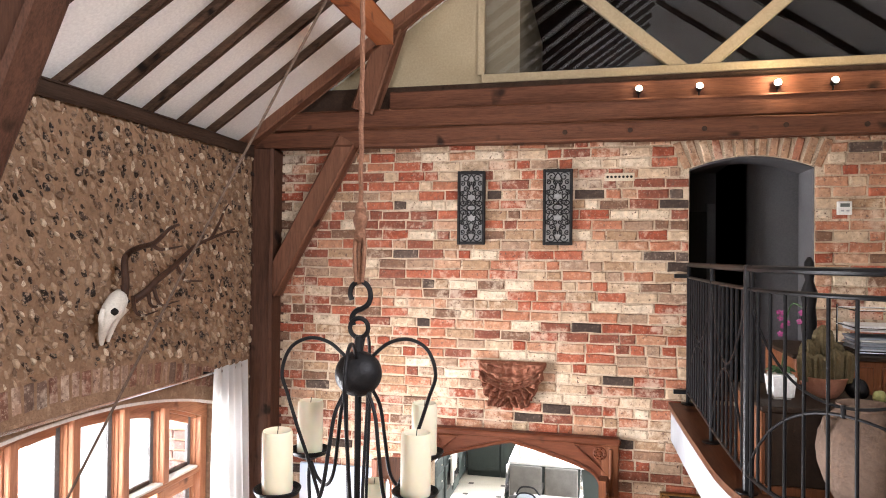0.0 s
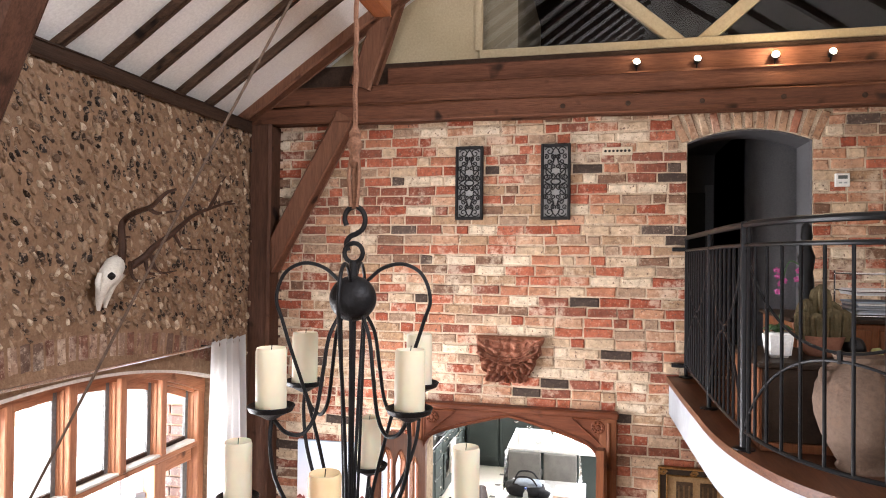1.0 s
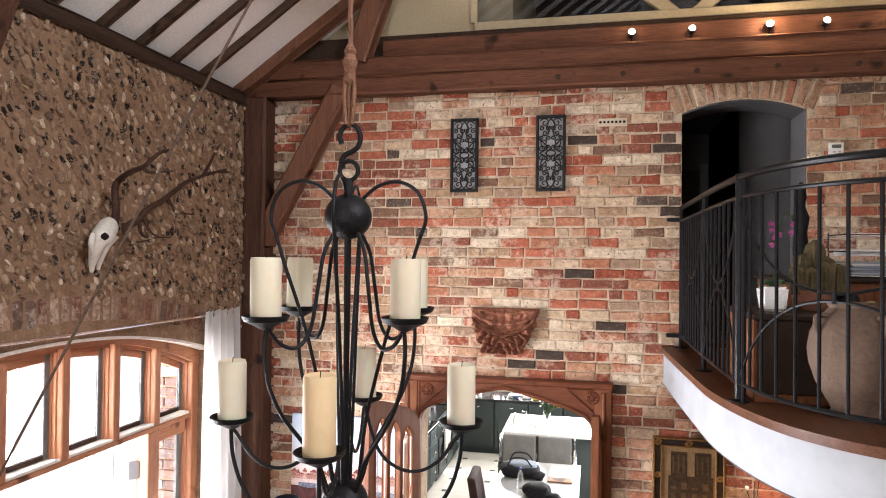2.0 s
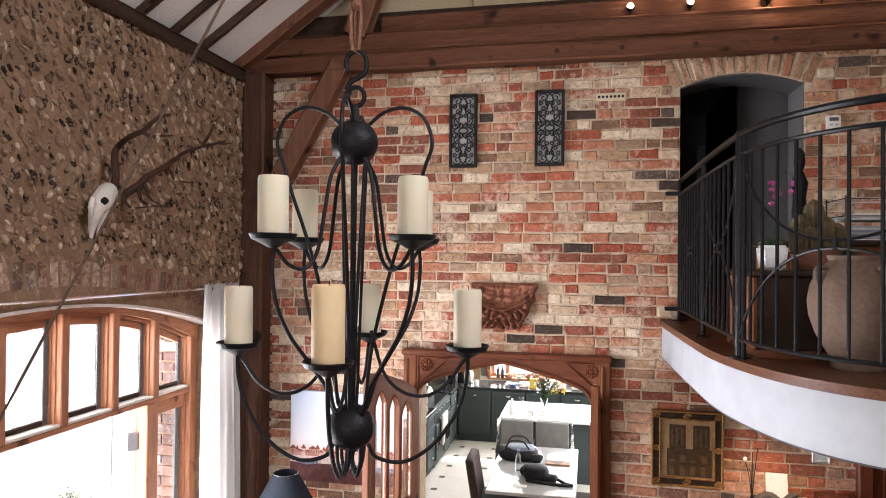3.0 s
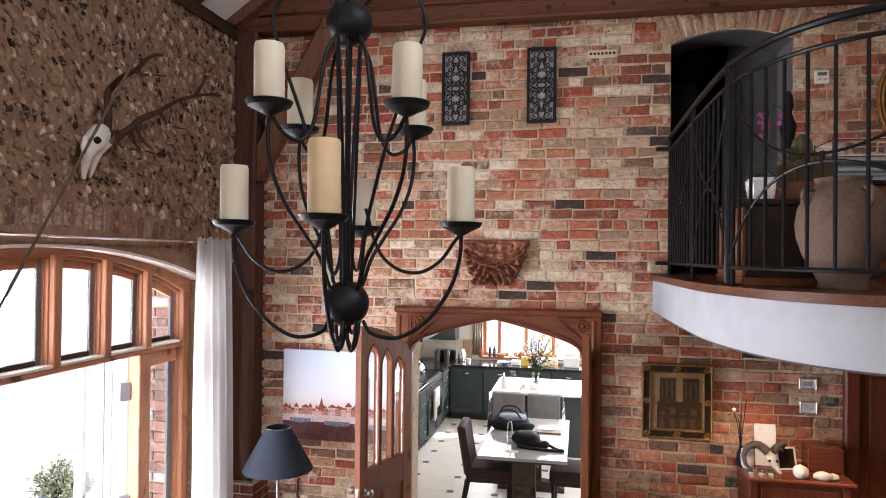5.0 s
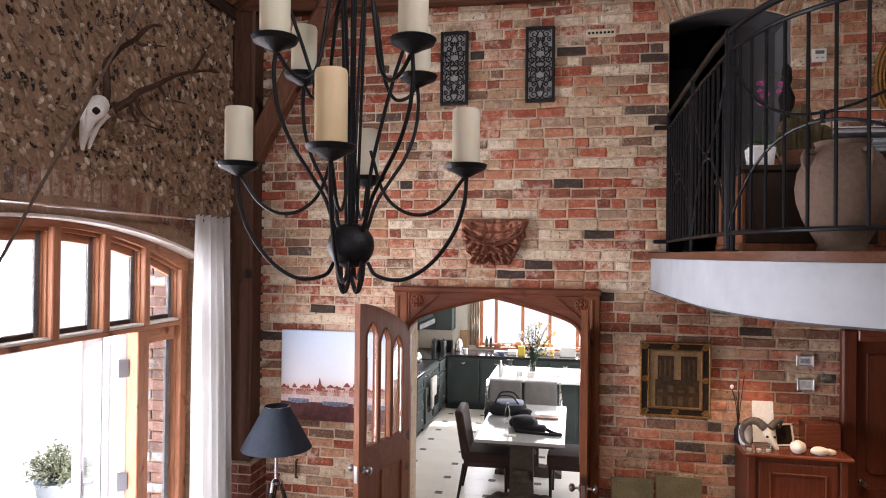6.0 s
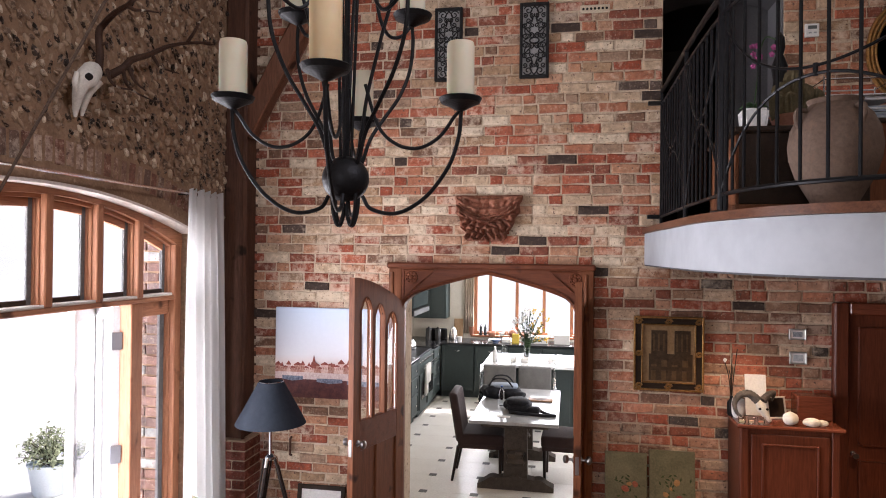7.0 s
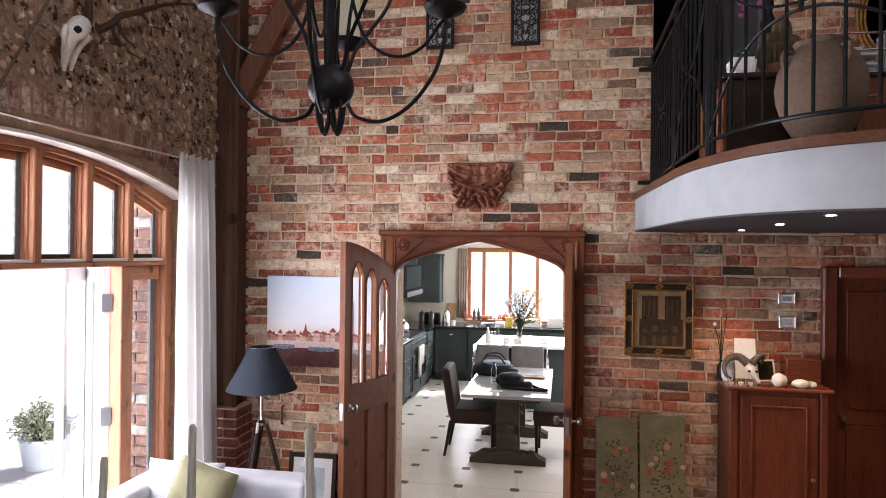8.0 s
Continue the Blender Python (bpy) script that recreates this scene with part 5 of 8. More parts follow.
cur = thing("curtain", "white linen curtain hanging in soft folds from the rod", "curtain", (-2.64, 4.95, 0.03))
part("cloth", bm, M_CURTAIN, cur, smooth=True)
for k in range(5):
    y = 4.56 + 0.092 * k
    soft_edges(part("eyelet", tube([(-2.665 + 0.020 * math.cos(a), y, 2.862 + 0.020 * math.sin(a)) for a in [q * math.pi / 6 for q in range(12)]], 0.003, 5, closed=True), M_CHROME, cur))

LX, LY = -2.168, 4.90
floor_lamp = thing("floor_lamp", "tripod floor lamp with a dark blue-grey conical shade", "floor lamp", (LX, LY, 0))
M_SHADE = surf("slate_fabric", (0.017, 0.021, 0.029), (0.027, 0.033, 0.044), 30, 0.85, bump=0.2, fine=220)
bm = lathe([(0.262, 0), (0.092, 0.313), (0.089, 0.313), (0.258, 0.003)], (LX, LY, 1.165), 40)
shade = soft_edges(part("shade", bm, M_SHADE, floor_lamp, "dark slate fabric shade"))
soft_edges(part("rim", tube([(LX + 0.092 * math.cos(a), LY + 0.092 * math.sin(a), 1.478) for a in [k * math.pi / 12 for k in range(24)]], 0.003, 5, closed=True), M_CHROME, shade))
soft_edges(part("stem", lathe([(0.013, 0), (0.013, 0.20), (0.017, 0.21), (0.017, 0.34), (0.010, 0.44)], (LX, LY, 0.90), 14), M_CHROME, floor_lamp, "chrome stem"))
soft_edges(part("hub", lathe([(0.012, 0), (0.040, 0.01), (0.042, 0.03), (0.020, 0.05)], (LX, LY, 0.885), 16), M_CHROME, floor_lamp, "chrome hub"))
M_BLACKWOOD = timber("black_leg_wood", (0.010, 0.007, 0.006), (0.03, 0.02, 0.016), 2, 0.35, 0.1, knots=False)
for k in range(3):
    a = radians(20 + 120 * k)
    top, foot = Vector((LX + 0.036 * math.cos(a), LY + 0.036 * math.sin(a), 0.90)), Vector((LX + 0.27 * math.cos(a), LY + 0.27 * math.sin(a), 0.0))
    leg = soft_edges(part("leg", tube([top, top.lerp(foot, 0.5), foot], [0.016, 0.018, 0.014], 8), M_BLACKWOOD, floor_lamp, "black wooden leg"))
    soft_edges(part("clip", tube([top + Vector((0, 0, 0.012)), top.lerp(foot, 0.09)], 0.0155, 8), M_CHROME, leg))
    t2 = top + Vector((0.03 * math.sin(a), -0.03 * math.cos(a), 0))
    soft_edges(part("brace_rod", tube([t2, foot + Vector((0.02 * math.sin(a), -0.02 * math.cos(a), 0.1))], 0.007, 6), M_BLACKWOOD, leg))

for x0, x1, z1, y in ((-2.145, -1.738, 0.552, 5.33), (-1.70, -1.36, 0.545, 5.35)):
    fr = thing("leaning_picture", "dark-framed picture with a white mount leaning on the wall", "picture", ((x0 + x1) / 2, y, 0))
    lean = Matrix.Translation((0, y, 0)) @ Matrix.Rotation(radians(-7), 4, "X") @ Matrix.Translation((0, -y, 0))
    for a, c, d, e in ((x0, x0 + 0.035, 0, z1), (x1 - 0.035, x1, 0, z1), (x0 + 0.035, x1 - 0.035, 0, 0.035), (x0 + 0.035, x1 - 0.035, z1 - 0.035, z1)):
        part("frame", box(a, c, y - 0.02, y + 0.004, d, e, 0.003, m=lean), M_SLIP, fr)
    part("mount", box(x0 + 0.034, x1 - 0.034, y - 0.008, y + 0.002, 0.034, z1 - 0.034, m=lean), M_MOUNT, fr)
    part("print", box(x0 + 0.10, x1 - 0.10, y - 0.0105, y - 0.0085, 0.11, z1 - 0.11, m=lean), surf("pale_blue_print", (0.30, 0.36, 0.42), (0.55, 0.58, 0.60), 8, 0.7, bump=0), fr)

M_SOFA = surf("pale_grey_linen", (0.46, 0.46, 0.48), (0.55, 0.55, 0.57), 7, 0.95, bump=0.35, fine=200)


def cushion_mesh(w, h, d, m, n=10, puff=1.0):
    bm = bmesh.new()
    sides = []
    for s in (-1, 1):
        g = []
        for j in range(n + 1):
            line = []
            for i in range(n + 1):
                u, v = i / n * 2 - 1, j / n * 2 - 1
                t = ((1 - u ** 4) * (1 - v ** 4)) ** 0.5 * puff
                k = 1 - 0.06 * (1 - abs(u)) * abs(v) ** 2
                line.append(bm.verts.new(m @ Vector((u * w / 2, s * (d / 2 * t + 0.004), v * h / 2 * k))))
            g.append(line)
        for a, c in zip(g, g[1:]):
            for i in range(n):
                bm.faces.new((a[i], a[i + 1], c[i + 1], c[i]))
        sides.append(g)
    a, c = sides
    edge = lambda g: g[0] + [r[-1] for r in g[1:]] + g[-1][-2::-1] + [r[0] for r in g[-2:0:-1]]
    p, q = edge(a), edge(c)
    for i in range(len(p)):
        k = (i + 1) % len(p)
        bm.faces.new((p[i], p[k], q[k], q[i]))
    return bm


sofa = thing("sofa", "pale grey linen sofa with loose cushions", "sofa", (-2.0, 3.7, 0))
soft_edges(part("base", box(-2.55, -1.48, 3.35, 4.22, 0.10, 0.42, 0.03, seg=3), M_SOFA, sofa), 60)
soft_edges(part("backrest", box(-2.50, -1.47, 4.02, 4.24, 0.40, 0.80, 0.05, seg=4), M_SOFA, sofa), 60)
soft_edges(part("armrest", box(-2.60, -2.40, 3.35, 4.20, 0.40, 0.78, 0.05, seg=4), M_SOFA, sofa), 60)
soft_edges(part("armrest", box(-1.62, -1.46, 3.35, 4.03, 0.40, 0.64, 0.05, seg=4), M_SOFA, sofa), 60)
part("seat_cushion", cushion_mesh(0.78, 0.66, 0.20, Matrix.Translation((-2.01, 3.68, 0.50)) @ Matrix.Rotation(radians(90), 4, "X")), M_SOFA, sofa, smooth=True)
part("back_cushion", cushion_mesh(0.5, 0.42, 0.16, Matrix.Translation((-2.22, 3.93, 0.70)) @ Matrix.Rotation(radians(-12), 4, "X")), M_SOFA, sofa, smooth=True)
for x in (-2.52, -1.52):
    for y in (3.42, 4.16):
        part("foot", lathe([(0.02, 0), (0.028, 0.10)], (x, y, 0.0), 10), M_BLACKWOOD, sofa)
M_OLIVE = surf("olive_velvet", (0.10, 0.092, 0.042), (0.18, 0.165, 0.085), 6, 0.7, bump=0.2, fine=160)
M_OLIVE.node_tree.nodes["Principled BSDF"].inputs["Sheen Weight"].default_value = 0.1
pill = thing("scatter_cushion", "olive-green velvet scatter cushion with pale piping", "cushion", (-2.05, 3.86, 0.62))
mp = Matrix.Translation((-2.06, 3.84, 0.735)) @ Euler((radians(-16), radians(9), radians(-14))).to_matrix().to_4x4()
part("cover", cushion_mesh(0.44, 0.40, 0.15, mp), M_OLIVE, pill, smooth=True)
pip = [mp @ Vector((x, 0, z)) for x, z in ((-0.22, -0.2), (0.0, -0.188), (0.22, -0.2), (0.207, 0), (0.22, 0.2), (0, 0.188), (-0.22, 0.2), (-0.207, 0))]
soft_edges(part("piping", tube(pip, 0.005, 6, closed=True), M_CURTAIN, pill, "pale piping"))

M_PALEWOOD = timber("pale_grey_wood", (0.26, 0.24, 0.19), (0.42, 0.40, 0.33), 2, 0.7, 0.2, knots=False)
stand = thing("wooden_stand", "pale wooden stand with tall tapered posts", "stand", (-1.0, 2.1, 0))
for x, y, top in ((-1.09, 2.1, 1.662), (-0.704, 2.1, 1.675), (-1.398, 2.1, 1.54)):
    soft_edges(part("post", tube([(x + 0.12 * (x + 0.9), y, 0.0), (x + 0.05 * (x + 0.9), y, 0.8), (x, y, top - 0.01), (x, y, top)], [0.026, 0.020, 0.0125, 0.008], 10), M_PALEWOOD, stand))
part("shelf", box(-1.45, -0.66, 2.06, 2.14, 0.35, 0.38, 0.004), M_PALEWOOD, stand)

# ---- skull with antlers on the flint wall ----
M_BONE = surf("bleached_bone", (0.52, 0.47, 0.39), (0.66, 0.62, 0.54), 18, 0.7, bump=0.3, fine=90)
M_ANTLER = surf("antler", (0.022, 0.010, 0.006), (0.062, 0.030, 0.017), 14, 0.6, bump=0.4, fine=90)
M_TINE = surf("antler_tips", (0.33, 0.27, 0.19), (0.50, 0.44, 0.34), 14, 0.5, bump=0.2)
trophy = thing("antler_skull", "bleached deer skull with long brown antlers on the flint wall", "trophy", (-2.72, 3.65, 3.25))


def flat(points):
    """(y, z, distance from the wall) to places by the flint wall."""
    return [(-2.74 + d, y, z) for y, z, d in points]


def bone(points, radii, seg=14, steps=5):
    line = smooth_line(flat(points), steps)
    n = len(line) - 1
    return tube(line, [float(np.interp(k / n, np.linspace(0, 1, len(radii)), radii)) for k in range(n + 1)], seg)


# brain case and brow, long nasal bone, and the jaw beside it with a dark gap between
bm = bone([(3.555, 3.490, 0.09), (3.500, 3.455, 0.12), (3.440, 3.400, 0.135), (3.418, 3.350, 0.12)], (0.030, 0.056, 0.060, 0.036))
soft_edges(part("skull", bm, M_BONE, trophy), 60)
soft_edges(part("nasal_bone", bone([(3.425, 3.395, 0.135), (3.425, 3.330, 0.105), (3.462, 3.255, 0.055), (3.485, 3.200, 0.030)], (0.046, 0.036, 0.021, 0.010)), M_BONE, trophy), 60)
soft_edges(part("jaw", bone([(3.540, 3.415, 0.125), (3.515, 3.345, 0.095), (3.520, 3.265, 0.055), (3.530, 3.213, 0.035)], (0.036, 0.023, 0.018, 0.009)), M_BONE, trophy), 60)
soft_edges(part("cheek_bone", bone([(3.375, 3.415, 0.13), (3.366, 3.360, 0.125), (3.392, 3.315, 0.11)], (0.014, 0.017, 0.010), 8), M_BONE, trophy), 60)
for y, z, r, d in ((3.405, 3.398, 0.022, 0.178), (3.440, 3.345, 0.010, 0.142), (3.535, 3.448, 0.012, 0.160)):
    soft_edges(part("eye_socket", lathe([(0.002, -r), (r * 0.8, -r * 0.5), (r, 0), (r * 0.8, r * 0.5), (0.002, r)], (0, 0, 0), 12, m=Matrix.Translation((-2.74 + d, y, z))), M_HOLE_SHADE, trophy, "eye socket, its shade a black blob"))
MAINS = [
    [(3.540, 3.470, 0.13), (3.538, 3.560, 0.14), (3.527, 3.679, 0.14), (3.530, 3.728, 0.17), (3.457, 3.757, 0.29), (3.399, 3.778, 0.42), (3.373, 3.816, 0.49), (3.445, 3.863, 0.49), (3.521, 3.887, 0.49)],
    [(3.585, 3.450, 0.16), (3.644, 3.509, 0.21), (3.678, 3.563, 0.24), (3.838, 3.641, 0.24), (3.970, 3.712, 0.23), (4.104, 3.779, 0.22), (4.235, 3.835, 0.26), (4.455, 3.903, 0.29)],
]
TINES = [
    [(3.400, 3.765, 0.42), (3.406, 3.748, 0.45), (3.423, 3.750, 0.49), (3.516, 3.768, 0.52)],
    [(4.222, 3.833, 0.26), (4.315, 3.943, 0.26), (4.370, 4.020, 0.26), (4.427, 4.076, 0.26)],
    [(3.873, 3.650, 0.24), (3.860, 3.600, 0.28), (3.848, 3.561, 0.32), (3.957, 3.554, 0.37)],
    [(3.551, 3.472, 0.18), (3.494, 3.400, 0.24), (3.530, 3.369, 0.26), (3.665, 3.385, 0.26)],
    [(3.644, 3.499, 0.21), (3.630, 3.421, 0.24), (3.778, 3.404, 0.19), (4.078, 3.416, 0.12)],
    [(3.654, 3.516, 0.24), (3.652, 3.433, 0.28), (3.759, 3.401, 0.28)],
    [(3.538, 3.606, 0.14), (3.532, 3.618, 0.17), (3.539, 3.619, 0.19)],
    [(4.380, 3.882, 0.28), (4.420, 3.880, 0.30), (4.450, 3.886, 0.32)],
]
for p in MAINS:
    pts = smooth_line(flat(p), 6)
    soft_edges(part("antler", tube(pts, [0.024 - 0.016 * i / (len(pts) - 1) for i in range(len(pts))], 10), M_ANTLER, trophy, "long brown antler"))
for p in TINES:
    pts = smooth_line(flat(p), 5)
    soft_edges(part("tine", tube(pts, [0.0125 - 0.0085 * i / (len(pts) - 1) for i in range(len(pts))], 8), M_ANTLER, trophy))
    q = pts[-7:]
    soft_edges(part("tine_tip", tube(q, [0.0078 - 0.0055 * i / 6 for i in range(7)], 8), M_TINE, trophy, "pale worn tip"))

# ---- mahogany cabinet and panelled door under the balcony ----
cab = thing("cabinet", "polished mahogany cabinet with a panelled door", "cabinet", (1.5, 5.2, 0))
part("top", box(1.165, 1.848, 5.040, 5.43, 1.283, 1.310, 0.008), M_MAHOGANY_X, cab)
part("body", box(1.190, 1.822, 5.082, 5.425, 0.07, 1.282, 0.004), M_MAHOGANY, cab)
part("plinth", box(1.18, 1.835, 5.066, 5.428, 0, 0.07, 0.005), M_MAHOGANY_X, cab)
part("pilaster", box(1.192, 1.245, 5.066, 5.082, 0.07, 1.281, 0.006), M_MAHOGANY, cab)
part("pilaster", box(1.768, 1.820, 5.066, 5.082, 0.07, 1.281, 0.006), M_MAHOGANY, cab)
cdoor = part("door", box(1.262, 1.752, 5.062, 5.082, 0.11, 1.245, 0.004), M_MAHOGANY, cab)
for a, c, d, e in ((1.325, 1.340, 0.17, 1.185), (1.673, 1.688, 0.17, 1.185), (1.340, 1.673, 0.17, 0.185), (1.340, 1.673, 1.170, 1.185)):
    part("moulding", box(a, c, 5.050, 5.063, d, e, 0.004), M_MAHOGANY, cdoor)
soft_edges(part("knob", lathe([(0.008, 0), (0.006, 0.012), (0.014, 0.02), (0.010, 0.03)], (0, 0, 0), 10, m=Matrix.Translation((1.72, 5.062, 0.7)) @ Matrix.Rotation(radians(90), 4, "X")), M_GILT, cdoor))

d2 = thing("panelled_door", "dark mahogany panelled door in its moulded frame", "door", (2.3, 5.4, 0), kind="structure")
part("frame", box(1.885, 1.985, 5.365, 5.434, 0, 2.135, 0.012), M_MAHOGANY, d2)
part("frame", box(2.86, 2.96, 5.365, 5.434, 0, 2.135, 0.012), M_MAHOGANY, d2)
part("frame", box(1.985, 2.86, 5.365, 5.434, 2.05, 2.135, 0.010), M_MAHOGANY_X, d2)
part("leaf", box(1.987, 2.858, 5.398, 5.436, 0.01, 2.048, 0.003), M_MAHOGANY, d2)
for a, c in ((0.16, 1.015), (1.125, 1.96)):
    for e, f in ((2.055, 2.385), (2.46, 2.79)):
        pan = part("panel", box(e, f, 5.388, 5.399, a, c, 0.012, seg=2), M_MAHOGANY, d2)
        soft_edges(part("moulding", tube([(e, 5.392, a + 0.03), (e + 0.03, 5.392, a), (f - 0.03, 5.392, a), (f, 5.392, a + 0.03), (f, 5.392, c), (e, 5.392, c)], 0.008, 6, closed=True), M_MAHOGANY, pan))
soft_edges(part("knob", lathe([(0.022, 0), (0.01, 0.01), (0.01, 0.03), (0.025, 0.04), (0.02, 0.06)], (0, 0, 0), 14, m=Matrix.Translation((2.02, 5.398, 1.06)) @ Matrix.Rotation(radians(90), 4, "X")), M_CHROME, d2))

# things on the cabinet
M_HORN = surf("grey_horn", (0.05, 0.04, 0.035), (0.14, 0.12, 0.10), 30, 0.6, bump=0.8, fine=70)
ram = thing("ram_skull", "ram skull with curled ridged grey horns", "skull", (1.38, 5.1, 1.272))
soft_edges(part("skull", tube(smooth_line([(1.345, 5.15, 1.425), (1.375, 5.11, 1.375), (1.405, 5.07, 1.318), (1.425, 5.045, 1.285)], 4), [0.028, 0.036, 0.040, 0.041, 0.040, 0.036, 0.031, 0.027, 0.024, 0.021, 0.020, 0.018, 0.012], 14), M_BONE, ram), 60)
for dx in (-0.028, 0.034):
    soft_edges(part("eye_socket", lathe([(0.002, -0.012), (0.012, -0.006), (0.013, 0.004), (0.002, 0.012)], (0, 0, 0), 10, m=Matrix.Translation((1.372 + dx, 5.078, 1.388))), M_HOLE_SHADE, ram))
for line, r0 in (([(1.345, 5.15, 1.45), (1.27, 5.16, 1.505), (1.185, 5.15, 1.49), (1.135, 5.12, 1.42), (1.145, 5.085, 1.345), (1.185, 5.06, 1.312)], 0.042), ([(1.39, 5.16, 1.45), (1.44, 5.18, 1.50), (1.49, 5.20, 1.52), (1.505, 5.25, 1.48), (1.49, 5.27, 1.42)], 0.036)):
    pts = smooth_line(line, 10)
    n = len(pts)
    soft_edges(part("horn", tube(pts, [r0 * (1 - 0.75 * i / n) * (1 + 0.07 * math.sin(i * 2.2)) for i in range(n)], 12), M_HORN, ram, "ridged grey horn"), 60)
M_CHALK = surf("chalk_stone", (0.62, 0.57, 0.49), (0.72, 0.68, 0.60), 14, 0.85, bump=0.4, fine=60)


def pebble(name, label, x, y, z, sx, sy, sz, seed, mat=None, cat="stone"):
    bm = bmesh.new()
    bmesh.ops.create_icosphere(bm, subdivisions=3, radius=1)
    for v in bm.verts:
        k = 1 + 0.16 * noise.noise(v.co * 1.3 + Vector((seed, 0, 0)))
        v.co = Vector((v.co.x * sx * k + x, v.co.y * sy * k + y, v.co.z * sz * k + z + sz * 0.96))
    return part(name, bm, mat or M_CHALK, label=label, category=cat, smooth=True)


pebble("white_stone", "round white chalk stone on the cabinet", 1.532, 5.03, 1.272, 0.050, 0.046, 0.046, 1)
pebble("flint_stone", "long knobbly white stone on the cabinet", 1.665, 5.02, 1.272, 0.060, 0.034, 0.029, 4)
pebble("flint_stone", "small white stone on the cabinet", 1.738, 5.035, 1.272, 0.033, 0.026, 0.023, 9)
for k in range(3):
    x = 1.215 + k * 0.062
    g = thing("tealight_glass", "small clear glass tealight holder", "candle holder", (x, 5.0, 1.272), "tealight holders on the cabinet")
    soft_edges(part("glass", lathe([(0.022, 0), (0.026, 0.05), (0.024, 0.05), (0.020, 0.008)], (x, 5.0, 1.273), 16), M_GLASS, g))
    part("tealight", lathe([(0.017, 0), (0.017, 0.014)], (x, 5.0, 1.282), 14), M_WAX, g)
cup = soft_edges(part("white_vase", lathe([(0.03, 0), (0.042, 0.02), (0.046, 0.08), (0.040, 0.13), (0.037, 0.13), (0.043, 0.08), (0.03, 0.012)], (1.235, 5.19, 1.272), 20), M_MOUNT, label="small white ceramic vase behind the horn", category="vase"))
card = part("card", box(1.288, 1.432, 5.33, 5.334, 1.275, 1.566, 0.001, m=Matrix.Translation((0, 5.33, 1.275)) @ Matrix.Rotation(radians(-9), 4, "X") @ Matrix.Translation((0, -5.33, -1.275))), M_MOUNT, label="plain white card propped against the bricks", category="card")
pf = thing("photo_frame", "small pale photo frame with a dark picture", "photo frame", (1.53, 5.2, 1.272))
ml = Matrix.Translation((1.50, 5.20, 1.273)) @ Euler((radians(-14), 0, radians(16))).to_matrix().to_4x4()
for a, c, d, e in ((-0.07, -0.058, 0, 0.155), (0.058, 0.07, 0, 0.155), (-0.058, 0.058, 0, 0.012), (-0.058, 0.058, 0.143, 0.155)):
    part("frame", box(a, c, -0.008, 0.006, d, e, 0.002, m=ml), M_CHALK, pf)
part("photo", box(-0.06, 0.06, -0.002, 0.004, 0.01, 0.145, m=ml), M_SLIP, pf)
wb = part("wooden_box", box(1.615, 1.845, 5.27, 5.42, 1.272, 1.44, 0.006), M_MAHOGANY_X, label="dark mahogany box at the back of the cabinet", category="box")
reeds = thing("dried_stems", "dark dried stems with a small white blossom in a vase", "dried stems", (1.17, 5.3, 1.272))
soft_edges(part("bottle", lathe([(0.025, 0), (0.03, 0.02), (0.03, 0.09), (0.012, 0.12), (0.012, 0.14)], (1.185, 5.31, 1.272), 14), M_IRON, reeds))
for dx, top in ((-0.05, 1.66), (0.0, 1.72), (0.035, 1.75), (-0.02, 1.60)):
    soft_edges(part("stem", tube(smooth_line([(1.185, 5.31, 1.38), (1.185 + dx * 0.4, 5.31, 1.55), (1.185 + dx, 5.30, top)], 4), 0.0035, 5), M_SLIP, reeds))
pebl = lathe([(0.002, -0.012), (0.012, 0), (0.014, 0.012), (0.004, 0.02)], (1.135, 5.29, 1.665), 8)
soft_edges(part("blossom", pebl, M_MOUNT, reeds, "small white blossom"))

ram.scale = (0.76, 0.76, 0.76)
# all of these stand on the cabinet's top; those at its back stay by the wall
for ob in list(scene.objects):
    if ob.parent is None and ob.name.split(".")[0] in ("ram_skull", "white_stone", "flint_stone", "tealight_glass", "white_vase", "card", "photo_frame", "wooden_box", "dried_stems"):
        back = ob.name.split(".")[0] in ("card", "wooden_box", "dried_stems")
        ob.location += Vector((0.0, 0.0, 0.038)) if back else Vector((-0.015, 0.072, 0.038))

# ---- on the balcony ----
M_CHEST = timber("orange_chest_wood", (0.11, 0.036, 0.015), (0.22, 0.082, 0.036), 2, 0.4, 0.2)
chest = thing("wooden_chest", "orange-brown wooden chest with a dark top", "chest", (0.97, 3.75, 2.66))
part("body", box(0.80, 1.36, 3.50, 4.10, 2.70, 3.035, 0.005), M_SLIP, chest, "dark front")
for k in range(4):
    part("end_board", box(0.788, 0.80, 3.505 + k * 0.148, 3.505 + k * 0.148 + 0.143, 2.70, 3.03, 0.003), M_CHEST, chest, "orange-brown end board")
part("top", box(0.775, 1.38, 3.48, 4.12, 3.036, 3.062, 0.006), M_SLIP, chest, "dark top")
part("plinth", box(0.785, 1.37, 3.49, 4.11, 2.66, 2.70, 0.004), M_CHEST, chest)

M_WHITEPOT = surf("white_glaze", (0.70, 0.69, 0.66), (0.78, 0.77, 0.75), 6, 0.25, bump=0.03)
M_LEAF = surf("dark_leaf", (0.020, 0.045, 0.018), (0.05, 0.09, 0.035), 14, 0.45, bump=0.1)
orchid = thing("orchid", "pink orchid in a square white pot", "orchid", (0.905, 3.70, 3.062))
bm = bmesh.new()
r = bmesh.ops.create_cube(bm, size=1)
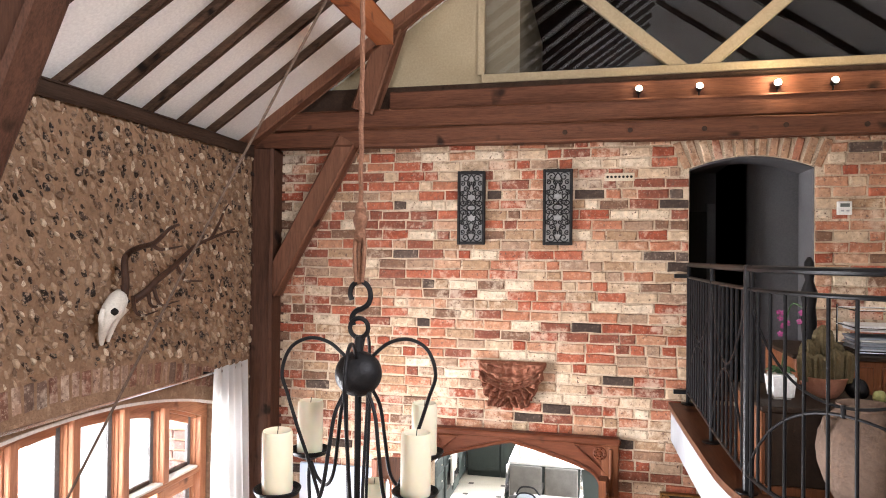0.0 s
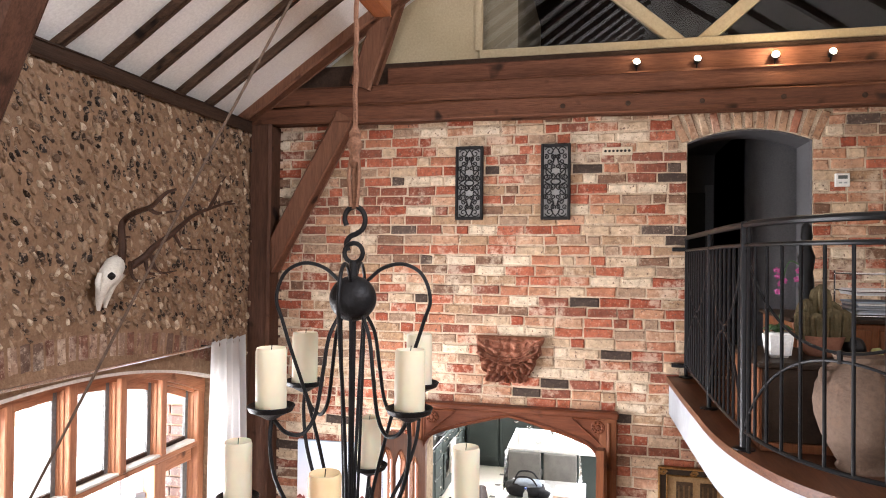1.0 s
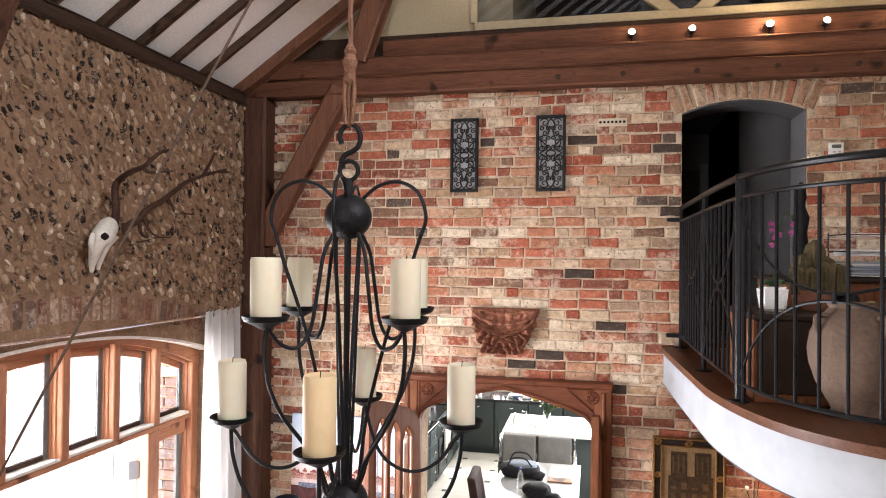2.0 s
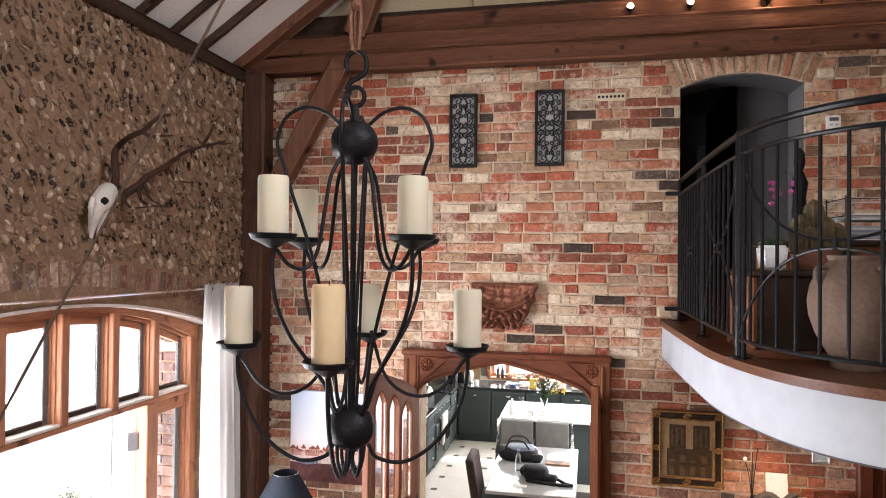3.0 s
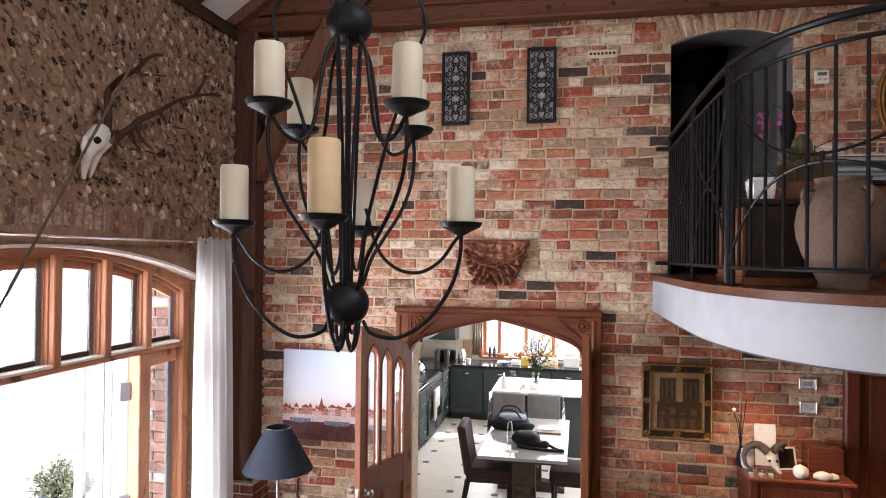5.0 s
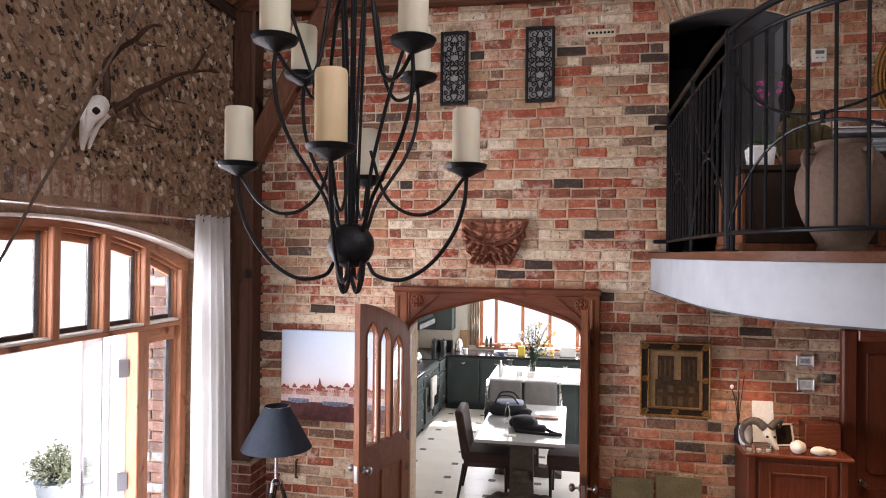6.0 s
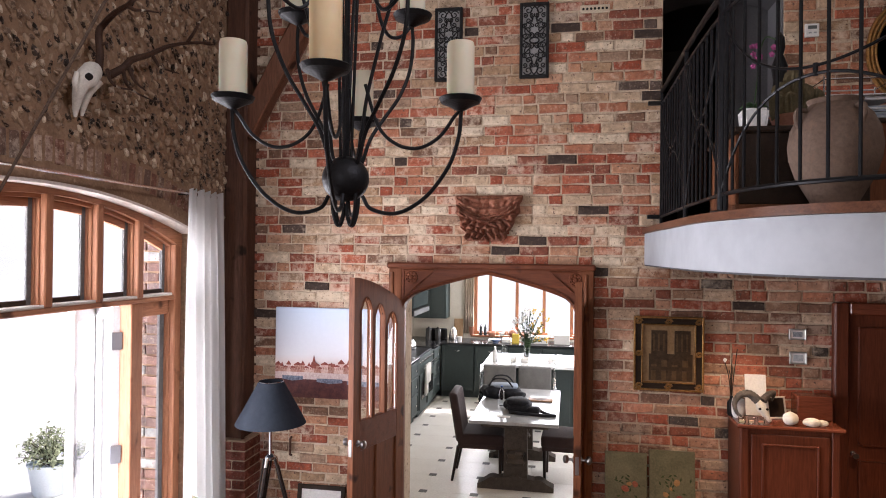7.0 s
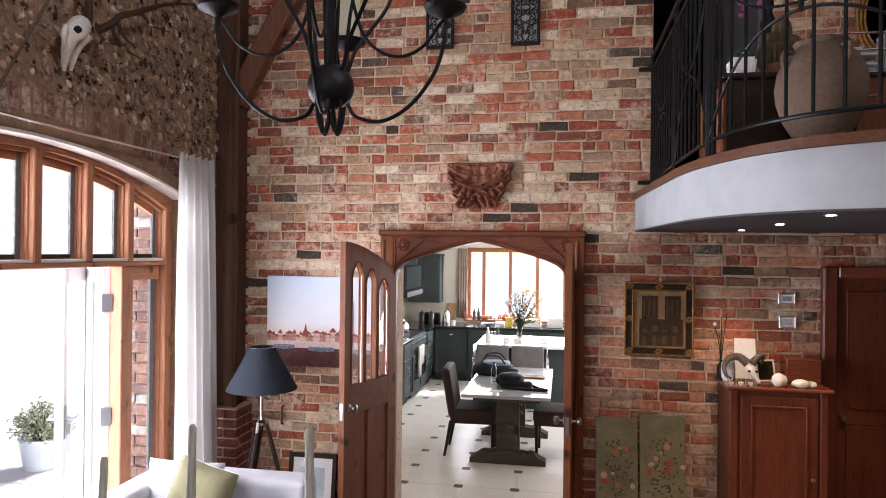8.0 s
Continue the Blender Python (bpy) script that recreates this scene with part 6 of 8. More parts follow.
for v in bm.verts:
    k = 0.062 if v.co.z > 0 else 0.050
    v.co = Vector((0.91 + math.copysign(k, v.co.x), 3.70 + math.copysign(k, v.co.y), 3.0625 + (0.118 if v.co.z > 0 else 0)))
bmesh.ops.bevel(bm, geom=bm.edges[:], offset=0.012, segments=3, affect="EDGES")
soft_edges(part("pot", bm, M_WHITEPOT, orchid, "white glazed pot"), 50)
for k in range(5):
    a = k * 1.3
    pts = smooth_line([(0.91, 3.70, 3.175), (0.91 + 0.03 * math.cos(a), 3.70 + 0.03 * math.sin(a), 3.205), (0.91 + 0.07 * math.cos(a), 3.70 + 0.07 * math.sin(a), 3.190)], 4)
    bm = tube(pts, [0.004, 0.008, 0.011, 0.013, 0.013, 0.011, 0.008, 0.005, 0.002], 6)
    soft_edges(part("leaf", bm, M_LEAF, orchid), 60)
stem = smooth_line([(0.91, 3.70, 3.17), (0.925, 3.69, 3.32), (0.93, 3.68, 3.44), (0.95, 3.65, 3.52), (0.99, 3.62, 3.50)], 5)
soft_edges(part("stem", tube(stem, 0.0035, 5), M_LEAF, orchid))
M_PETAL = surf("magenta_petal", (0.22, 0.03, 0.12), (0.38, 0.09, 0.22), 30, 0.5, bump=0.05)
rq = random.Random(21)
for k in range(9):
    c = Vector((0.935 + rq.uniform(-0.055, 0.06), 3.655 + rq.uniform(-0.03, 0.03), 3.43 + rq.uniform(-0.055, 0.06)))
    bm = bmesh.new()
    for j in range(5):
        a = j * 2 * math.pi / 5
        m = Matrix.Translation(c) @ Euler((rq.uniform(-0.3, 0.3), rq.uniform(-0.3, 0.3), rq.uniform(-0.6, 0.6))).to_matrix().to_4x4() @ Matrix.Rotation(a, 4, "Y")
        v0 = [bm.verts.new(m @ Vector(q)) for q in ((0, 0, 0), (0.006, -0.002, 0.007), (0.004, -0.001, 0.014), (-0.004, -0.001, 0.014), (-0.006, -0.002, 0.007))]
        bm.faces.new(v0)
    part("flower", bm, M_PETAL, orchid, "magenta orchid flower")

M_CLAY = surf("clay_pot", (0.24, 0.10, 0.06), (0.36, 0.17, 0.11), 8, 0.85, bump=0.3)
M_CACTUS = surf("cactus_skin", (0.06, 0.047, 0.022), (0.13, 0.10, 0.052), 20, 0.8, bump=0.6, fine=120)
cactus = thing("cactus", "cluster of ribbed cactus columns in a terracotta bowl", "cactus", (1.13, 3.80, 3.062))
soft_edges(part("bowl", lathe([(0.06, 0), (0.085, 0.03), (0.105, 0.085), (0.112, 0.10), (0.102, 0.10), (0.09, 0.08)], (1.125, 3.80, 3.063), 24), M_CLAY, cactus, "terracotta bowl"))
rq = random.Random(4)
COLS = [(0, 0, 0.30, 0.034), (0.05, 0.01, 0.21, 0.030), (-0.055, 0.0, 0.22, 0.031), (0.085, -0.03, 0.17, 0.026), (-0.08, -0.035, 0.16, 0.027), (0.03, -0.06, 0.18, 0.028), (-0.03, -0.06, 0.15, 0.026), (0.075, 0.05, 0.16, 0.025), (-0.05, 0.06, 0.19, 0.028), (0.10, 0.0, 0.12, 0.022)]
for dx, dy, h, rr in COLS:
    h, rr = h * 0.9, rr * 1.3
    seg = 20
    bm = bmesh.new()
    rings = []
    for j in range(10):
        v = j / 9
        prof = rr * (1.0 if v < 0.75 else math.sqrt(max(0.02, 1 - ((v - 0.75) / 0.25) ** 2))) * (0.85 + 0.15 * min(1, v * 4))
        rings.append([bm.verts.new((1.125 + dx + 0.12 * dx * v + prof * (1 + 0.16 * math.cos(k * 10 * 2 * math.pi / seg)) * math.cos(2 * math.pi * k / seg), 3.80 + dy + prof * (1 + 0.16 * math.cos(k * 10 * 2 * math.pi / seg)) * math.sin(2 * math.pi * k / seg), 3.14 + h * v)) for k in range(seg)])
    for a, b in zip(rings, rings[1:]):
        for k in range(seg):
            bm.faces.new((a[k], a[(k + 1) % seg], b[(k + 1) % seg], b[k]))
    bm.faces.new(rings[-1])
    soft_edges(part("cactus_column", bm, M_CACTUS, cactus), 60)

M_URN = surf("pale_earthenware", (0.11, 0.074, 0.054), (0.19, 0.132, 0.098), 4, 0.85, bump=0.35, fine=50, spot=(0.18, 0.115, 0.08))
urn = thing("clay_urn", "large pale earthenware urn with small lug handles", "urn", (1.155, 3.30, 2.66))
UZ = 2.66
prof = [(0.105, 0), (0.110, 0.012), (0.100, 0.03), (0.125, 0.075), (0.168, 0.15), (0.196, 0.235), (0.203, 0.30), (0.192, 0.375), (0.160, 0.44), (0.122, 0.478), (0.112, 0.49), (0.122, 0.512), (0.112, 0.512), (0.100, 0.485)]
soft_edges(part("body", lathe(prof, (1.155, 3.30, UZ), 40), M_URN, urn), 60)
for a in (radians(-75), radians(105), radians(200)):
    c, s = math.cos(a), math.sin(a)
    pts = smooth_line([(1.155 + c * q, 3.30 + s * q, UZ + z) for q, z in ((0.150, 0.455), (0.196, 0.455), (0.205, 0.415), (0.188, 0.375))], 4)
    soft_edges(part("handle", tube(pts, 0.012, 8), M_URN, urn))

urn.scale, urn.location = (0.90, 0.90, 0.92), (1.137, 3.30, 2.66)

pebble("dark_ball", "dark polished ball beside the cactus", 1.27, 3.78, 3.062, 0.052, 0.052, 0.050, 0.1, M_IRON, "ball")
pebble("green_gourd", "small pale green gourd beside the ball", 1.335, 3.70, 3.062, 0.030, 0.030, 0.030, 5, surf("gourd_skin", (0.22, 0.24, 0.08), (0.36, 0.36, 0.16), 20, 0.5), "gourd")
figure = soft_edges(part("statuette", lathe([(0.045, 0), (0.05, 0.02), (0.032, 0.06), (0.042, 0.16), (0.034, 0.25), (0.046, 0.33), (0.020, 0.40), (0.031, 0.44), (0.026, 0.50), (0.008, 0.53)], (1.20, 4.30, 3.215), 14), M_IRON, label="tall slim black statuette", category="statuette"), 60)
desk = thing("side_cupboard", "orange-brown cupboard behind the urn", "cupboard", (1.6, 4.6, 2.66))
part("body", box(1.10, 2.30, 4.18, 4.85, 2.66, 3.19, 0.005), M_CHEST, desk)
part("top", box(1.08, 2.32, 4.16, 4.87, 3.191, 3.215, 0.005), M_SLIP, desk, "dark top")
for x in (1.12, 1.52, 1.92):
    dr = part("door", box(x, x + 0.36, 4.166, 4.18, 2.70, 3.16, 0.004), M_CHEST, desk)
    part("pull", box(x + 0.13, x + 0.23, 4.158, 4.166, 3.08, 3.09, 0.002), M_CHROME, dr)
tray = thing("letter_tray", "wire letter tray stacked with papers", "letter tray", (1.6, 4.4, 3.215))
for z in (3.225, 3.36, 3.455):
    for pts in ([(1.42, 4.25, z), (1.80, 4.25, z), (1.80, 4.55, z), (1.42, 4.55, z)],):
        soft_edges(part("wire", tube(pts, 0.005, 6, closed=True), M_CHROME, tray))
for x, y in ((1.42, 4.25), (1.80, 4.25), (1.42, 4.55), (1.80, 4.55)):
    soft_edges(part("wire", tube([(x, y, 3.215), (x, y, 3.47)], 0.005, 6), M_CHROME, tray))
rq = random.Random(6)
for k in range(9):
    c = rq.choice([(0.55, 0.60, 0.68), (0.14, 0.20, 0.32), (0.70, 0.70, 0.70), (0.30, 0.34, 0.40)])
    z = 3.235 + 0.012 * k + (0.03 if k > 5 else 0)
    part("paper", box(1.435 + rq.uniform(0, 0.02), 1.78 - rq.uniform(0, 0.03), 4.26 + rq.uniform(0, 0.02), 4.53, z, z + 0.010, 0.001), surf("paper", [v * 0.85 for v in c], c, 9, 0.7, bump=0), tray, "folded paper")
part("ring_binder", box(1.86, 1.93, 4.25, 4.52, 3.215, 3.50, 0.004), surf("blue_white_card", (0.45, 0.52, 0.60), (0.62, 0.66, 0.70), 6, 0.5), label="pale blue upright binder on the cupboard", category="binder")
part("ring_binder", box(1.945, 2.02, 4.25, 4.52, 3.215, 3.50, 0.004), surf("white_card", (0.60, 0.60, 0.60), (0.70, 0.70, 0.70), 6, 0.5), label="white upright binder on the cupboard", category="binder")
mirror = thing("oval_mirror", "oval mirror in a ringed gilt frame on the bricks", "mirror", (2.33, 5.42, 3.9))
for k, r in enumerate((1.0, 0.90, 0.80)):
    soft_edges(part("frame", tube([(2.34 + 0.235 * r * math.cos(a), 5.412 - 0.004 * k, 3.92 + 0.34 * r * math.sin(a)) for a in [q * math.pi / 24 for q in range(48)]], 0.016 - 0.003 * k, 8, closed=True), M_GILT, mirror))
bm = bmesh.new()
bm.faces.new([bm.verts.new((2.34 + 0.19 * math.cos(a), 5.410, 3.92 + 0.275 * math.sin(a))) for a in [q * math.pi / 24 for q in range(48)]])
bmesh.ops.solidify(bm, geom=bm.faces[:], thickness=0.006)
part("glass", bm, plain("mirror_silver", (0.85, 0.85, 0.86), 0.03, 1.0), mirror, "mirror glass")

# ---- kitchen ----
KX0, KX1, KY1, KZ = -2.75, 1.35, 12.12, 2.46
M_KWALL = surf("kitchen_cream", (0.66, 0.61, 0.52), (0.74, 0.69, 0.60), 2, 0.85, bump=0.06)
part("wall_kitchen_west", box(KX0 - 0.2, KX0, 5.80, KY1, 0, KZ), M_KWALL, label="cream kitchen wall", category="wall", kind="structure")
# unseen east wall, left open where the added side fill stands
bm = box(KX1, KX1 + 0.2, 5.80, 7.45, 0, KZ)
box(KX1, KX1 + 0.2, 9.75, KY1, 0, KZ, bm=bm)
box(KX1, KX1 + 0.2, 7.45, 9.75, 0, 0.9, bm=bm)
box(KX1, KX1 + 0.2, 7.45, 9.75, 2.3, KZ, bm=bm)
part("wall_kitchen_east", bm, M_KWALL, label="unseen cream kitchen wall with an opening for the fill lamp", category="wall", kind="structure")
bm = box(KX0, -1.64, KY1, KY1 + 0.3, 0, KZ)
box(0.85, KX1, KY1, KY1 + 0.3, 0, KZ, bm=bm)
box(-1.64, 0.85, KY1, KY1 + 0.3, 0, 1.0, bm=bm)
box(-1.64, 0.85, KY1, KY1 + 0.3, 2.28, KZ, bm=bm)
part("wall_kitchen_north", bm, M_KWALL, label="cream kitchen wall with a wide window", category="wall", kind="structure")
part("ceiling_kitchen", box(KX0 - 0.2, KX1 + 0.2, 5.80, KY1 + 0.3, KZ, KZ + 0.1), M_PLASTER, label="white kitchen ceiling", category="ceiling", kind="structure")
kwin = thing("window_1", "hardwood kitchen window with four tall lights", "window", (-0.4, KY1, 1.0), kind="structure")
part("window_sill", box(-1.68, 0.89, KY1 - 0.05, KY1 + 0.08, 0.965, 0.998, 0.006), M_FRAME_Y, kwin)
for x in (-1.64, -1.345, -0.869, -0.39, 0.09, 0.56, 0.79):
    w = 0.055 if x > -1.6 else 0.06
    part("window_frame", box(x - w / 2 + 0.03 * (x < -1.6), x + w / 2 + 0.03 * (x < -1.6), KY1 + 0.06, KY1 + 0.13, 1.0, 2.28, 0.006), M_FRAME, kwin)
part("window_frame", box(-1.62, 0.85, KY1 + 0.058, KY1 + 0.132, 2.20, 2.279, 0.006), M_FRAME_Y, kwin)
part("window_frame", box(-1.62, 0.85, KY1 + 0.058, KY1 + 0.132, 1.001, 1.06, 0.006), M_FRAME_Y, kwin)
pane = part("pane", box(-1.6, 0.82, KY1 + 0.092, KY1 + 0.098, 1.06, 2.20), M_GLASS, kwin)
pane.visible_shadow = False
bm = strip(-1.80, -1.625, lambda x: 1.02, lambda x: 2.26, 0, 0.02, 30)
for v in bm.verts:
    v.co.y = KY1 - 0.06 + v.co.y + 0.022 * math.sin((v.co.x + 1.8) / 0.175 * 2 * math.pi * 4)
part("kitchen_curtain", bm, surf("taupe_linen", (0.32, 0.25, 0.19), (0.44, 0.36, 0.28), 8, 0.95, bump=0.2), label="gathered taupe curtain beside the kitchen window", category="curtain", smooth=True)


def base_unit(x0, x1, y0, y1, face, drawers, label="dark green painted kitchen base unit"):
    """A floor cabinet whose front looks along face: 'x' (east) or 'y' (south)."""
    th = thing("base_unit", label, "kitchen cabinet", ((x0 + x1) / 2, (y0 + y1) / 2, 0), "kitchen base units")
    part("body", box(x0, x1, y0, y1, 0.10, 0.895, 0.003), M_GREEN, th)
    part("plinth", box(x0, x1 - 0.05 * (face == "x"), y0 + 0.05 * (face == "y"), y1, 0, 0.10), M_GREEN, th)
    zs = [(0.13, 0.42), (0.44, 0.66), (0.68, 0.87)] if drawers else [(0.13, 0.87)]
    for z0, z1 in zs:
        if face == "x":
            fr = part("drawer" if drawers else "door", box(x1, x1 + 0.018, y0 + 0.012, y1 - 0.012, z0, z1, 0.003), M_GREEN, th)
            for a, b, c, d in ((y0 + 0.012, y0 + 0.05, z0, z1), (y1 - 0.05, y1 - 0.012, z0, z1), (y0 + 0.05, y1 - 0.05, z0, z0 + 0.035), (y0 + 0.05, y1 - 0.05, z1 - 0.035, z1)):
                part("rail", box(x1 + 0.018, x1 + 0.026, a, b, c, d, 0.002), M_GREEN, fr)
            soft_edges(part("knob", lathe([(0.006, 0), (0.006, 0.014), (0.016, 0.022), (0.013, 0.032)], (0, 0, 0), 10, m=Matrix.Translation((x1 + 0.02, (y0 + y1) / 2, (z0 + z1) / 2 if drawers else 0.74)) @ Matrix.Rotation(radians(90), 4, "Y")), M_CHROME, fr))
        else:
            fr = part("drawer" if drawers else "door", box(x0 + 0.012, x1 - 0.012, y0 - 0.018, y0, z0, z1, 0.003), M_GREEN, th)
            for a, b, c, d in ((x0 + 0.012, x0 + 0.06, z0, z1), (x1 - 0.06, x1 - 0.012, z0, z1), (x0 + 0.06, x1 - 0.06, z0, z0 + 0.045), (x0 + 0.06, x1 - 0.06, z1 - 0.045, z1)):
                part("rail", box(a, b, y0 - 0.026, y0 - 0.018, c, d, 0.002), M_GREEN, fr)
            soft_edges(part("cup_handle", tube([((x0 + x1) / 2 - 0.035, y0 - 0.03, 0.80), ((x0 + x1) / 2, y0 - 0.045, 0.79), ((x0 + x1) / 2 + 0.035, y0 - 0.03, 0.80)], 0.008, 6), M_CHROME, fr))
    return th


FX = -2.125
for y0, y1, dr in ((8.78, 9.25, False), (9.255, 9.72, True), (10.86, 11.40, True)):
    base_unit(-2.74, FX, y0, y1, "x", dr)
cook = thing("range_cooker", "dark green range cooker with steel rail", "range cooker", (-2.45, 10.3, 0))
part("body", box(-2.74, FX + 0.01, 9.73, 10.85, 0.06, 0.90, 0.006), M_GREEN, cook)
for y in (9.78, 10.33):
    od = part("oven_door", box(FX + 0.01, FX + 0.035, y, y + 0.47, 0.14, 0.66, 0.008), M_GREEN, cook)
    part("window", box(FX + 0.035, FX + 0.039, y + 0.08, y + 0.39, 0.28, 0.54, 0.002), M_BLACKTOP, od)
soft_edges(part("rail", tube([(FX + 0.07, 9.78, 0.76), (FX + 0.07, 10.80, 0.76)], 0.011, 8), M_CHROME, cook, "steel towel rail"))
for k in range(6):
    soft_edges(part("knob", lathe([(0.020, 0), (0.018, 0.022), (0.008, 0.026)], (0, 0, 0), 10, m=Matrix.Translation((FX + 0.012, 9.84 + k * 0.18, 0.83)) @ Matrix.Rotation(radians(90), 4, "Y")), M_CHROME, cook))
part("hob", box(-2.70, FX - 0.01, 9.76, 10.82, 0.90, 0.922, 0.004), M_IRON, cook)
for y, z0 in ((9.98, 0.34), (10.17, 0.50)):
    tw = strip(y, y + 0.14, lambda q: z0 + 0.02 * math.sin(q * 40), lambda q: 0.775, 0, 0.05, 16)
    for v in tw.verts:
        v.co = Vector((FX + 0.058 + v.co.y * 0.6 + 0.008 * math.sin(v.co.x * 90), v.co.x, v.co.z))
    part("tea_towel", tw, M_MOUNT, label="white tea towel on the cooker rail", category="tea towel", smooth=True)
part("worktop", box(-2.74, FX + 0.035, 8.765, 9.725, 0.897, 0.932, 0.006), M_BLACKTOP, label="black granite worktop beside the cooker", category="worktop")
bm = box(-2.74, FX + 0.035, 10.855, 11.44, 0.897, 0.932, 0.006)
box(-2.74, 1.34, 11.44, 12.115, 0.897, 0.932, 0.006, bm=bm)
part("worktop", bm, M_BLACKTOP, label="long black granite worktop under the window", category="worktop")
for k, x in enumerate((-2.10, -1.53, -0.96, -0.39, 0.18, 0.75)):
    base_unit(x, x + 0.565, 11.475, 12.11, "y", False)
wu = thing("wall_unit", "dark green glazed kitchen wall unit", "wall cabinet", (-2.37, 12.0, 1.3))
part("body", box(-2.66, -2.07, 11.80, 12.115, 1.30, 2.12, 0.004), M_GREEN, wu)
for x in (-2.655, -2.36):
    dd = part("door", box(x, x + 0.285, 11.780, 11.80, 1.315, 2.105, 0.003), M_GREEN, wu)
    part("panel", box(x + 0.05, x + 0.235, 11.774, 11.781, 1.37, 2.05, 0.004), M_GREEN, dd)
part("cornice", box(-2.68, -2.05, 11.77, 12.115, 2.12, 2.16, 0.010), M_GREEN, wu)
hood = thing("extractor_hood", "dark extractor hood with a steel band", "extractor hood", (-2.45, 10.2, 1.55))
part("canopy", box(-2.745, -2.20, 9.75, 10.80, 1.62, 1.98, 0.02), M_HOOD, hood)
part("chimney", box(-2.745, -2.25, 9.78, 10.77, 1.978, 2.45, 0.01), M_HOOD, hood)
part("band", box(-2.745, -2.18, 9.73, 10.82, 1.52, 1.60, 0.008), plain("dull_steel", (0.05, 0.05, 0.05), 0.7, 0.2), hood, "steel band")
part("splashback", box(-2.748, -2.742, 9.73, 10.82, 0.93, 1.52), M_GREEN, hood)


def kettle_like(name, label, cat, x, y, z, profile, mat):
    return soft_edges(part(name, lathe(profile, (x, y, z), 16), mat, label=label, category=cat), 50)


rk = random.Random(9)
kettle_like("kettle", "steel kettle on the hob", "kettle", -2.42, 10.5, 0.923, [(0.09, 0), (0.10, 0.02), (0.095, 0.10), (0.06, 0.16), (0.02, 0.175), (0.015, 0.20)], M_CHROME)
kettle_like("cooking_pot", "steel pot on the hob", "pot", -2.40, 10.05, 0.923, [(0.10, 0), (0.105, 0.13), (0.108, 0.135), (0.04, 0.16), (0.015, 0.18)], M_SILVER)
mixer = thing("food_mixer", "steel food mixer on the worktop", "food mixer", (-2.5, 9.45, 0.932))
soft_edges(part("base", box(-2.60, -2.36, 9.36, 9.52, 0.932, 0.965, 0.012, seg=2), M_SILVER, mixer))
soft_edges(part("column", box(-2.60, -2.52, 9.39, 9.49, 0.965, 1.16, 0.015, seg=2), M_SILVER, mixer))
soft_edges(part("head", lathe([(0.03, -0.14), (0.058, -0.11), (0.065, 0.02), (0.05, 0.12), (0.02, 0.14)], (0, 0, 0), 16, m=Matrix.Translation((-2.47, 9.44, 1.20)) @ Matrix.Rotation(radians(90), 4, "Y")), M_SILVER, mixer))
soft_edges(part("bowl", lathe([(0.05, 0), (0.09, 0.05), (0.10, 0.13), (0.096, 0.13), (0.085, 0.05)], (-2.42, 9.44, 0.966), 18), M_CHROME, mixer))
for x, y, h, r in ((-2.55, 9.02, 0.30, 0.035), (-2.45, 9.12, 0.26, 0.032), (-2.60, 9.18, 0.33, 0.03)):
    kettle_like("bottle", "dark glass bottle on the worktop", "bottle", x, y, 0.932, [(r, 0), (r, h * 0.6), (r * 0.4, h * 0.75), (r * 0.38, h)], M_BLACKTOP)
kettle_like("white_dish", "white dish on the worktop", "dish", -2.28, 8.98, 0.932, [(0.05, 0), (0.10, 0.03), (0.095, 0.03), (0.05, 0.008)], M_WHITEPOT)
tst = thing("toaster", "dark steel toaster under the wall unit", "toaster", (-2.25, 11.85, 0.932))
soft_edges(part("body", box(-2.40, -2.08, 11.76, 11.94, 0.932, 1.12, 0.03, seg=3), M_IRON, tst))
part("slot", box(-2.36, -2.12, 11.83, 11.86, 1.118, 1.122), M_HOLE_SHADE, tst)
kettle_like("kettle", "steel kettle beside the window", "kettle", -1.95, 11.8, 0.932, [(0.075, 0), (0.08, 0.03), (0.06, 0.16), (0.04, 0.21), (0.012, 0.235)], M_CHROME)
kettle_like("mug", "white mug on the worktop", "mug", -1.80, 11.58, 0.932, [(0.038, 0), (0.042, 0.09), (0.038, 0.09), (0.034, 0.01)], M_WHITEPOT)
kettle_like("blue_bowl", "blue and white bowl under the window", "bowl", -1.18, 11.62, 0.932, [(0.04, 0), (0.09, 0.06), (0.085, 0.06), (0.04, 0.01)], surf("blue_glaze", (0.05, 0.09, 0.28), (0.25, 0.32, 0.50), 30, 0.25))
for x in (-1.50, -1.42):
    kettle_like("bottle", "dark bottle on the window sill", "bottle", x, 12.09, 0.998, [(0.03, 0), (0.03, 0.13), (0.012, 0.16), (0.012, 0.2)], M_BLACKTOP)
brd = part("chopping_board", box(-1.98, -1.82, 12.07, 12.09, 0.935, 1.28, 0.006), timber("board_wood", (0.30, 0.18, 0.09), (0.45, 0.30, 0.17), 2, 0.6), label="wooden chopping board against the wall", category="chopping board")
tap = soft_edges(part("tap", tube(smooth_line([(0.02, 11.98, 0.932), (0.02, 11.98, 1.16), (0.02, 11.92, 1.22), (0.02, 11.84, 1.19)], 5), 0.012, 8), M_CHROME, label="arched chrome kitchen tap", category="tap"))

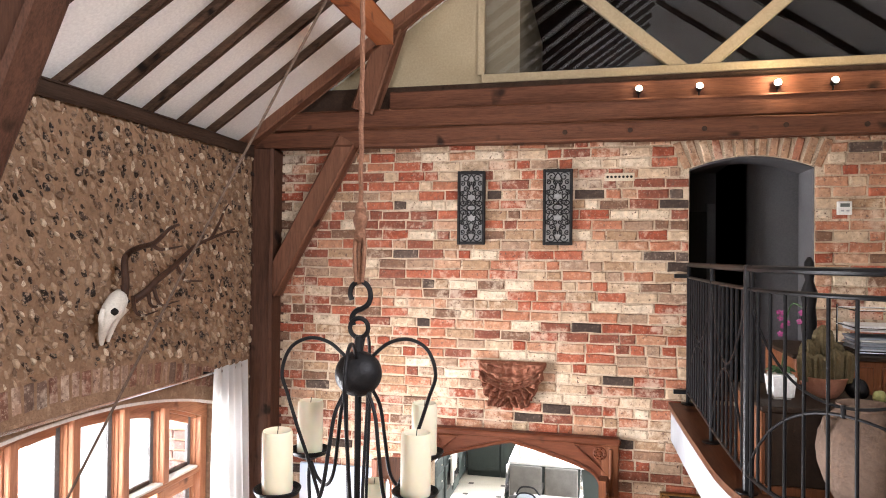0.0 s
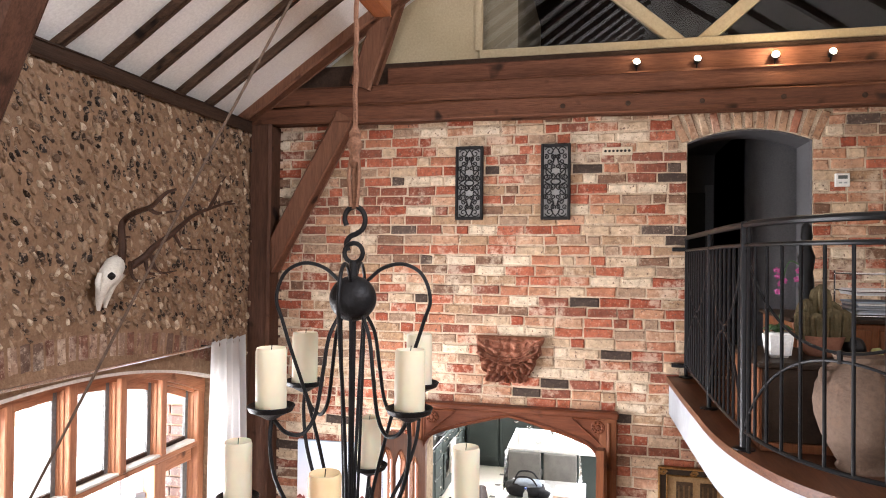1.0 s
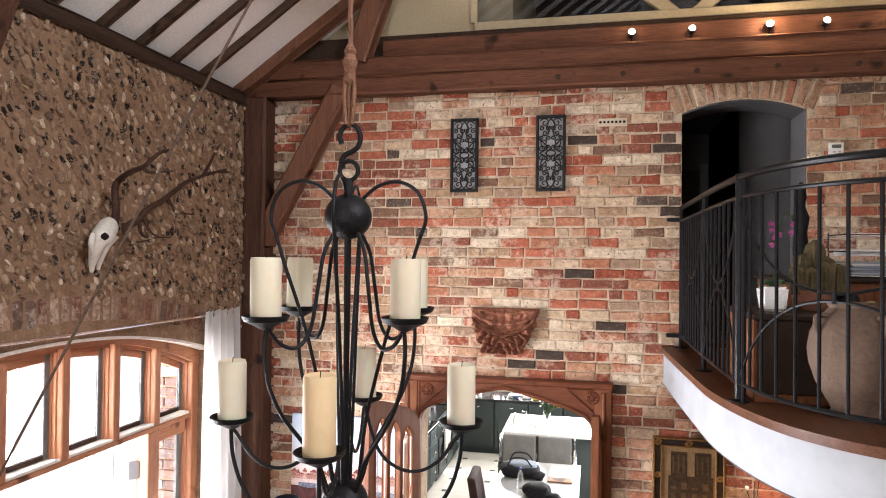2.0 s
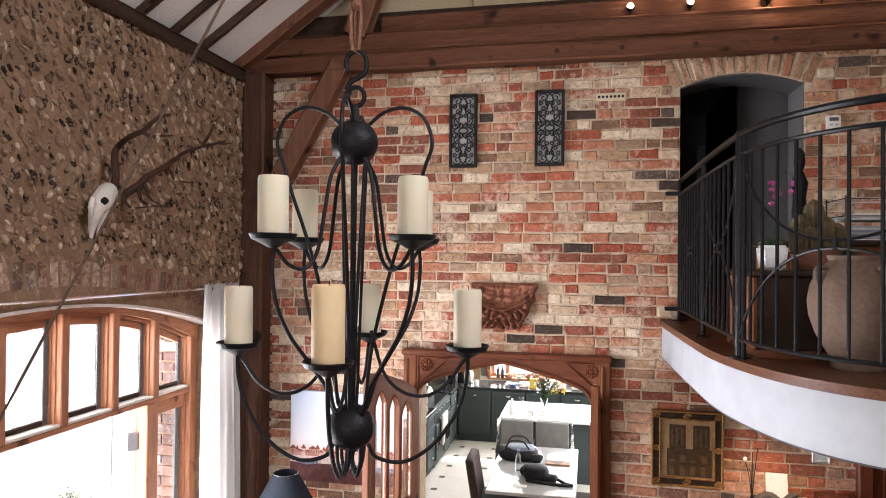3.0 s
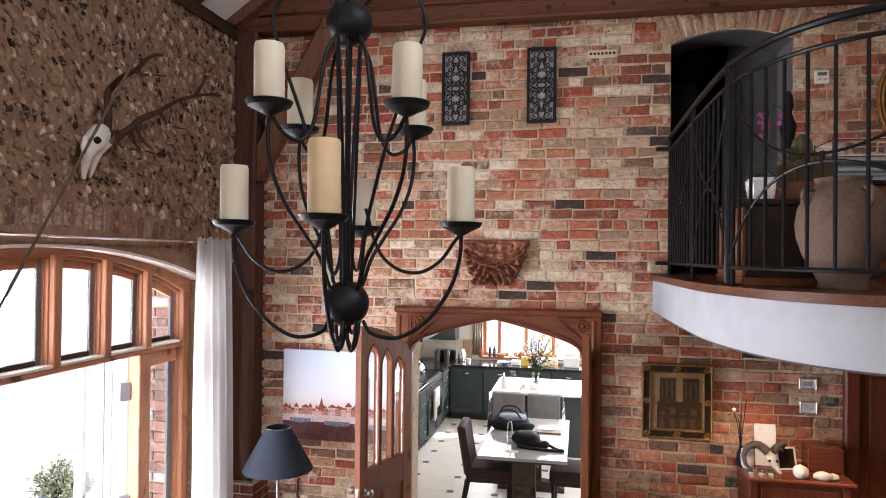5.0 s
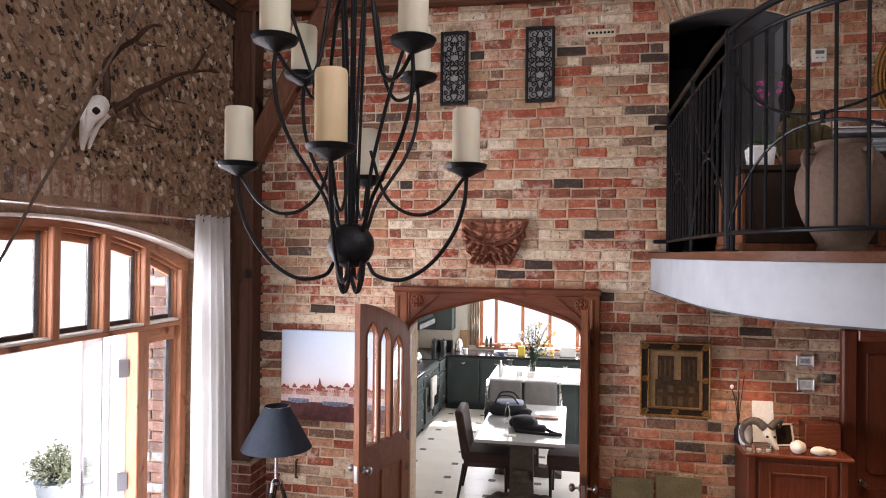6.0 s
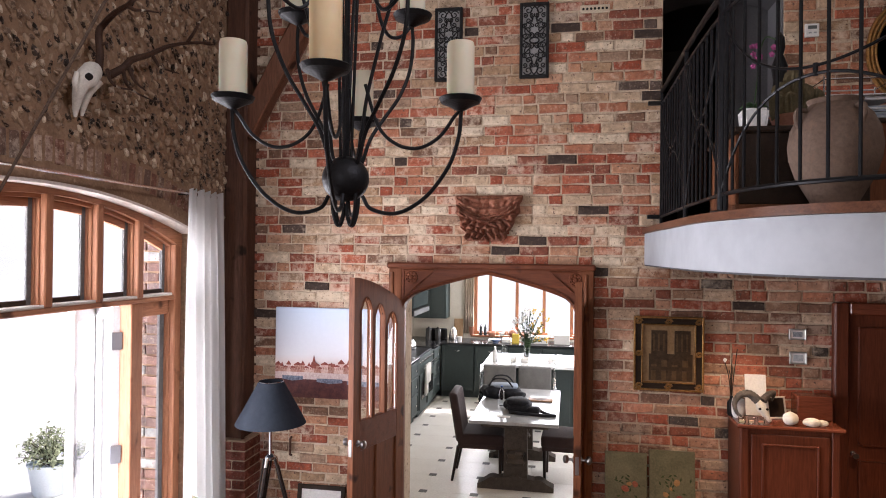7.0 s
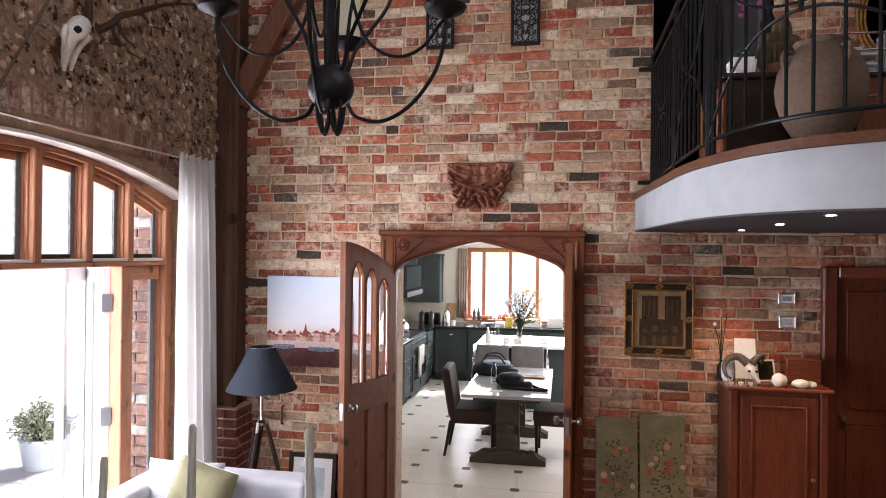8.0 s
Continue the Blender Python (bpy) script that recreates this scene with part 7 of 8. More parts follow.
# island
isl = thing("kitchen_island", "kitchen island with a pale stone top", "kitchen island", (-0.3, 9.95, 0))
part("body", box(-0.95, 0.62, 9.70, 10.42, 0, 0.885, 0.004), M_GREEN, isl)
part("top", box(-1.135, 0.75, 9.42, 10.50, 0.887, 0.93, 0.008), M_WHITETOP, isl, "pale stone top")
for x in (-0.93, -0.42, 0.10):
    pn = part("panel", box(x, x + 0.48, 9.69, 9.70, 0.1, 0.84, 0.003), M_GREEN, isl)
M_GREYCLOTH = surf("grey_stool_cloth", (0.12, 0.115, 0.11), (0.18, 0.175, 0.165), 10, 0.9, bump=0.25, fine=160)
for x in (-0.865, -0.40):
    st = thing("bar_stool", "grey upholstered bar stool at the island", "bar stool", (x, 9.3, 0), "bar stools at the island")
    soft_edges(part("backrest", box(x - 0.215, x + 0.215, 9.14, 9.20, 0.52, 0.955, 0.02, seg=3), M_GREYCLOTH, st), 50)
    soft_edges(part("seat", box(x - 0.21, x + 0.21, 9.18, 9.56, 0.55, 0.63, 0.02, seg=3), M_GREYCLOTH, st), 50)
    for dx in (-0.17, 0.17):
        for y in (9.18, 9.52):
            part("leg", tube([(x + dx, y, 0.55), (x + dx * 1.1, y, 0)], [0.018, 0.013], 8), M_BLACKWOOD, st)
    part("footrail", box(x - 0.17, x + 0.17, 9.50, 9.525, 0.20, 0.225, 0.003), M_BLACKWOOD, st)
vase = thing("flower_vase", "glass vase of white and yellow flowers on the island", "vase", (-0.55, 9.85, 0.93))
soft_edges(part("vase", lathe([(0.035, 0), (0.045, 0.03), (0.04, 0.12), (0.05, 0.19), (0.047, 0.19), (0.037, 0.12), (0.04, 0.03)], (-0.55, 9.85, 0.931), 16), M_GLASS, vase))
rk = random.Random(12)
stems, leaves, whites, yellows = bmesh.new(), bmesh.new(), bmesh.new(), bmesh.new()
for k in range(42):
    a, sp = rk.uniform(0, 6.28), rk.uniform(0.03, 0.27)
    tip = Vector((-0.55 + sp * math.cos(a) + 0.05, 9.85 + sp * 0.6 * math.sin(a), 0.93 + rk.uniform(0.28, 0.72)))
    tube([(-0.55, 9.85, 1.0), Vector((-0.55, 9.85, 1.16)).lerp(tip, 0.3), tip], 0.003, 5, bm=stems)
    target = yellows if math.cos(a) > 0.1 else whites
    for j in range(7):
        c = tip + Vector((rk.uniform(-0.03, 0.03), rk.uniform(-0.03, 0.03), rk.uniform(-0.04, 0.03)))
        m = Matrix.Translation(c) @ Euler((rk.uniform(0, 6), rk.uniform(0, 6), rk.uniform(0, 6))).to_matrix().to_4x4()
        target.faces.new([target.verts.new(m @ Vector(q)) for q in ((0, 0, -0.020), (0.015, 0.004, 0), (0, 0, 0.020), (-0.015, 0.004, 0))])
    for j in range(5):
        c = Vector((-0.55, 9.85, 1.16)).lerp(tip, rk.uniform(0.2, 0.9))
        m = Matrix.Translation(c) @ Euler((rk.uniform(0, 6), rk.uniform(0, 6), rk.uniform(0, 6))).to_matrix().to_4x4()
        leaves.faces.new([leaves.verts.new(m @ Vector(q)) for q in ((0, 0, -0.03), (0.011, 0.004, 0), (0, 0, 0.03), (-0.011, 0.004, 0))])
part("stem_growth", stems, M_LEAF, vase)
part("foliage", leaves, M_LEAF, vase)
part("white_blossoms", whites, M_MOUNT, vase, "white blossoms")
part("yellow_blossoms", yellows, surf("yellow_petal", (0.50, 0.30, 0.03), (0.62, 0.42, 0.07), 20, 0.6, bump=0), vase, "yellow blossoms")
kettle_like("water_bottle", "clear bottle with white label on the island", "bottle", -0.98, 9.62, 0.93, [(0.035, 0), (0.035, 0.13), (0.014, 0.18), (0.014, 0.215)], M_WHITEPOT)
for x, y, w in ((-0.78, 9.7, 0.09), (-0.62, 9.62, 0.10), (-0.25, 9.75, 0.12)):
    part("paper_stack", box(x, x + w, y, y + 0.15, 0.931, 0.931 + 0.03 + w * 0.3, 0.004), M_MOUNT, label="small stack of white papers on the island", category="papers")

# clear dust sheet over the stools' backs
M_SHEET = glass_material("clear_plastic_sheet", (0.96, 0.97, 0.97), 0.25)
for x in (-1.11, -0.155):
    sheet = strip(0, 0.34, lambda q: 0.40 + 0.10 * math.sin(q * 9), lambda q: 0.962 - 0.02 * q, 0, 0.004, 18)
    for v in sheet.verts:
        q = v.co.x
        v.co = Vector((x + 0.05 * math.sin(q * 15 + x) * (1.2 - v.co.z) + 0.30 * (0.97 - v.co.z) * (-1 if x < -0.6 else 1) * q, 9.12 + q + v.co.y, v.co.z))
    cover = part("dust_sheet", sheet, M_SHEET, label="clear plastic sheet hanging beside the bar stools", category="plastic sheet", smooth=True)
    cover.visible_shadow = False
M_TERRACOTTA_POT = surf("brown_glaze", (0.16, 0.055, 0.03), (0.26, 0.10, 0.055), 14, 0.3)
M_YELLOW = surf("yellow_packet", (0.55, 0.40, 0.06), (0.66, 0.50, 0.10), 9, 0.6, bump=0)
tea = thing("teapot", "brown glazed teapot under the kitchen window", "teapot", (-0.93, 12.05, 0.998))
soft_edges(part("body", lathe([(0.04, 0), (0.075, 0.03), (0.082, 0.07), (0.055, 0.12), (0.012, 0.135), (0.014, 0.155)], (-0.93, 12.05, 0.999), 18), M_TERRACOTTA_POT, tea), 50)
soft_edges(part("spout", tube([(-0.865, 12.05, 1.06), (-0.82, 12.05, 1.09), (-0.80, 12.05, 1.125)], [0.018, 0.012, 0.009], 8), M_TERRACOTTA_POT, tea))
soft_edges(part("handle", tube(smooth_line([(-1.0, 12.05, 1.09), (-1.05, 12.05, 1.08), (-1.045, 12.05, 1.03), (-1.0, 12.05, 1.02)], 4), 0.008, 6), M_TERRACOTTA_POT, tea))
for x, w, h, c in ((-1.66, 0.10, 0.15, M_CLAY), (-1.30, 0.16, 0.07, M_CLAY), (-1.12, 0.10, 0.06, M_WHITEPOT), (-0.70, 0.18, 0.05, M_CLAY), (-0.25, 0.14, 0.10, M_WHITEPOT), (0.20, 0.20, 0.05, M_CLAY)):
    kettle_like("sill_pot", "small pot on the kitchen window sill", "pot", x, 12.05, 0.998, [(w * 0.32, 0), (w * 0.5, h * 0.6), (w * 0.48, h), (w * 0.42, h), (w * 0.3, 0.01)], c)
part("yellow_packet", box(-0.90, -0.78, 11.55, 11.60, 0.933, 1.10, 0.008), M_YELLOW, label="yellow packet standing on the worktop", category="packet")
for x, w, h in ((-1.32, 0.12, 0.05), (-1.08, 0.16, 0.07), (-0.60, 0.30, 0.13), (-0.20, 0.26, 0.17)):
    part("worktop_box", box(x, x + w, 11.60, 11.80, 0.933, 0.933 + h, 0.012), M_WHITEPOT, label="white box or tub on the worktop", category="box")
for k, (x, y, h) in enumerate(((-0.90, 9.60, 0.16), (-0.86, 9.72, 0.22), (-0.74, 9.58, 0.10), (-0.45, 9.60, 0.09), (-0.38, 9.66, 0.11), (-0.15, 9.60, 0.08))):
    kettle_like("tumbler", "clear glass tumbler on the island", "glass", x, y, 0.931, [(0.026, 0), (0.034, h), (0.031, h), (0.024, 0.008)], M_GLASS)
for k, (y, h, r) in enumerate(((9.58, 0.16, 0.05), (9.66, 0.11, 0.06), (8.86, 0.20, 0.045), (9.30, 0.14, 0.05))):
    kettle_like("storage_jar", "small storage jar on the worktop beside the cooker", "jar", -2.30 - 0.05 * (k % 2), y, 0.932, [(r, 0), (r * 1.05, h * 0.2), (r, h * 0.8), (r * 0.6, h * 0.85), (r * 0.6, h)], (M_SILVER, M_CLAY, M_BLACKTOP, M_WHITEPOT)[k])
for x in (-2.36, -2.20):
    kettle_like("canister", "black canister under the wall unit", "canister", x, 11.66, 0.932, [(0.055, 0), (0.058, 0.19), (0.05, 0.205), (0.015, 0.215), (0.015, 0.235)], M_BLACKTOP)

# dining table and chairs
M_TABLEWOOD = timber("grey_table_wood", (0.035, 0.027, 0.021), (0.095, 0.074, 0.058), 1, 0.5, 0.3)
M_TABLETOP = surf("polished_pale_top", (0.33, 0.33, 0.33), (0.45, 0.45, 0.44), 5, 0.10, bump=0.0)
tb = thing("dining_table", "refectory table with a glossy pale top on carved trestles", "dining table", (-0.5, 7.8, 0))
part("tabletop", box(-0.965, -0.055, 6.98, 8.72, 0.715, 0.75, 0.006), M_TABLETOP, tb, "glossy pale tabletop")
part("apron", box(-0.86, -0.16, 7.12, 8.58, 0.655, 0.714, 0.006), M_TABLEWOOD, tb)
for y in (7.24, 8.30):
    post = part("pedestal", strip(-0.60, -0.40, lambda x: 0.10, lambda x: 0.66, y - 0.055, y + 0.055, 2), M_TABLEWOOD, tb)
    for v in post.data.vertices:
        v.co.x = -0.5 + (v.co.x + 0.5) * (1.15 if v.co.z > 0.3 else 1.25)
    soft_edges(part("collar", lathe([(0.11, 0.0), (0.125, 0.03), (0.10, 0.07), (0.12, 0.12), (0.105, 0.15)], (-0.5, y, 0.26), 8), M_TABLEWOOD, tb), 20)

    def foot_top(x):
        u = abs(x + 0.5) / 0.40
        return 0.045 + 0.085 * (1 - u ** 2.2) + 0.022 * max(0, math.cos(u * 9.5))

    part("foot", strip(-0.895, -0.105, lambda x: 0.0, foot_top, y - 0.075, y + 0.075, 32), M_TABLEWOOD, tb, "scrolled trestle foot")
part("stretcher", box(-0.53, -0.47, 7.30, 8.24, 0.20, 0.27, 0.006), M_TABLEWOOD, tb)
M_BROWNCLOTH = surf("brown_velvet", (0.024, 0.014, 0.013), (0.05, 0.03, 0.027), 8, 0.8, bump=0.2, fine=160)
M_BROWNCLOTH.node_tree.nodes["Principled BSDF"].inputs["Sheen Weight"].default_value = 0.08


def dining_chair(m, label):
    th = thing("dining_chair", label, "dining chair", m.translation, "chairs round the table")

    def p(nm, bm, mat, soft=True):
        bmesh.ops.transform(bm, matrix=m, verts=bm.verts[:])
        ob = part(nm, bm, mat, th)
        return soft_edges(ob, 50) if soft else ob

    p("seat", box(-0.24, 0.26, -0.25, 0.25, 0.40, 0.52, 0.03, seg=3), M_BROWNCLOTH)
    p("apron", box(-0.235, 0.25, -0.24, 0.24, 0.36, 0.42, 0.01, seg=2), M_BROWNCLOTH)
    bk = box(-0.30, -0.21, -0.25, 0.25, 0.42, 0.97, 0.035, seg=3)
    for v in bk.verts:
        v.co.x -= (v.co.z - 0.42) * 0.16 - 0.06 * (v.co.y / 0.25) ** 2
        v.co.z -= 0.03 * (v.co.y / 0.25) ** 2 if v.co.z > 0.8 else 0
    p("backrest", bk, M_BROWNCLOTH)
    for x, y, lean in ((0.22, -0.21, 0.0), (0.22, 0.21, 0.0), (-0.23, -0.21, -0.07), (-0.23, 0.21, -0.07)):
        p("leg", tube([(x, y, 0.38), (x + lean, y, 0.0)], [0.022, 0.014], 8), M_BLACKWOOD)


dining_chair(Matrix.Translation((-0.90, 7.55, 0)) @ Matrix.Rotation(radians(2), 4, "Z"), "brown upholstered dining chair pushed up to the table")
dining_chair(Matrix.Translation((0.02, 7.62, 0)) @ Matrix.Rotation(radians(178), 4, "Z"), "brown upholstered dining chair on the far side of the table")
M_BLACKCLOTH = surf("black_nylon", (0.010, 0.010, 0.012), (0.03, 0.03, 0.034), 20, 0.7, bump=0.4, fine=90)


def lump(c, size, seed, rough=0.20):
    """A soft, creased cloth form that rests about its centre."""
    bm = bmesh.new()
    bmesh.ops.create_icosphere(bm, subdivisions=3, radius=1)
    for v in bm.verts:
        q = v.co.copy()
        k = 1 + rough * noise.noise(q * 1.6 + Vector((seed, 0, 0))) + 0.08 * noise.noise(q * 4.5 + Vector((0, seed, 0)))
        q = Vector([math.copysign(abs(e) ** 0.72, e) for e in q]) * k
        v.co = Vector((c[0] + q.x * size[0], c[1] + q.y * size[1], c[2] + max(q.z, -0.92) * size[2]))
    return bm


bag = thing("camera_bag", "black camera bag with a loose strap on the table", "bag", (-0.45, 7.5, 0.75))
part("body", lump((-0.485, 7.46, 0.815), (0.145, 0.115, 0.068), 3), M_BLACKCLOTH, bag, smooth=True)
part("flap", lump((-0.505, 7.44, 0.868), (0.120, 0.105, 0.040), 8), M_BLACKCLOTH, bag, smooth=True)
part("lens_pouch", lump((-0.335, 7.40, 0.788), (0.080, 0.065, 0.042), 5), M_BLACKCLOTH, bag, smooth=True)
part("side_pocket", lump((-0.60, 7.56, 0.80), (0.060, 0.060, 0.055), 11), M_BLACKCLOTH, bag, smooth=True)
soft_edges(part("strap", tube(smooth_line([(-0.36, 7.45, 0.80), (-0.25, 7.42, 0.775), (-0.17, 7.34, 0.765), (-0.10, 7.30, 0.765), (-0.20, 7.28, 0.765), (-0.40, 7.31, 0.765), (-0.58, 7.34, 0.77)], 6), 0.017, 6), M_BLACKCLOTH, bag))
hold = thing("holdall", "black holdall with a pale blue top and handles", "bag", (-0.75, 8.2, 0.75))
part("body", lump((-0.75, 8.13, 0.825), (0.235, 0.155, 0.080), 21), M_BLACKCLOTH, hold, smooth=True)
M_PALE_BLUE = surf("pale_blue_cloth", (0.20, 0.24, 0.30), (0.32, 0.36, 0.42), 9, 0.8)
part("top", lump((-0.72, 8.13, 0.893), (0.165, 0.115, 0.032), 25), M_PALE_BLUE, hold, "pale blue top panel", smooth=True)
part("side_pocket", lump((-0.53, 8.05, 0.80), (0.075, 0.070, 0.050), 28), M_BLACKCLOTH, hold, smooth=True)
for y in (8.02, 8.24):
    soft_edges(part("handle", tube(smooth_line([(-0.88, y, 0.90), (-0.82, y, 0.985), (-0.68, y, 0.985), (-0.60, y, 0.90)], 5), 0.010, 6), M_BLACKCLOTH, hold))
btl = thing("plastic_bottle", "clear plastic water bottle on the table", "bottle", (-0.70, 7.72, 0.75))
soft_edges(part("body", lathe([(0.032, 0), (0.034, 0.02), (0.031, 0.09), (0.034, 0.15), (0.014, 0.19), (0.012, 0.205)], (-0.70, 7.72, 0.751), 16), M_GLASS, btl))
part("cap", lathe([(0.014, 0), (0.014, 0.016)], (-0.70, 7.72, 0.957), 12), plain("blue_cap", (0.05, 0.10, 0.35), 0.4), btl)
part("wooden_board", box(-0.42, -0.14, 7.98, 8.14, 0.751, 0.768, 0.004), timber("board_oak", (0.22, 0.11, 0.05), (0.34, 0.19, 0.10), 0, 0.5), label="small brown wooden board on the table", category="board")
part("white_paper", box(-0.70, -0.56, 7.16, 7.24, 0.7515, 0.7535), M_MOUNT, label="white paper lying on the table", category="paper")

# ---- courtyard things ----
pl = thing("potted_shrub", "leafy shrub in a pale blue-grey pot on the paving", "potted shrub", (-5.32, 6.22, -0.04))
soft_edges(part("pot", lathe([(0.19, 0), (0.205, 0.02), (0.262, 0.36), (0.275, 0.375), (0.275, 0.40), (0.25, 0.40), (0.24, 0.36)], (-5.32, 6.22, -0.04), 28), surf("blue_grey_glaze", (0.58, 0.64, 0.68), (0.66, 0.72, 0.76), 6, 0.4), pl, "pale blue-grey pot"))
part("soil", lathe([(0.24, 0), (0.235, 0.004)], (-5.32, 6.22, 0.31), 20), surf("soil", (0.03, 0.022, 0.015), (0.06, 0.045, 0.03), 20, 0.95), pl)
rk = random.Random(31)
bm, tw = bmesh.new(), bmesh.new()
for k in range(60):
    a, el = rk.uniform(0, 6.28), rk.uniform(0.15, 1.5)
    tip = Vector((-5.32 + 0.42 * math.cos(a) * math.cos(el) ** 0.7, 6.22 + 0.42 * math.sin(a) * math.cos(el) ** 0.7, 0.36 + rk.uniform(0.18, 0.42) * math.sin(el)))
    base = Vector((-5.32 + rk.uniform(-0.08, 0.08), 6.22 + rk.uniform(-0.08, 0.08), 0.30))
    tube([base, base.lerp(tip, 0.6) + Vector((0, 0, 0.05)), tip], 0.004, 4, bm=tw)
    for j in range(22):
        c = base.lerp(tip, rk.uniform(0.35, 1.05)) + Vector((rk.uniform(-0.05, 0.05), rk.uniform(-0.05, 0.05), rk.uniform(-0.04, 0.06)))
        m = Matrix.Translation(c) @ Euler((rk.uniform(0, 6), rk.uniform(0, 6), rk.uniform(0, 6))).to_matrix().to_4x4()
        bm.faces.new([bm.verts.new(m @ Vector(q)) for q in ((0, 0, -0.03), (0.013, 0.006, -0.004), (0, 0, 0.032), (-0.013, 0.006, -0.004))])
part("twig_growth", tw, M_SLIP, pl)
part("leaves", bm, surf("variegated_leaf", (0.16, 0.20, 0.10), (0.42, 0.45, 0.30), 30, 0.5, bump=0.05), pl, "small variegated leaves")

pl.scale = (0.80, 0.80, 0.80)
pl.location = (-5.16, 6.20, -0.04)

# ---- bricks, flints and tiles, piece by piece ----
def brick_mesh(name, w, h, d, rnd, mat):
    """A worn brick: its front at y = 0, its back at y = d, rounded arrises and uneven faces."""
    bm = bmesh.new()
    c = 0.006

    def j(a):
        return rnd.uniform(-a, a)

    back = [bm.verts.new((sx * w / 2 + j(0.002), d, sz * h / 2 + j(0.002))) for sx, sz in ((-1, -1), (1, -1), (1, 1), (-1, 1))]
    mid = [bm.verts.new((sx * w / 2 + j(0.003), c + j(0.001), sz * h / 2 + j(0.0045))) for sx, sz in ((-1, -1), (0, -1), (1, -1), (1, 1), (0, 1), (-1, 1))]
    front = [bm.verts.new((sx * (w / 2 - c * 1.4) + j(0.006), j(0.0034), sz * (h / 2 - c * 1.1) + j(0.006))) for sx, sz in ((-1, -1), (0, -1), (1, -1), (1, 1), (0, 1), (-1, 1))]
    bm.faces.new((front[0], front[1], front[4], front[5]))
    bm.faces.new((front[1], front[2], front[3], front[4]))
    for i in range(6):
        k = (i + 1) % 6
        bm.faces.new((front[i], front[k], mid[k], mid[i]))
    bm.faces.new((mid[0], mid[1], mid[2], back[1], back[0]))
    bm.faces.new((mid[2], mid[3], back[2], back[1]))
    bm.faces.new((mid[3], mid[4], mid[5], back[3], back[2]))
    bm.faces.new((mid[5], mid[0], back[0], back[3]))
    bmesh.ops.recalc_face_normals(bm, faces=bm.faces[:])
    me = bpy.data.meshes.new(name)
    bm.to_mesh(me)
    bm.free()
    me.materials.append(mat)
    return me


def place(name, me, m, parent):
    ob = new(name, me)
    ob.parent = parent
    ob.matrix_parent_inverse = where(parent).inverted()
    ob.matrix_basis = m
    return ob


def joined(name, pieces, mat, parent, label, category):
    """The remaining pieces as one mesh; each stays an island of its own."""
    verts, faces = [], []
    for me, m in pieces:
        base = len(verts)
        verts += [tuple(m @ v.co) for v in me.vertices]
        faces += [tuple(base + i for i in p.vertices) for p in me.polygons]
    data = bpy.data.meshes.new(name)
    data.from_pydata(verts, [], faces)
    data.materials.append(mat)
    ob = new(name, data)
    ob.parent = parent
    ob.matrix_parent_inverse = where(parent).inverted()
    ob["label"], ob["kind"] = label, "stuff"
    return ob


rnd = random.Random(11)
COURSE = 0.0788
LONG = [brick_mesh("brick", 0.212, 0.0665, 0.05, rnd, M_BRICK) for _ in range(20)]
ARCHED = [brick_mesh("voussoir", 0.212, 0.061, 0.05, rnd, M_VOUSSOIR) for _ in range(8)]
SHORT = [brick_mesh("brick", 0.100, 0.0665, 0.05, rnd, M_BRICK) for _ in range(12)]


def gaps(z):
    """Stretches of a course that openings take up."""
    out = []
    if z < 2.37:
        out.append((-1.395, 0.215))
    if z > 2.60 and z < 4.41:
        out.append((ARCH[0] - 0.002, ARCH[1] + 0.002))
    if z >= 4.37:
        w = 0.06 + (z - 4.37) * 0.28
        out.append((ARCH[0] - w, ARCH[1] + w))
    return out


# over-burnt, nearly black bricks scattered in the wall: (x, z)
BURNT = [(-2.037, 2.165), (-2.465, 1.916), (0.311, 2.344), (1.402, 2.112), (-0.041, 4.185), (-0.303, 2.585), (-0.486, 2.459), (-0.036, 3.23), (0.236, 2.782), (0.577, 3.626), (-0.72, 4.184), (0.556, 4.149), (1.089, 1.352), (-1.349, 3.157)]
M_BURNT = surf("burnt_brick", (0.028, 0.019, 0.015), (0.080, 0.055, 0.042), 14, 0.8, bump=0.6, fine=70, spot=(0.12, 0.085, 0.065))
BURNT_MESH = [brick_mesh("burnt_brick", 0.212, 0.0665, 0.05, random.Random(70 + k), M_BURNT) for k in range(4)]
near, rest, low, burnt = [], [], [], []
row = 0
z = COURSE / 2
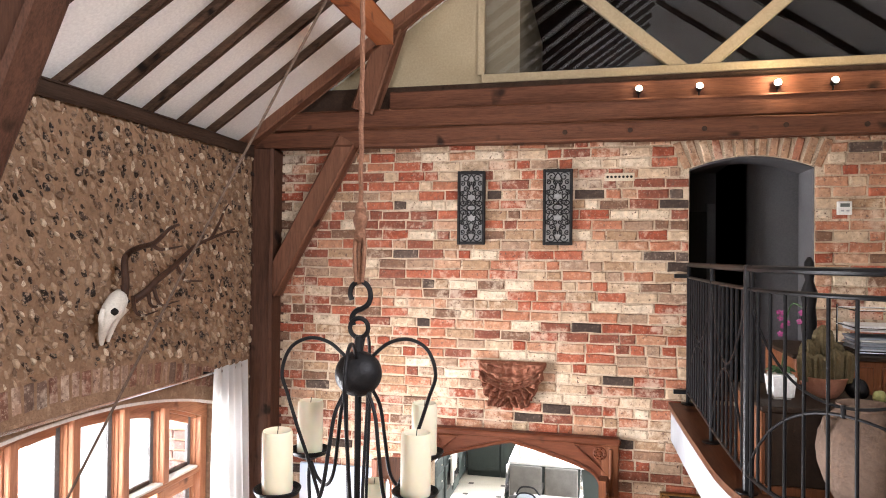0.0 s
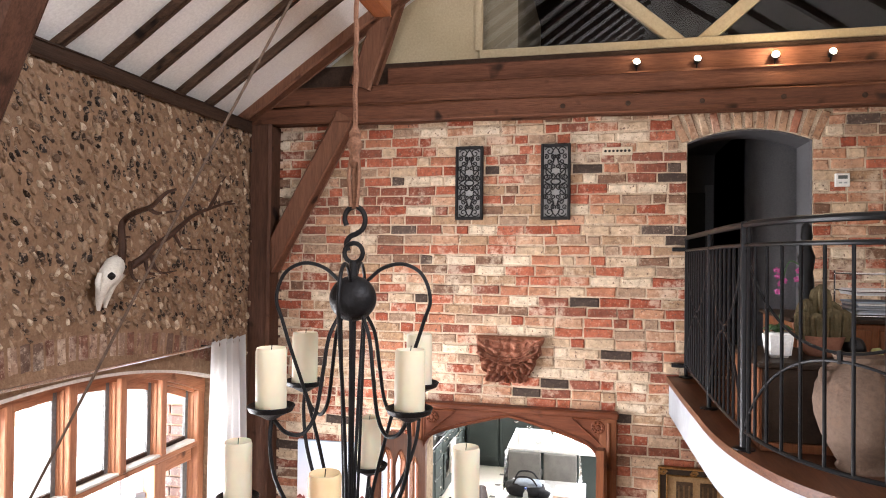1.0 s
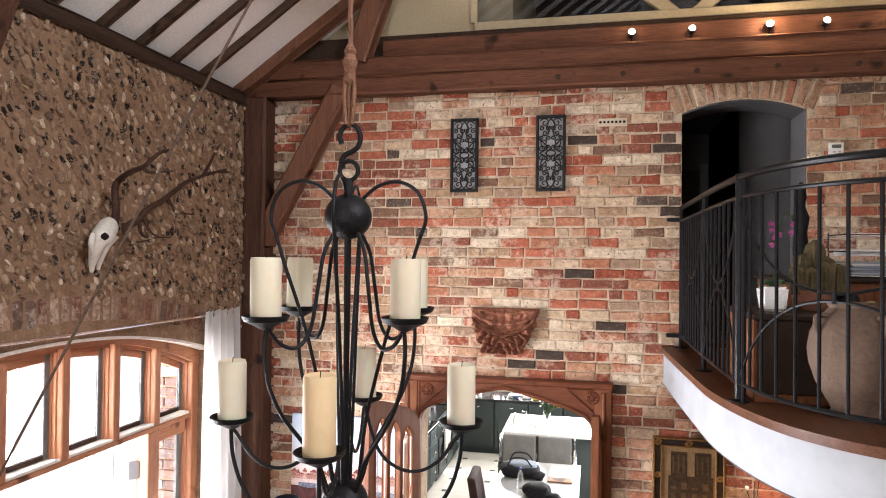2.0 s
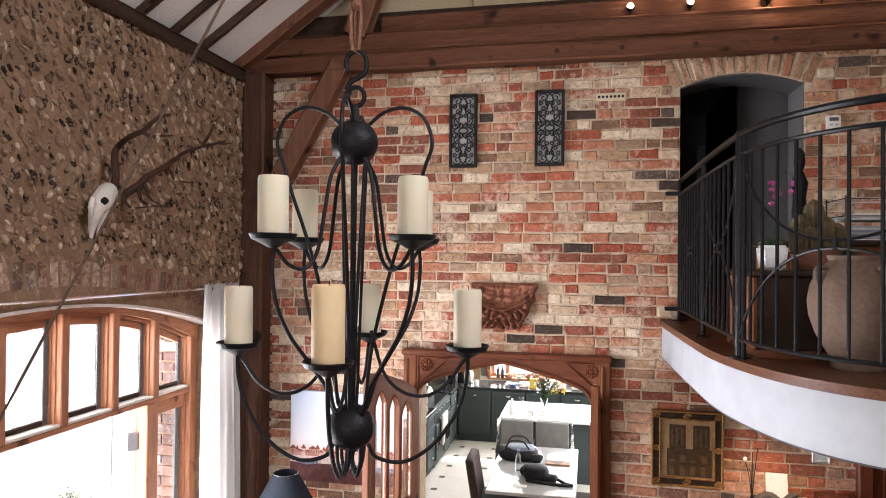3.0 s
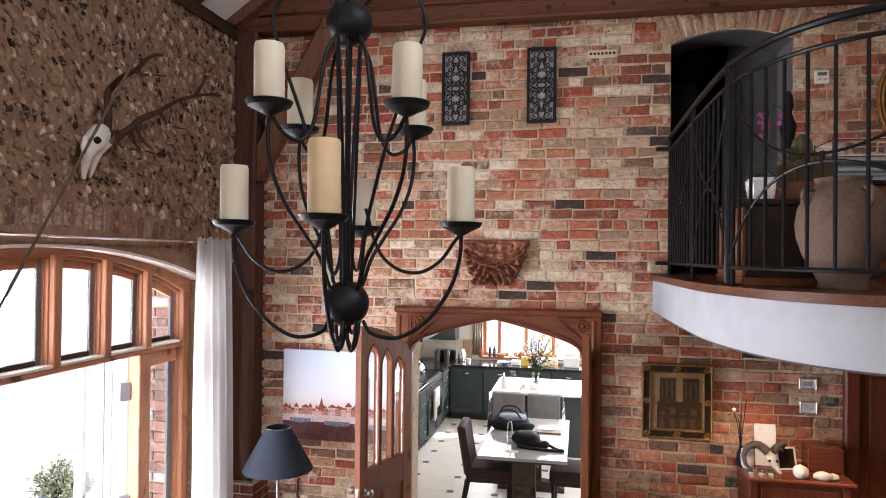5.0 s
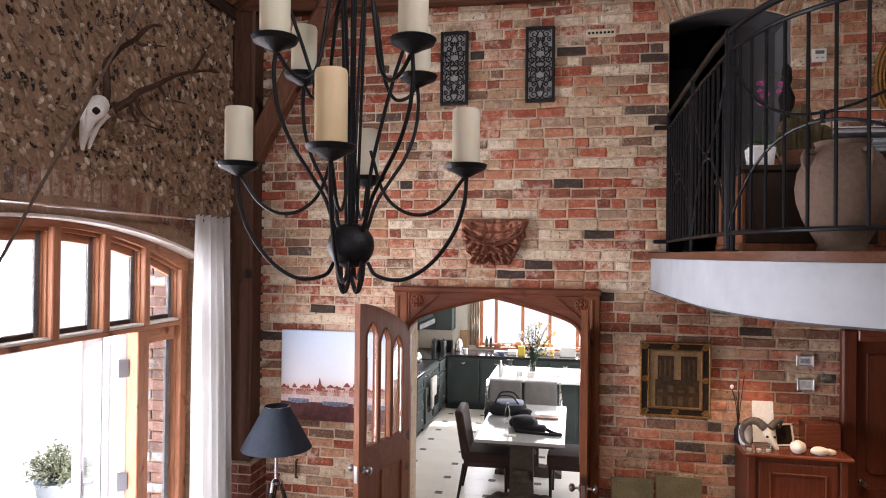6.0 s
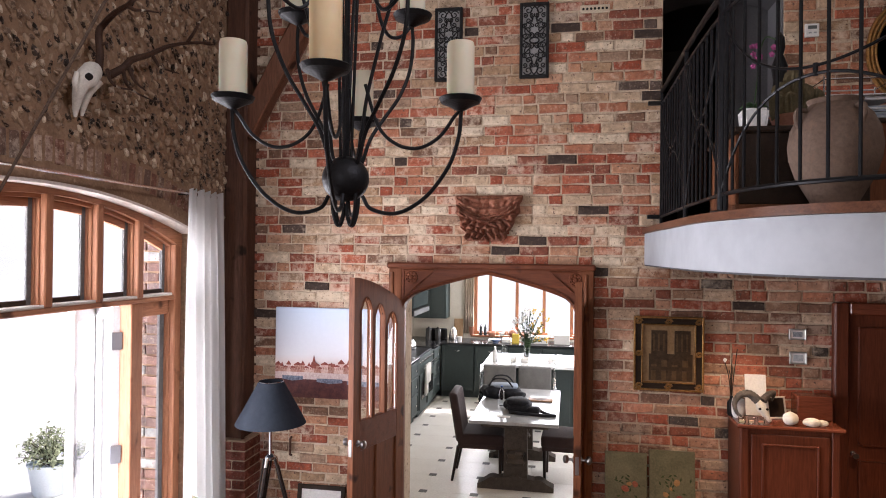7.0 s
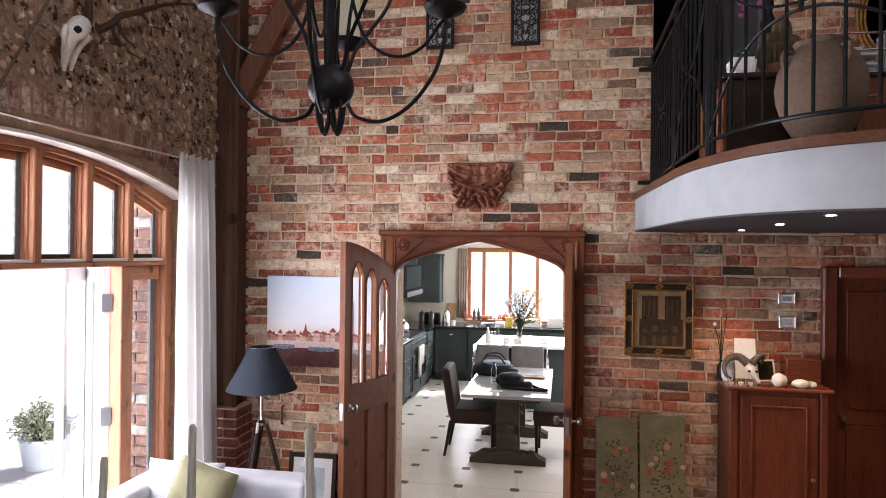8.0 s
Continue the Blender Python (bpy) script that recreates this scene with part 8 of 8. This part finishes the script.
while z < 4.61:
    spans, x = [], -2.70
    for a, b in sorted(gaps(z)):
        if a > x:
            spans.append((x, a))
        x = max(x, b)
    spans.append((x, 2.7))
    for a, b in spans:
        x = a
        firstb = True
        while x < b - 0.03:
            stretcher = rnd.random() < 0.74
            if firstb and row % 2:
                stretcher = False
            firstb = False
            w = (rnd.uniform(0.200, 0.222) if stretcher else rnd.uniform(0.092, 0.112))
            if x + w > b - 0.035:
                w = b - x - 0.003
                stretcher = w > 0.15
            if w > 0.03:
                me = rnd.choice(LONG if stretcher else SHORT)
                s = w / (0.212 if stretcher else 0.100)
                jump = rnd.uniform(-0.003, 0.005)
                m = Matrix.Translation((x + w / 2, WALL_Y - 0.004 + jump - 0.002, z + rnd.uniform(-0.003, 0.003))) @ Euler((rnd.uniform(-0.02, 0.02), rnd.uniform(-0.012, 0.012), rnd.uniform(-0.012, 0.012))).to_matrix().to_4x4() @ Matrix.Diagonal((s, 1, rnd.uniform(0.93, 1.04), 1))
                hit = next((q for q in BURNT if abs(q[1] - z) < COURSE / 2 and x - 0.01 < q[0] < x + w + 0.01), None)
                if hit:
                    burnt.append((rnd.choice(BURNT_MESH), m @ Matrix.Diagonal((w / 0.212 / s, 1, 1, 1))))
                    x += w + rnd.uniform(0.009, 0.016)
                    continue
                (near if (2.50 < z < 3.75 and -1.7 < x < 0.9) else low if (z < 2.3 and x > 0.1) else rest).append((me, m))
            x += w + rnd.uniform(0.009, 0.016)
    z += COURSE
    row += 1
for me, m in near[:285]:
    place("brick", me, m, wall_north)
for me, m in burnt:
    place("burnt_brick", me, m, wall_north)
joined("bricks", low, M_BRICK_LOW, wall_north, "redder old bricks under the balcony, some warm light in their colour", "bricks")
joined("bricks", rest + near[285:], M_BRICK_REST, wall_north, "old red, cream and grey bricks in rough courses", "bricks")

# voussoirs over the balcony arch
cxa = (ARCH[0] + ARCH[1]) / 2
for i in range(13):
    u = (i + 0.5) / 13 * 2 - 1
    x = cxa + u * 0.475
    zc = arch_z(min(max(x, ARCH[0]), ARCH[1]))
    a = u * 0.42
    h = min(0.21, (4.61 - zc) / math.cos(a) - 0.006)
    me = rnd.choice(ARCHED)
    m = Matrix.Translation((x + math.sin(a) * h / 2, WALL_Y - 0.006, zc + math.cos(a) * h / 2 + 0.004)) @ Matrix.Rotation(a + math.pi / 2, 4, "Y") @ Matrix.Diagonal((h / 0.212, 1, 0.88, 1))
    place("voussoir", me, m, wall_north)

# dark soldier bricks over the glazed doors, following their arch
SOLDIER = [brick_mesh("soldier_brick", 0.062, 0.215, 0.05, rnd, M_SOLDIER) for _ in range(6)]
y = WIN[0] - 0.05
while y < WIN[1] + 0.12:
    a = (y - 3.45) * 0.16
    m = Matrix.Translation((FLINT_X - 0.002 + rnd.uniform(-0.004, 0.004), y, win_z(y) + 0.175 + rnd.uniform(-0.006, 0.006))) @ Matrix.Rotation(math.pi / 2, 4, "Z") @ Matrix.Rotation(a, 4, "Y") @ Matrix.Diagonal((1, 1, 0.66, 1))
    place("soldier_brick", rnd.choice(SOLDIER), m, wall_west)
    y += 0.078

# brick reveal outside the glazed doors
reveal = part("wall_reveal", box(-3.26, -3.185, 4.848, 5.5, 0, 3.0), M_MORTAR, label="brick outer reveal of the glazed opening", category="brick wall", kind="structure")
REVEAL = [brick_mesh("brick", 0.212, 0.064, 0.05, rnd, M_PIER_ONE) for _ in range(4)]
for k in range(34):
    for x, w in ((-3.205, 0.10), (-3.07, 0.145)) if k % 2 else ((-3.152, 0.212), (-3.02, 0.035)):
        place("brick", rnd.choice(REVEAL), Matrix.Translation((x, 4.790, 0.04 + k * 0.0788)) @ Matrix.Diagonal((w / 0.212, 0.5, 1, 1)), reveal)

# flints
FLINT = [(0.0, (0.20, 0.122, 0.072)), (0.24, (0.022, 0.014, 0.010)), (0.38, (0.29, 0.19, 0.115)), (0.56, (0.12, 0.072, 0.044)), (0.68, (0.37, 0.26, 0.165)), (0.80, (0.045, 0.028, 0.019)), (0.90, (0.52, 0.41, 0.29))]


def flint_material(name, island):
    m, t, b = nodes(name)
    g = t.nodes.new("ShaderNodeNewGeometry") if island else t.nodes.new("ShaderNodeObjectInfo")
    v = t.nodes.new("ShaderNodeNewGeometry").outputs["Position"]
    col = ramp(t, g.outputs["Random Per Island"] if island else g.outputs["Random"], FLINT)
    t.nodes[-1].color_ramp.interpolation = "CONSTANT"
    n, n2 = noise_of(t, v, 45, 5, 0.7), noise_of(t, v, 130, 4, 0.6)
    col = mix(t, ramp(t, n, [(0.50, (0, 0, 0)), (0.56, (0.85, 0.85, 0.85))]), col, (0.30, 0.205, 0.135))
    t.links.new(mix(t, 0.5, col, mix(t, n2, (0.35, 0.35, 0.35), (1.5, 1.5, 1.5)), "MULTIPLY"), b.inputs["Base Color"])
    b.inputs["Roughness"].default_value = 0.55
    bump_to(t, b, n2, 0.5, 0.005)
    return m


M_FLINT, M_FLINT_REST = flint_material("flint", False), flint_material("flint_rest", True)


def flint_mesh(rnd):
    bm = bmesh.new()
    bmesh.ops.create_icosphere(bm, subdivisions=1, radius=0.5)
    for v in bm.verts:
        v.co *= rnd.uniform(0.62, 1.2)
    me = bpy.data.meshes.new("flint")
    bm.to_mesh(me)
    bm.free()
    me.materials.append(M_FLINT)
    return me


FLINTS = [flint_mesh(rnd) for _ in range(24)]
near, rest = [], []
zz = 2.72
while zz < 4.56:
    y = 1.9 + rnd.uniform(0, 0.05)
    while y < 5.22:
        lim = win_z(min(max(y, WIN[0]), WIN[1])) + 0.27
        if zz > lim or (y > WIN[1] + 0.1 and zz > 2.0):
            big = rnd.random() < 0.13
            w, h = (rnd.uniform(0.040, 0.066), rnd.uniform(0.065, 0.100)) if big else (rnd.uniform(0.015, 0.036), rnd.uniform(0.040, 0.082))
            m = Matrix.Translation((FLINT_X - 0.006 + rnd.uniform(-0.008, 0.008), y + rnd.uniform(-0.016, 0.016), zz + rnd.uniform(-0.022, 0.022))) @ Matrix.Rotation(rnd.gauss(0.45, 0.28), 4, "X") @ Matrix.Diagonal((rnd.uniform(0.030, 0.055), w, h, 1)) @ Euler((rnd.choice((0, math.pi)) + rnd.uniform(-0.35, 0.35), rnd.uniform(0, 6), rnd.uniform(-0.3, 0.3))).to_matrix().to_4x4()
            (near if 3.0 < y < 4.6 and 3.1 < zz < 4.1 else rest).append((rnd.choice(FLINTS), m))
        y += rnd.uniform(0.036, 0.066)
    zz += 0.046
for me, m in near[:300]:
    place("flint", me, m, wall_west)
joined("flints", rest + near[300:], M_FLINT_REST, wall_west, "knapped grey, brown and cream flints", "flints")

# kitchen floor: large limestone tiles with small dark insets
part("floor_kitchen", box(-2.95, 1.55, 5.44, 12.42, -0.2, -0.004), M_STONE, label="pale limestone tile floor with dark square insets", category="floor", kind="structure")
kfloor = bpy.data.objects["floor_kitchen"]


def flat_piece(name, size_x, size_y, mat, cut=0.0):
    bm = bmesh.new()
    hx, hy = size_x / 2, size_y / 2
    pts = [(-hx + cut, -hy), (hx - cut, -hy), (hx, -hy + cut), (hx, hy - cut), (hx - cut, hy), (-hx + cut, hy), (-hx, hy - cut), (-hx, -hy + cut)] if cut else [(-hx, -hy), (hx, -hy), (hx, hy), (-hx, hy)]
    lo = [bm.verts.new((x, y, -0.012)) for x, y in pts]
    mid = [bm.verts.new((x, y, -0.002)) for x, y in pts]
    top = [bm.verts.new((x * (1 - 0.003 / hx), y * (1 - 0.003 / hy), 0)) for x, y in pts]
    bm.faces.new(top)
    for a, b in ((lo, mid), (mid, top)):
        for i in range(len(pts)):
            k = (i + 1) % len(pts)
            bm.faces.new((a[i], a[k], b[k], b[i]))
    me = bpy.data.meshes.new(name)
    bm.to_mesh(me)
    bm.free()
    me.materials.append(mat)
    return me


TX, TY = 0.53, 0.521
tile_me, inset_me = flat_piece("tile", TX - 0.003, TY - 0.003, M_STONE), flat_piece("inset", 0.085, 0.085, M_SLATE)
for i in range(-3, 6):
    for j in range(-3, 11):
        x, y = -1.43 + (i - 0.5) * TX, 6.955 + (j + 0.5) * TY
        if -2.7 < x < 1.3 and 5.5 < y < 12.1:
            place("tile", tile_me, Matrix.Translation((x, y, 0)), kfloor)
            place("inset", inset_me, Matrix.Translation((x - TX / 2, y - TY / 2, 0.0015)), kfloor)
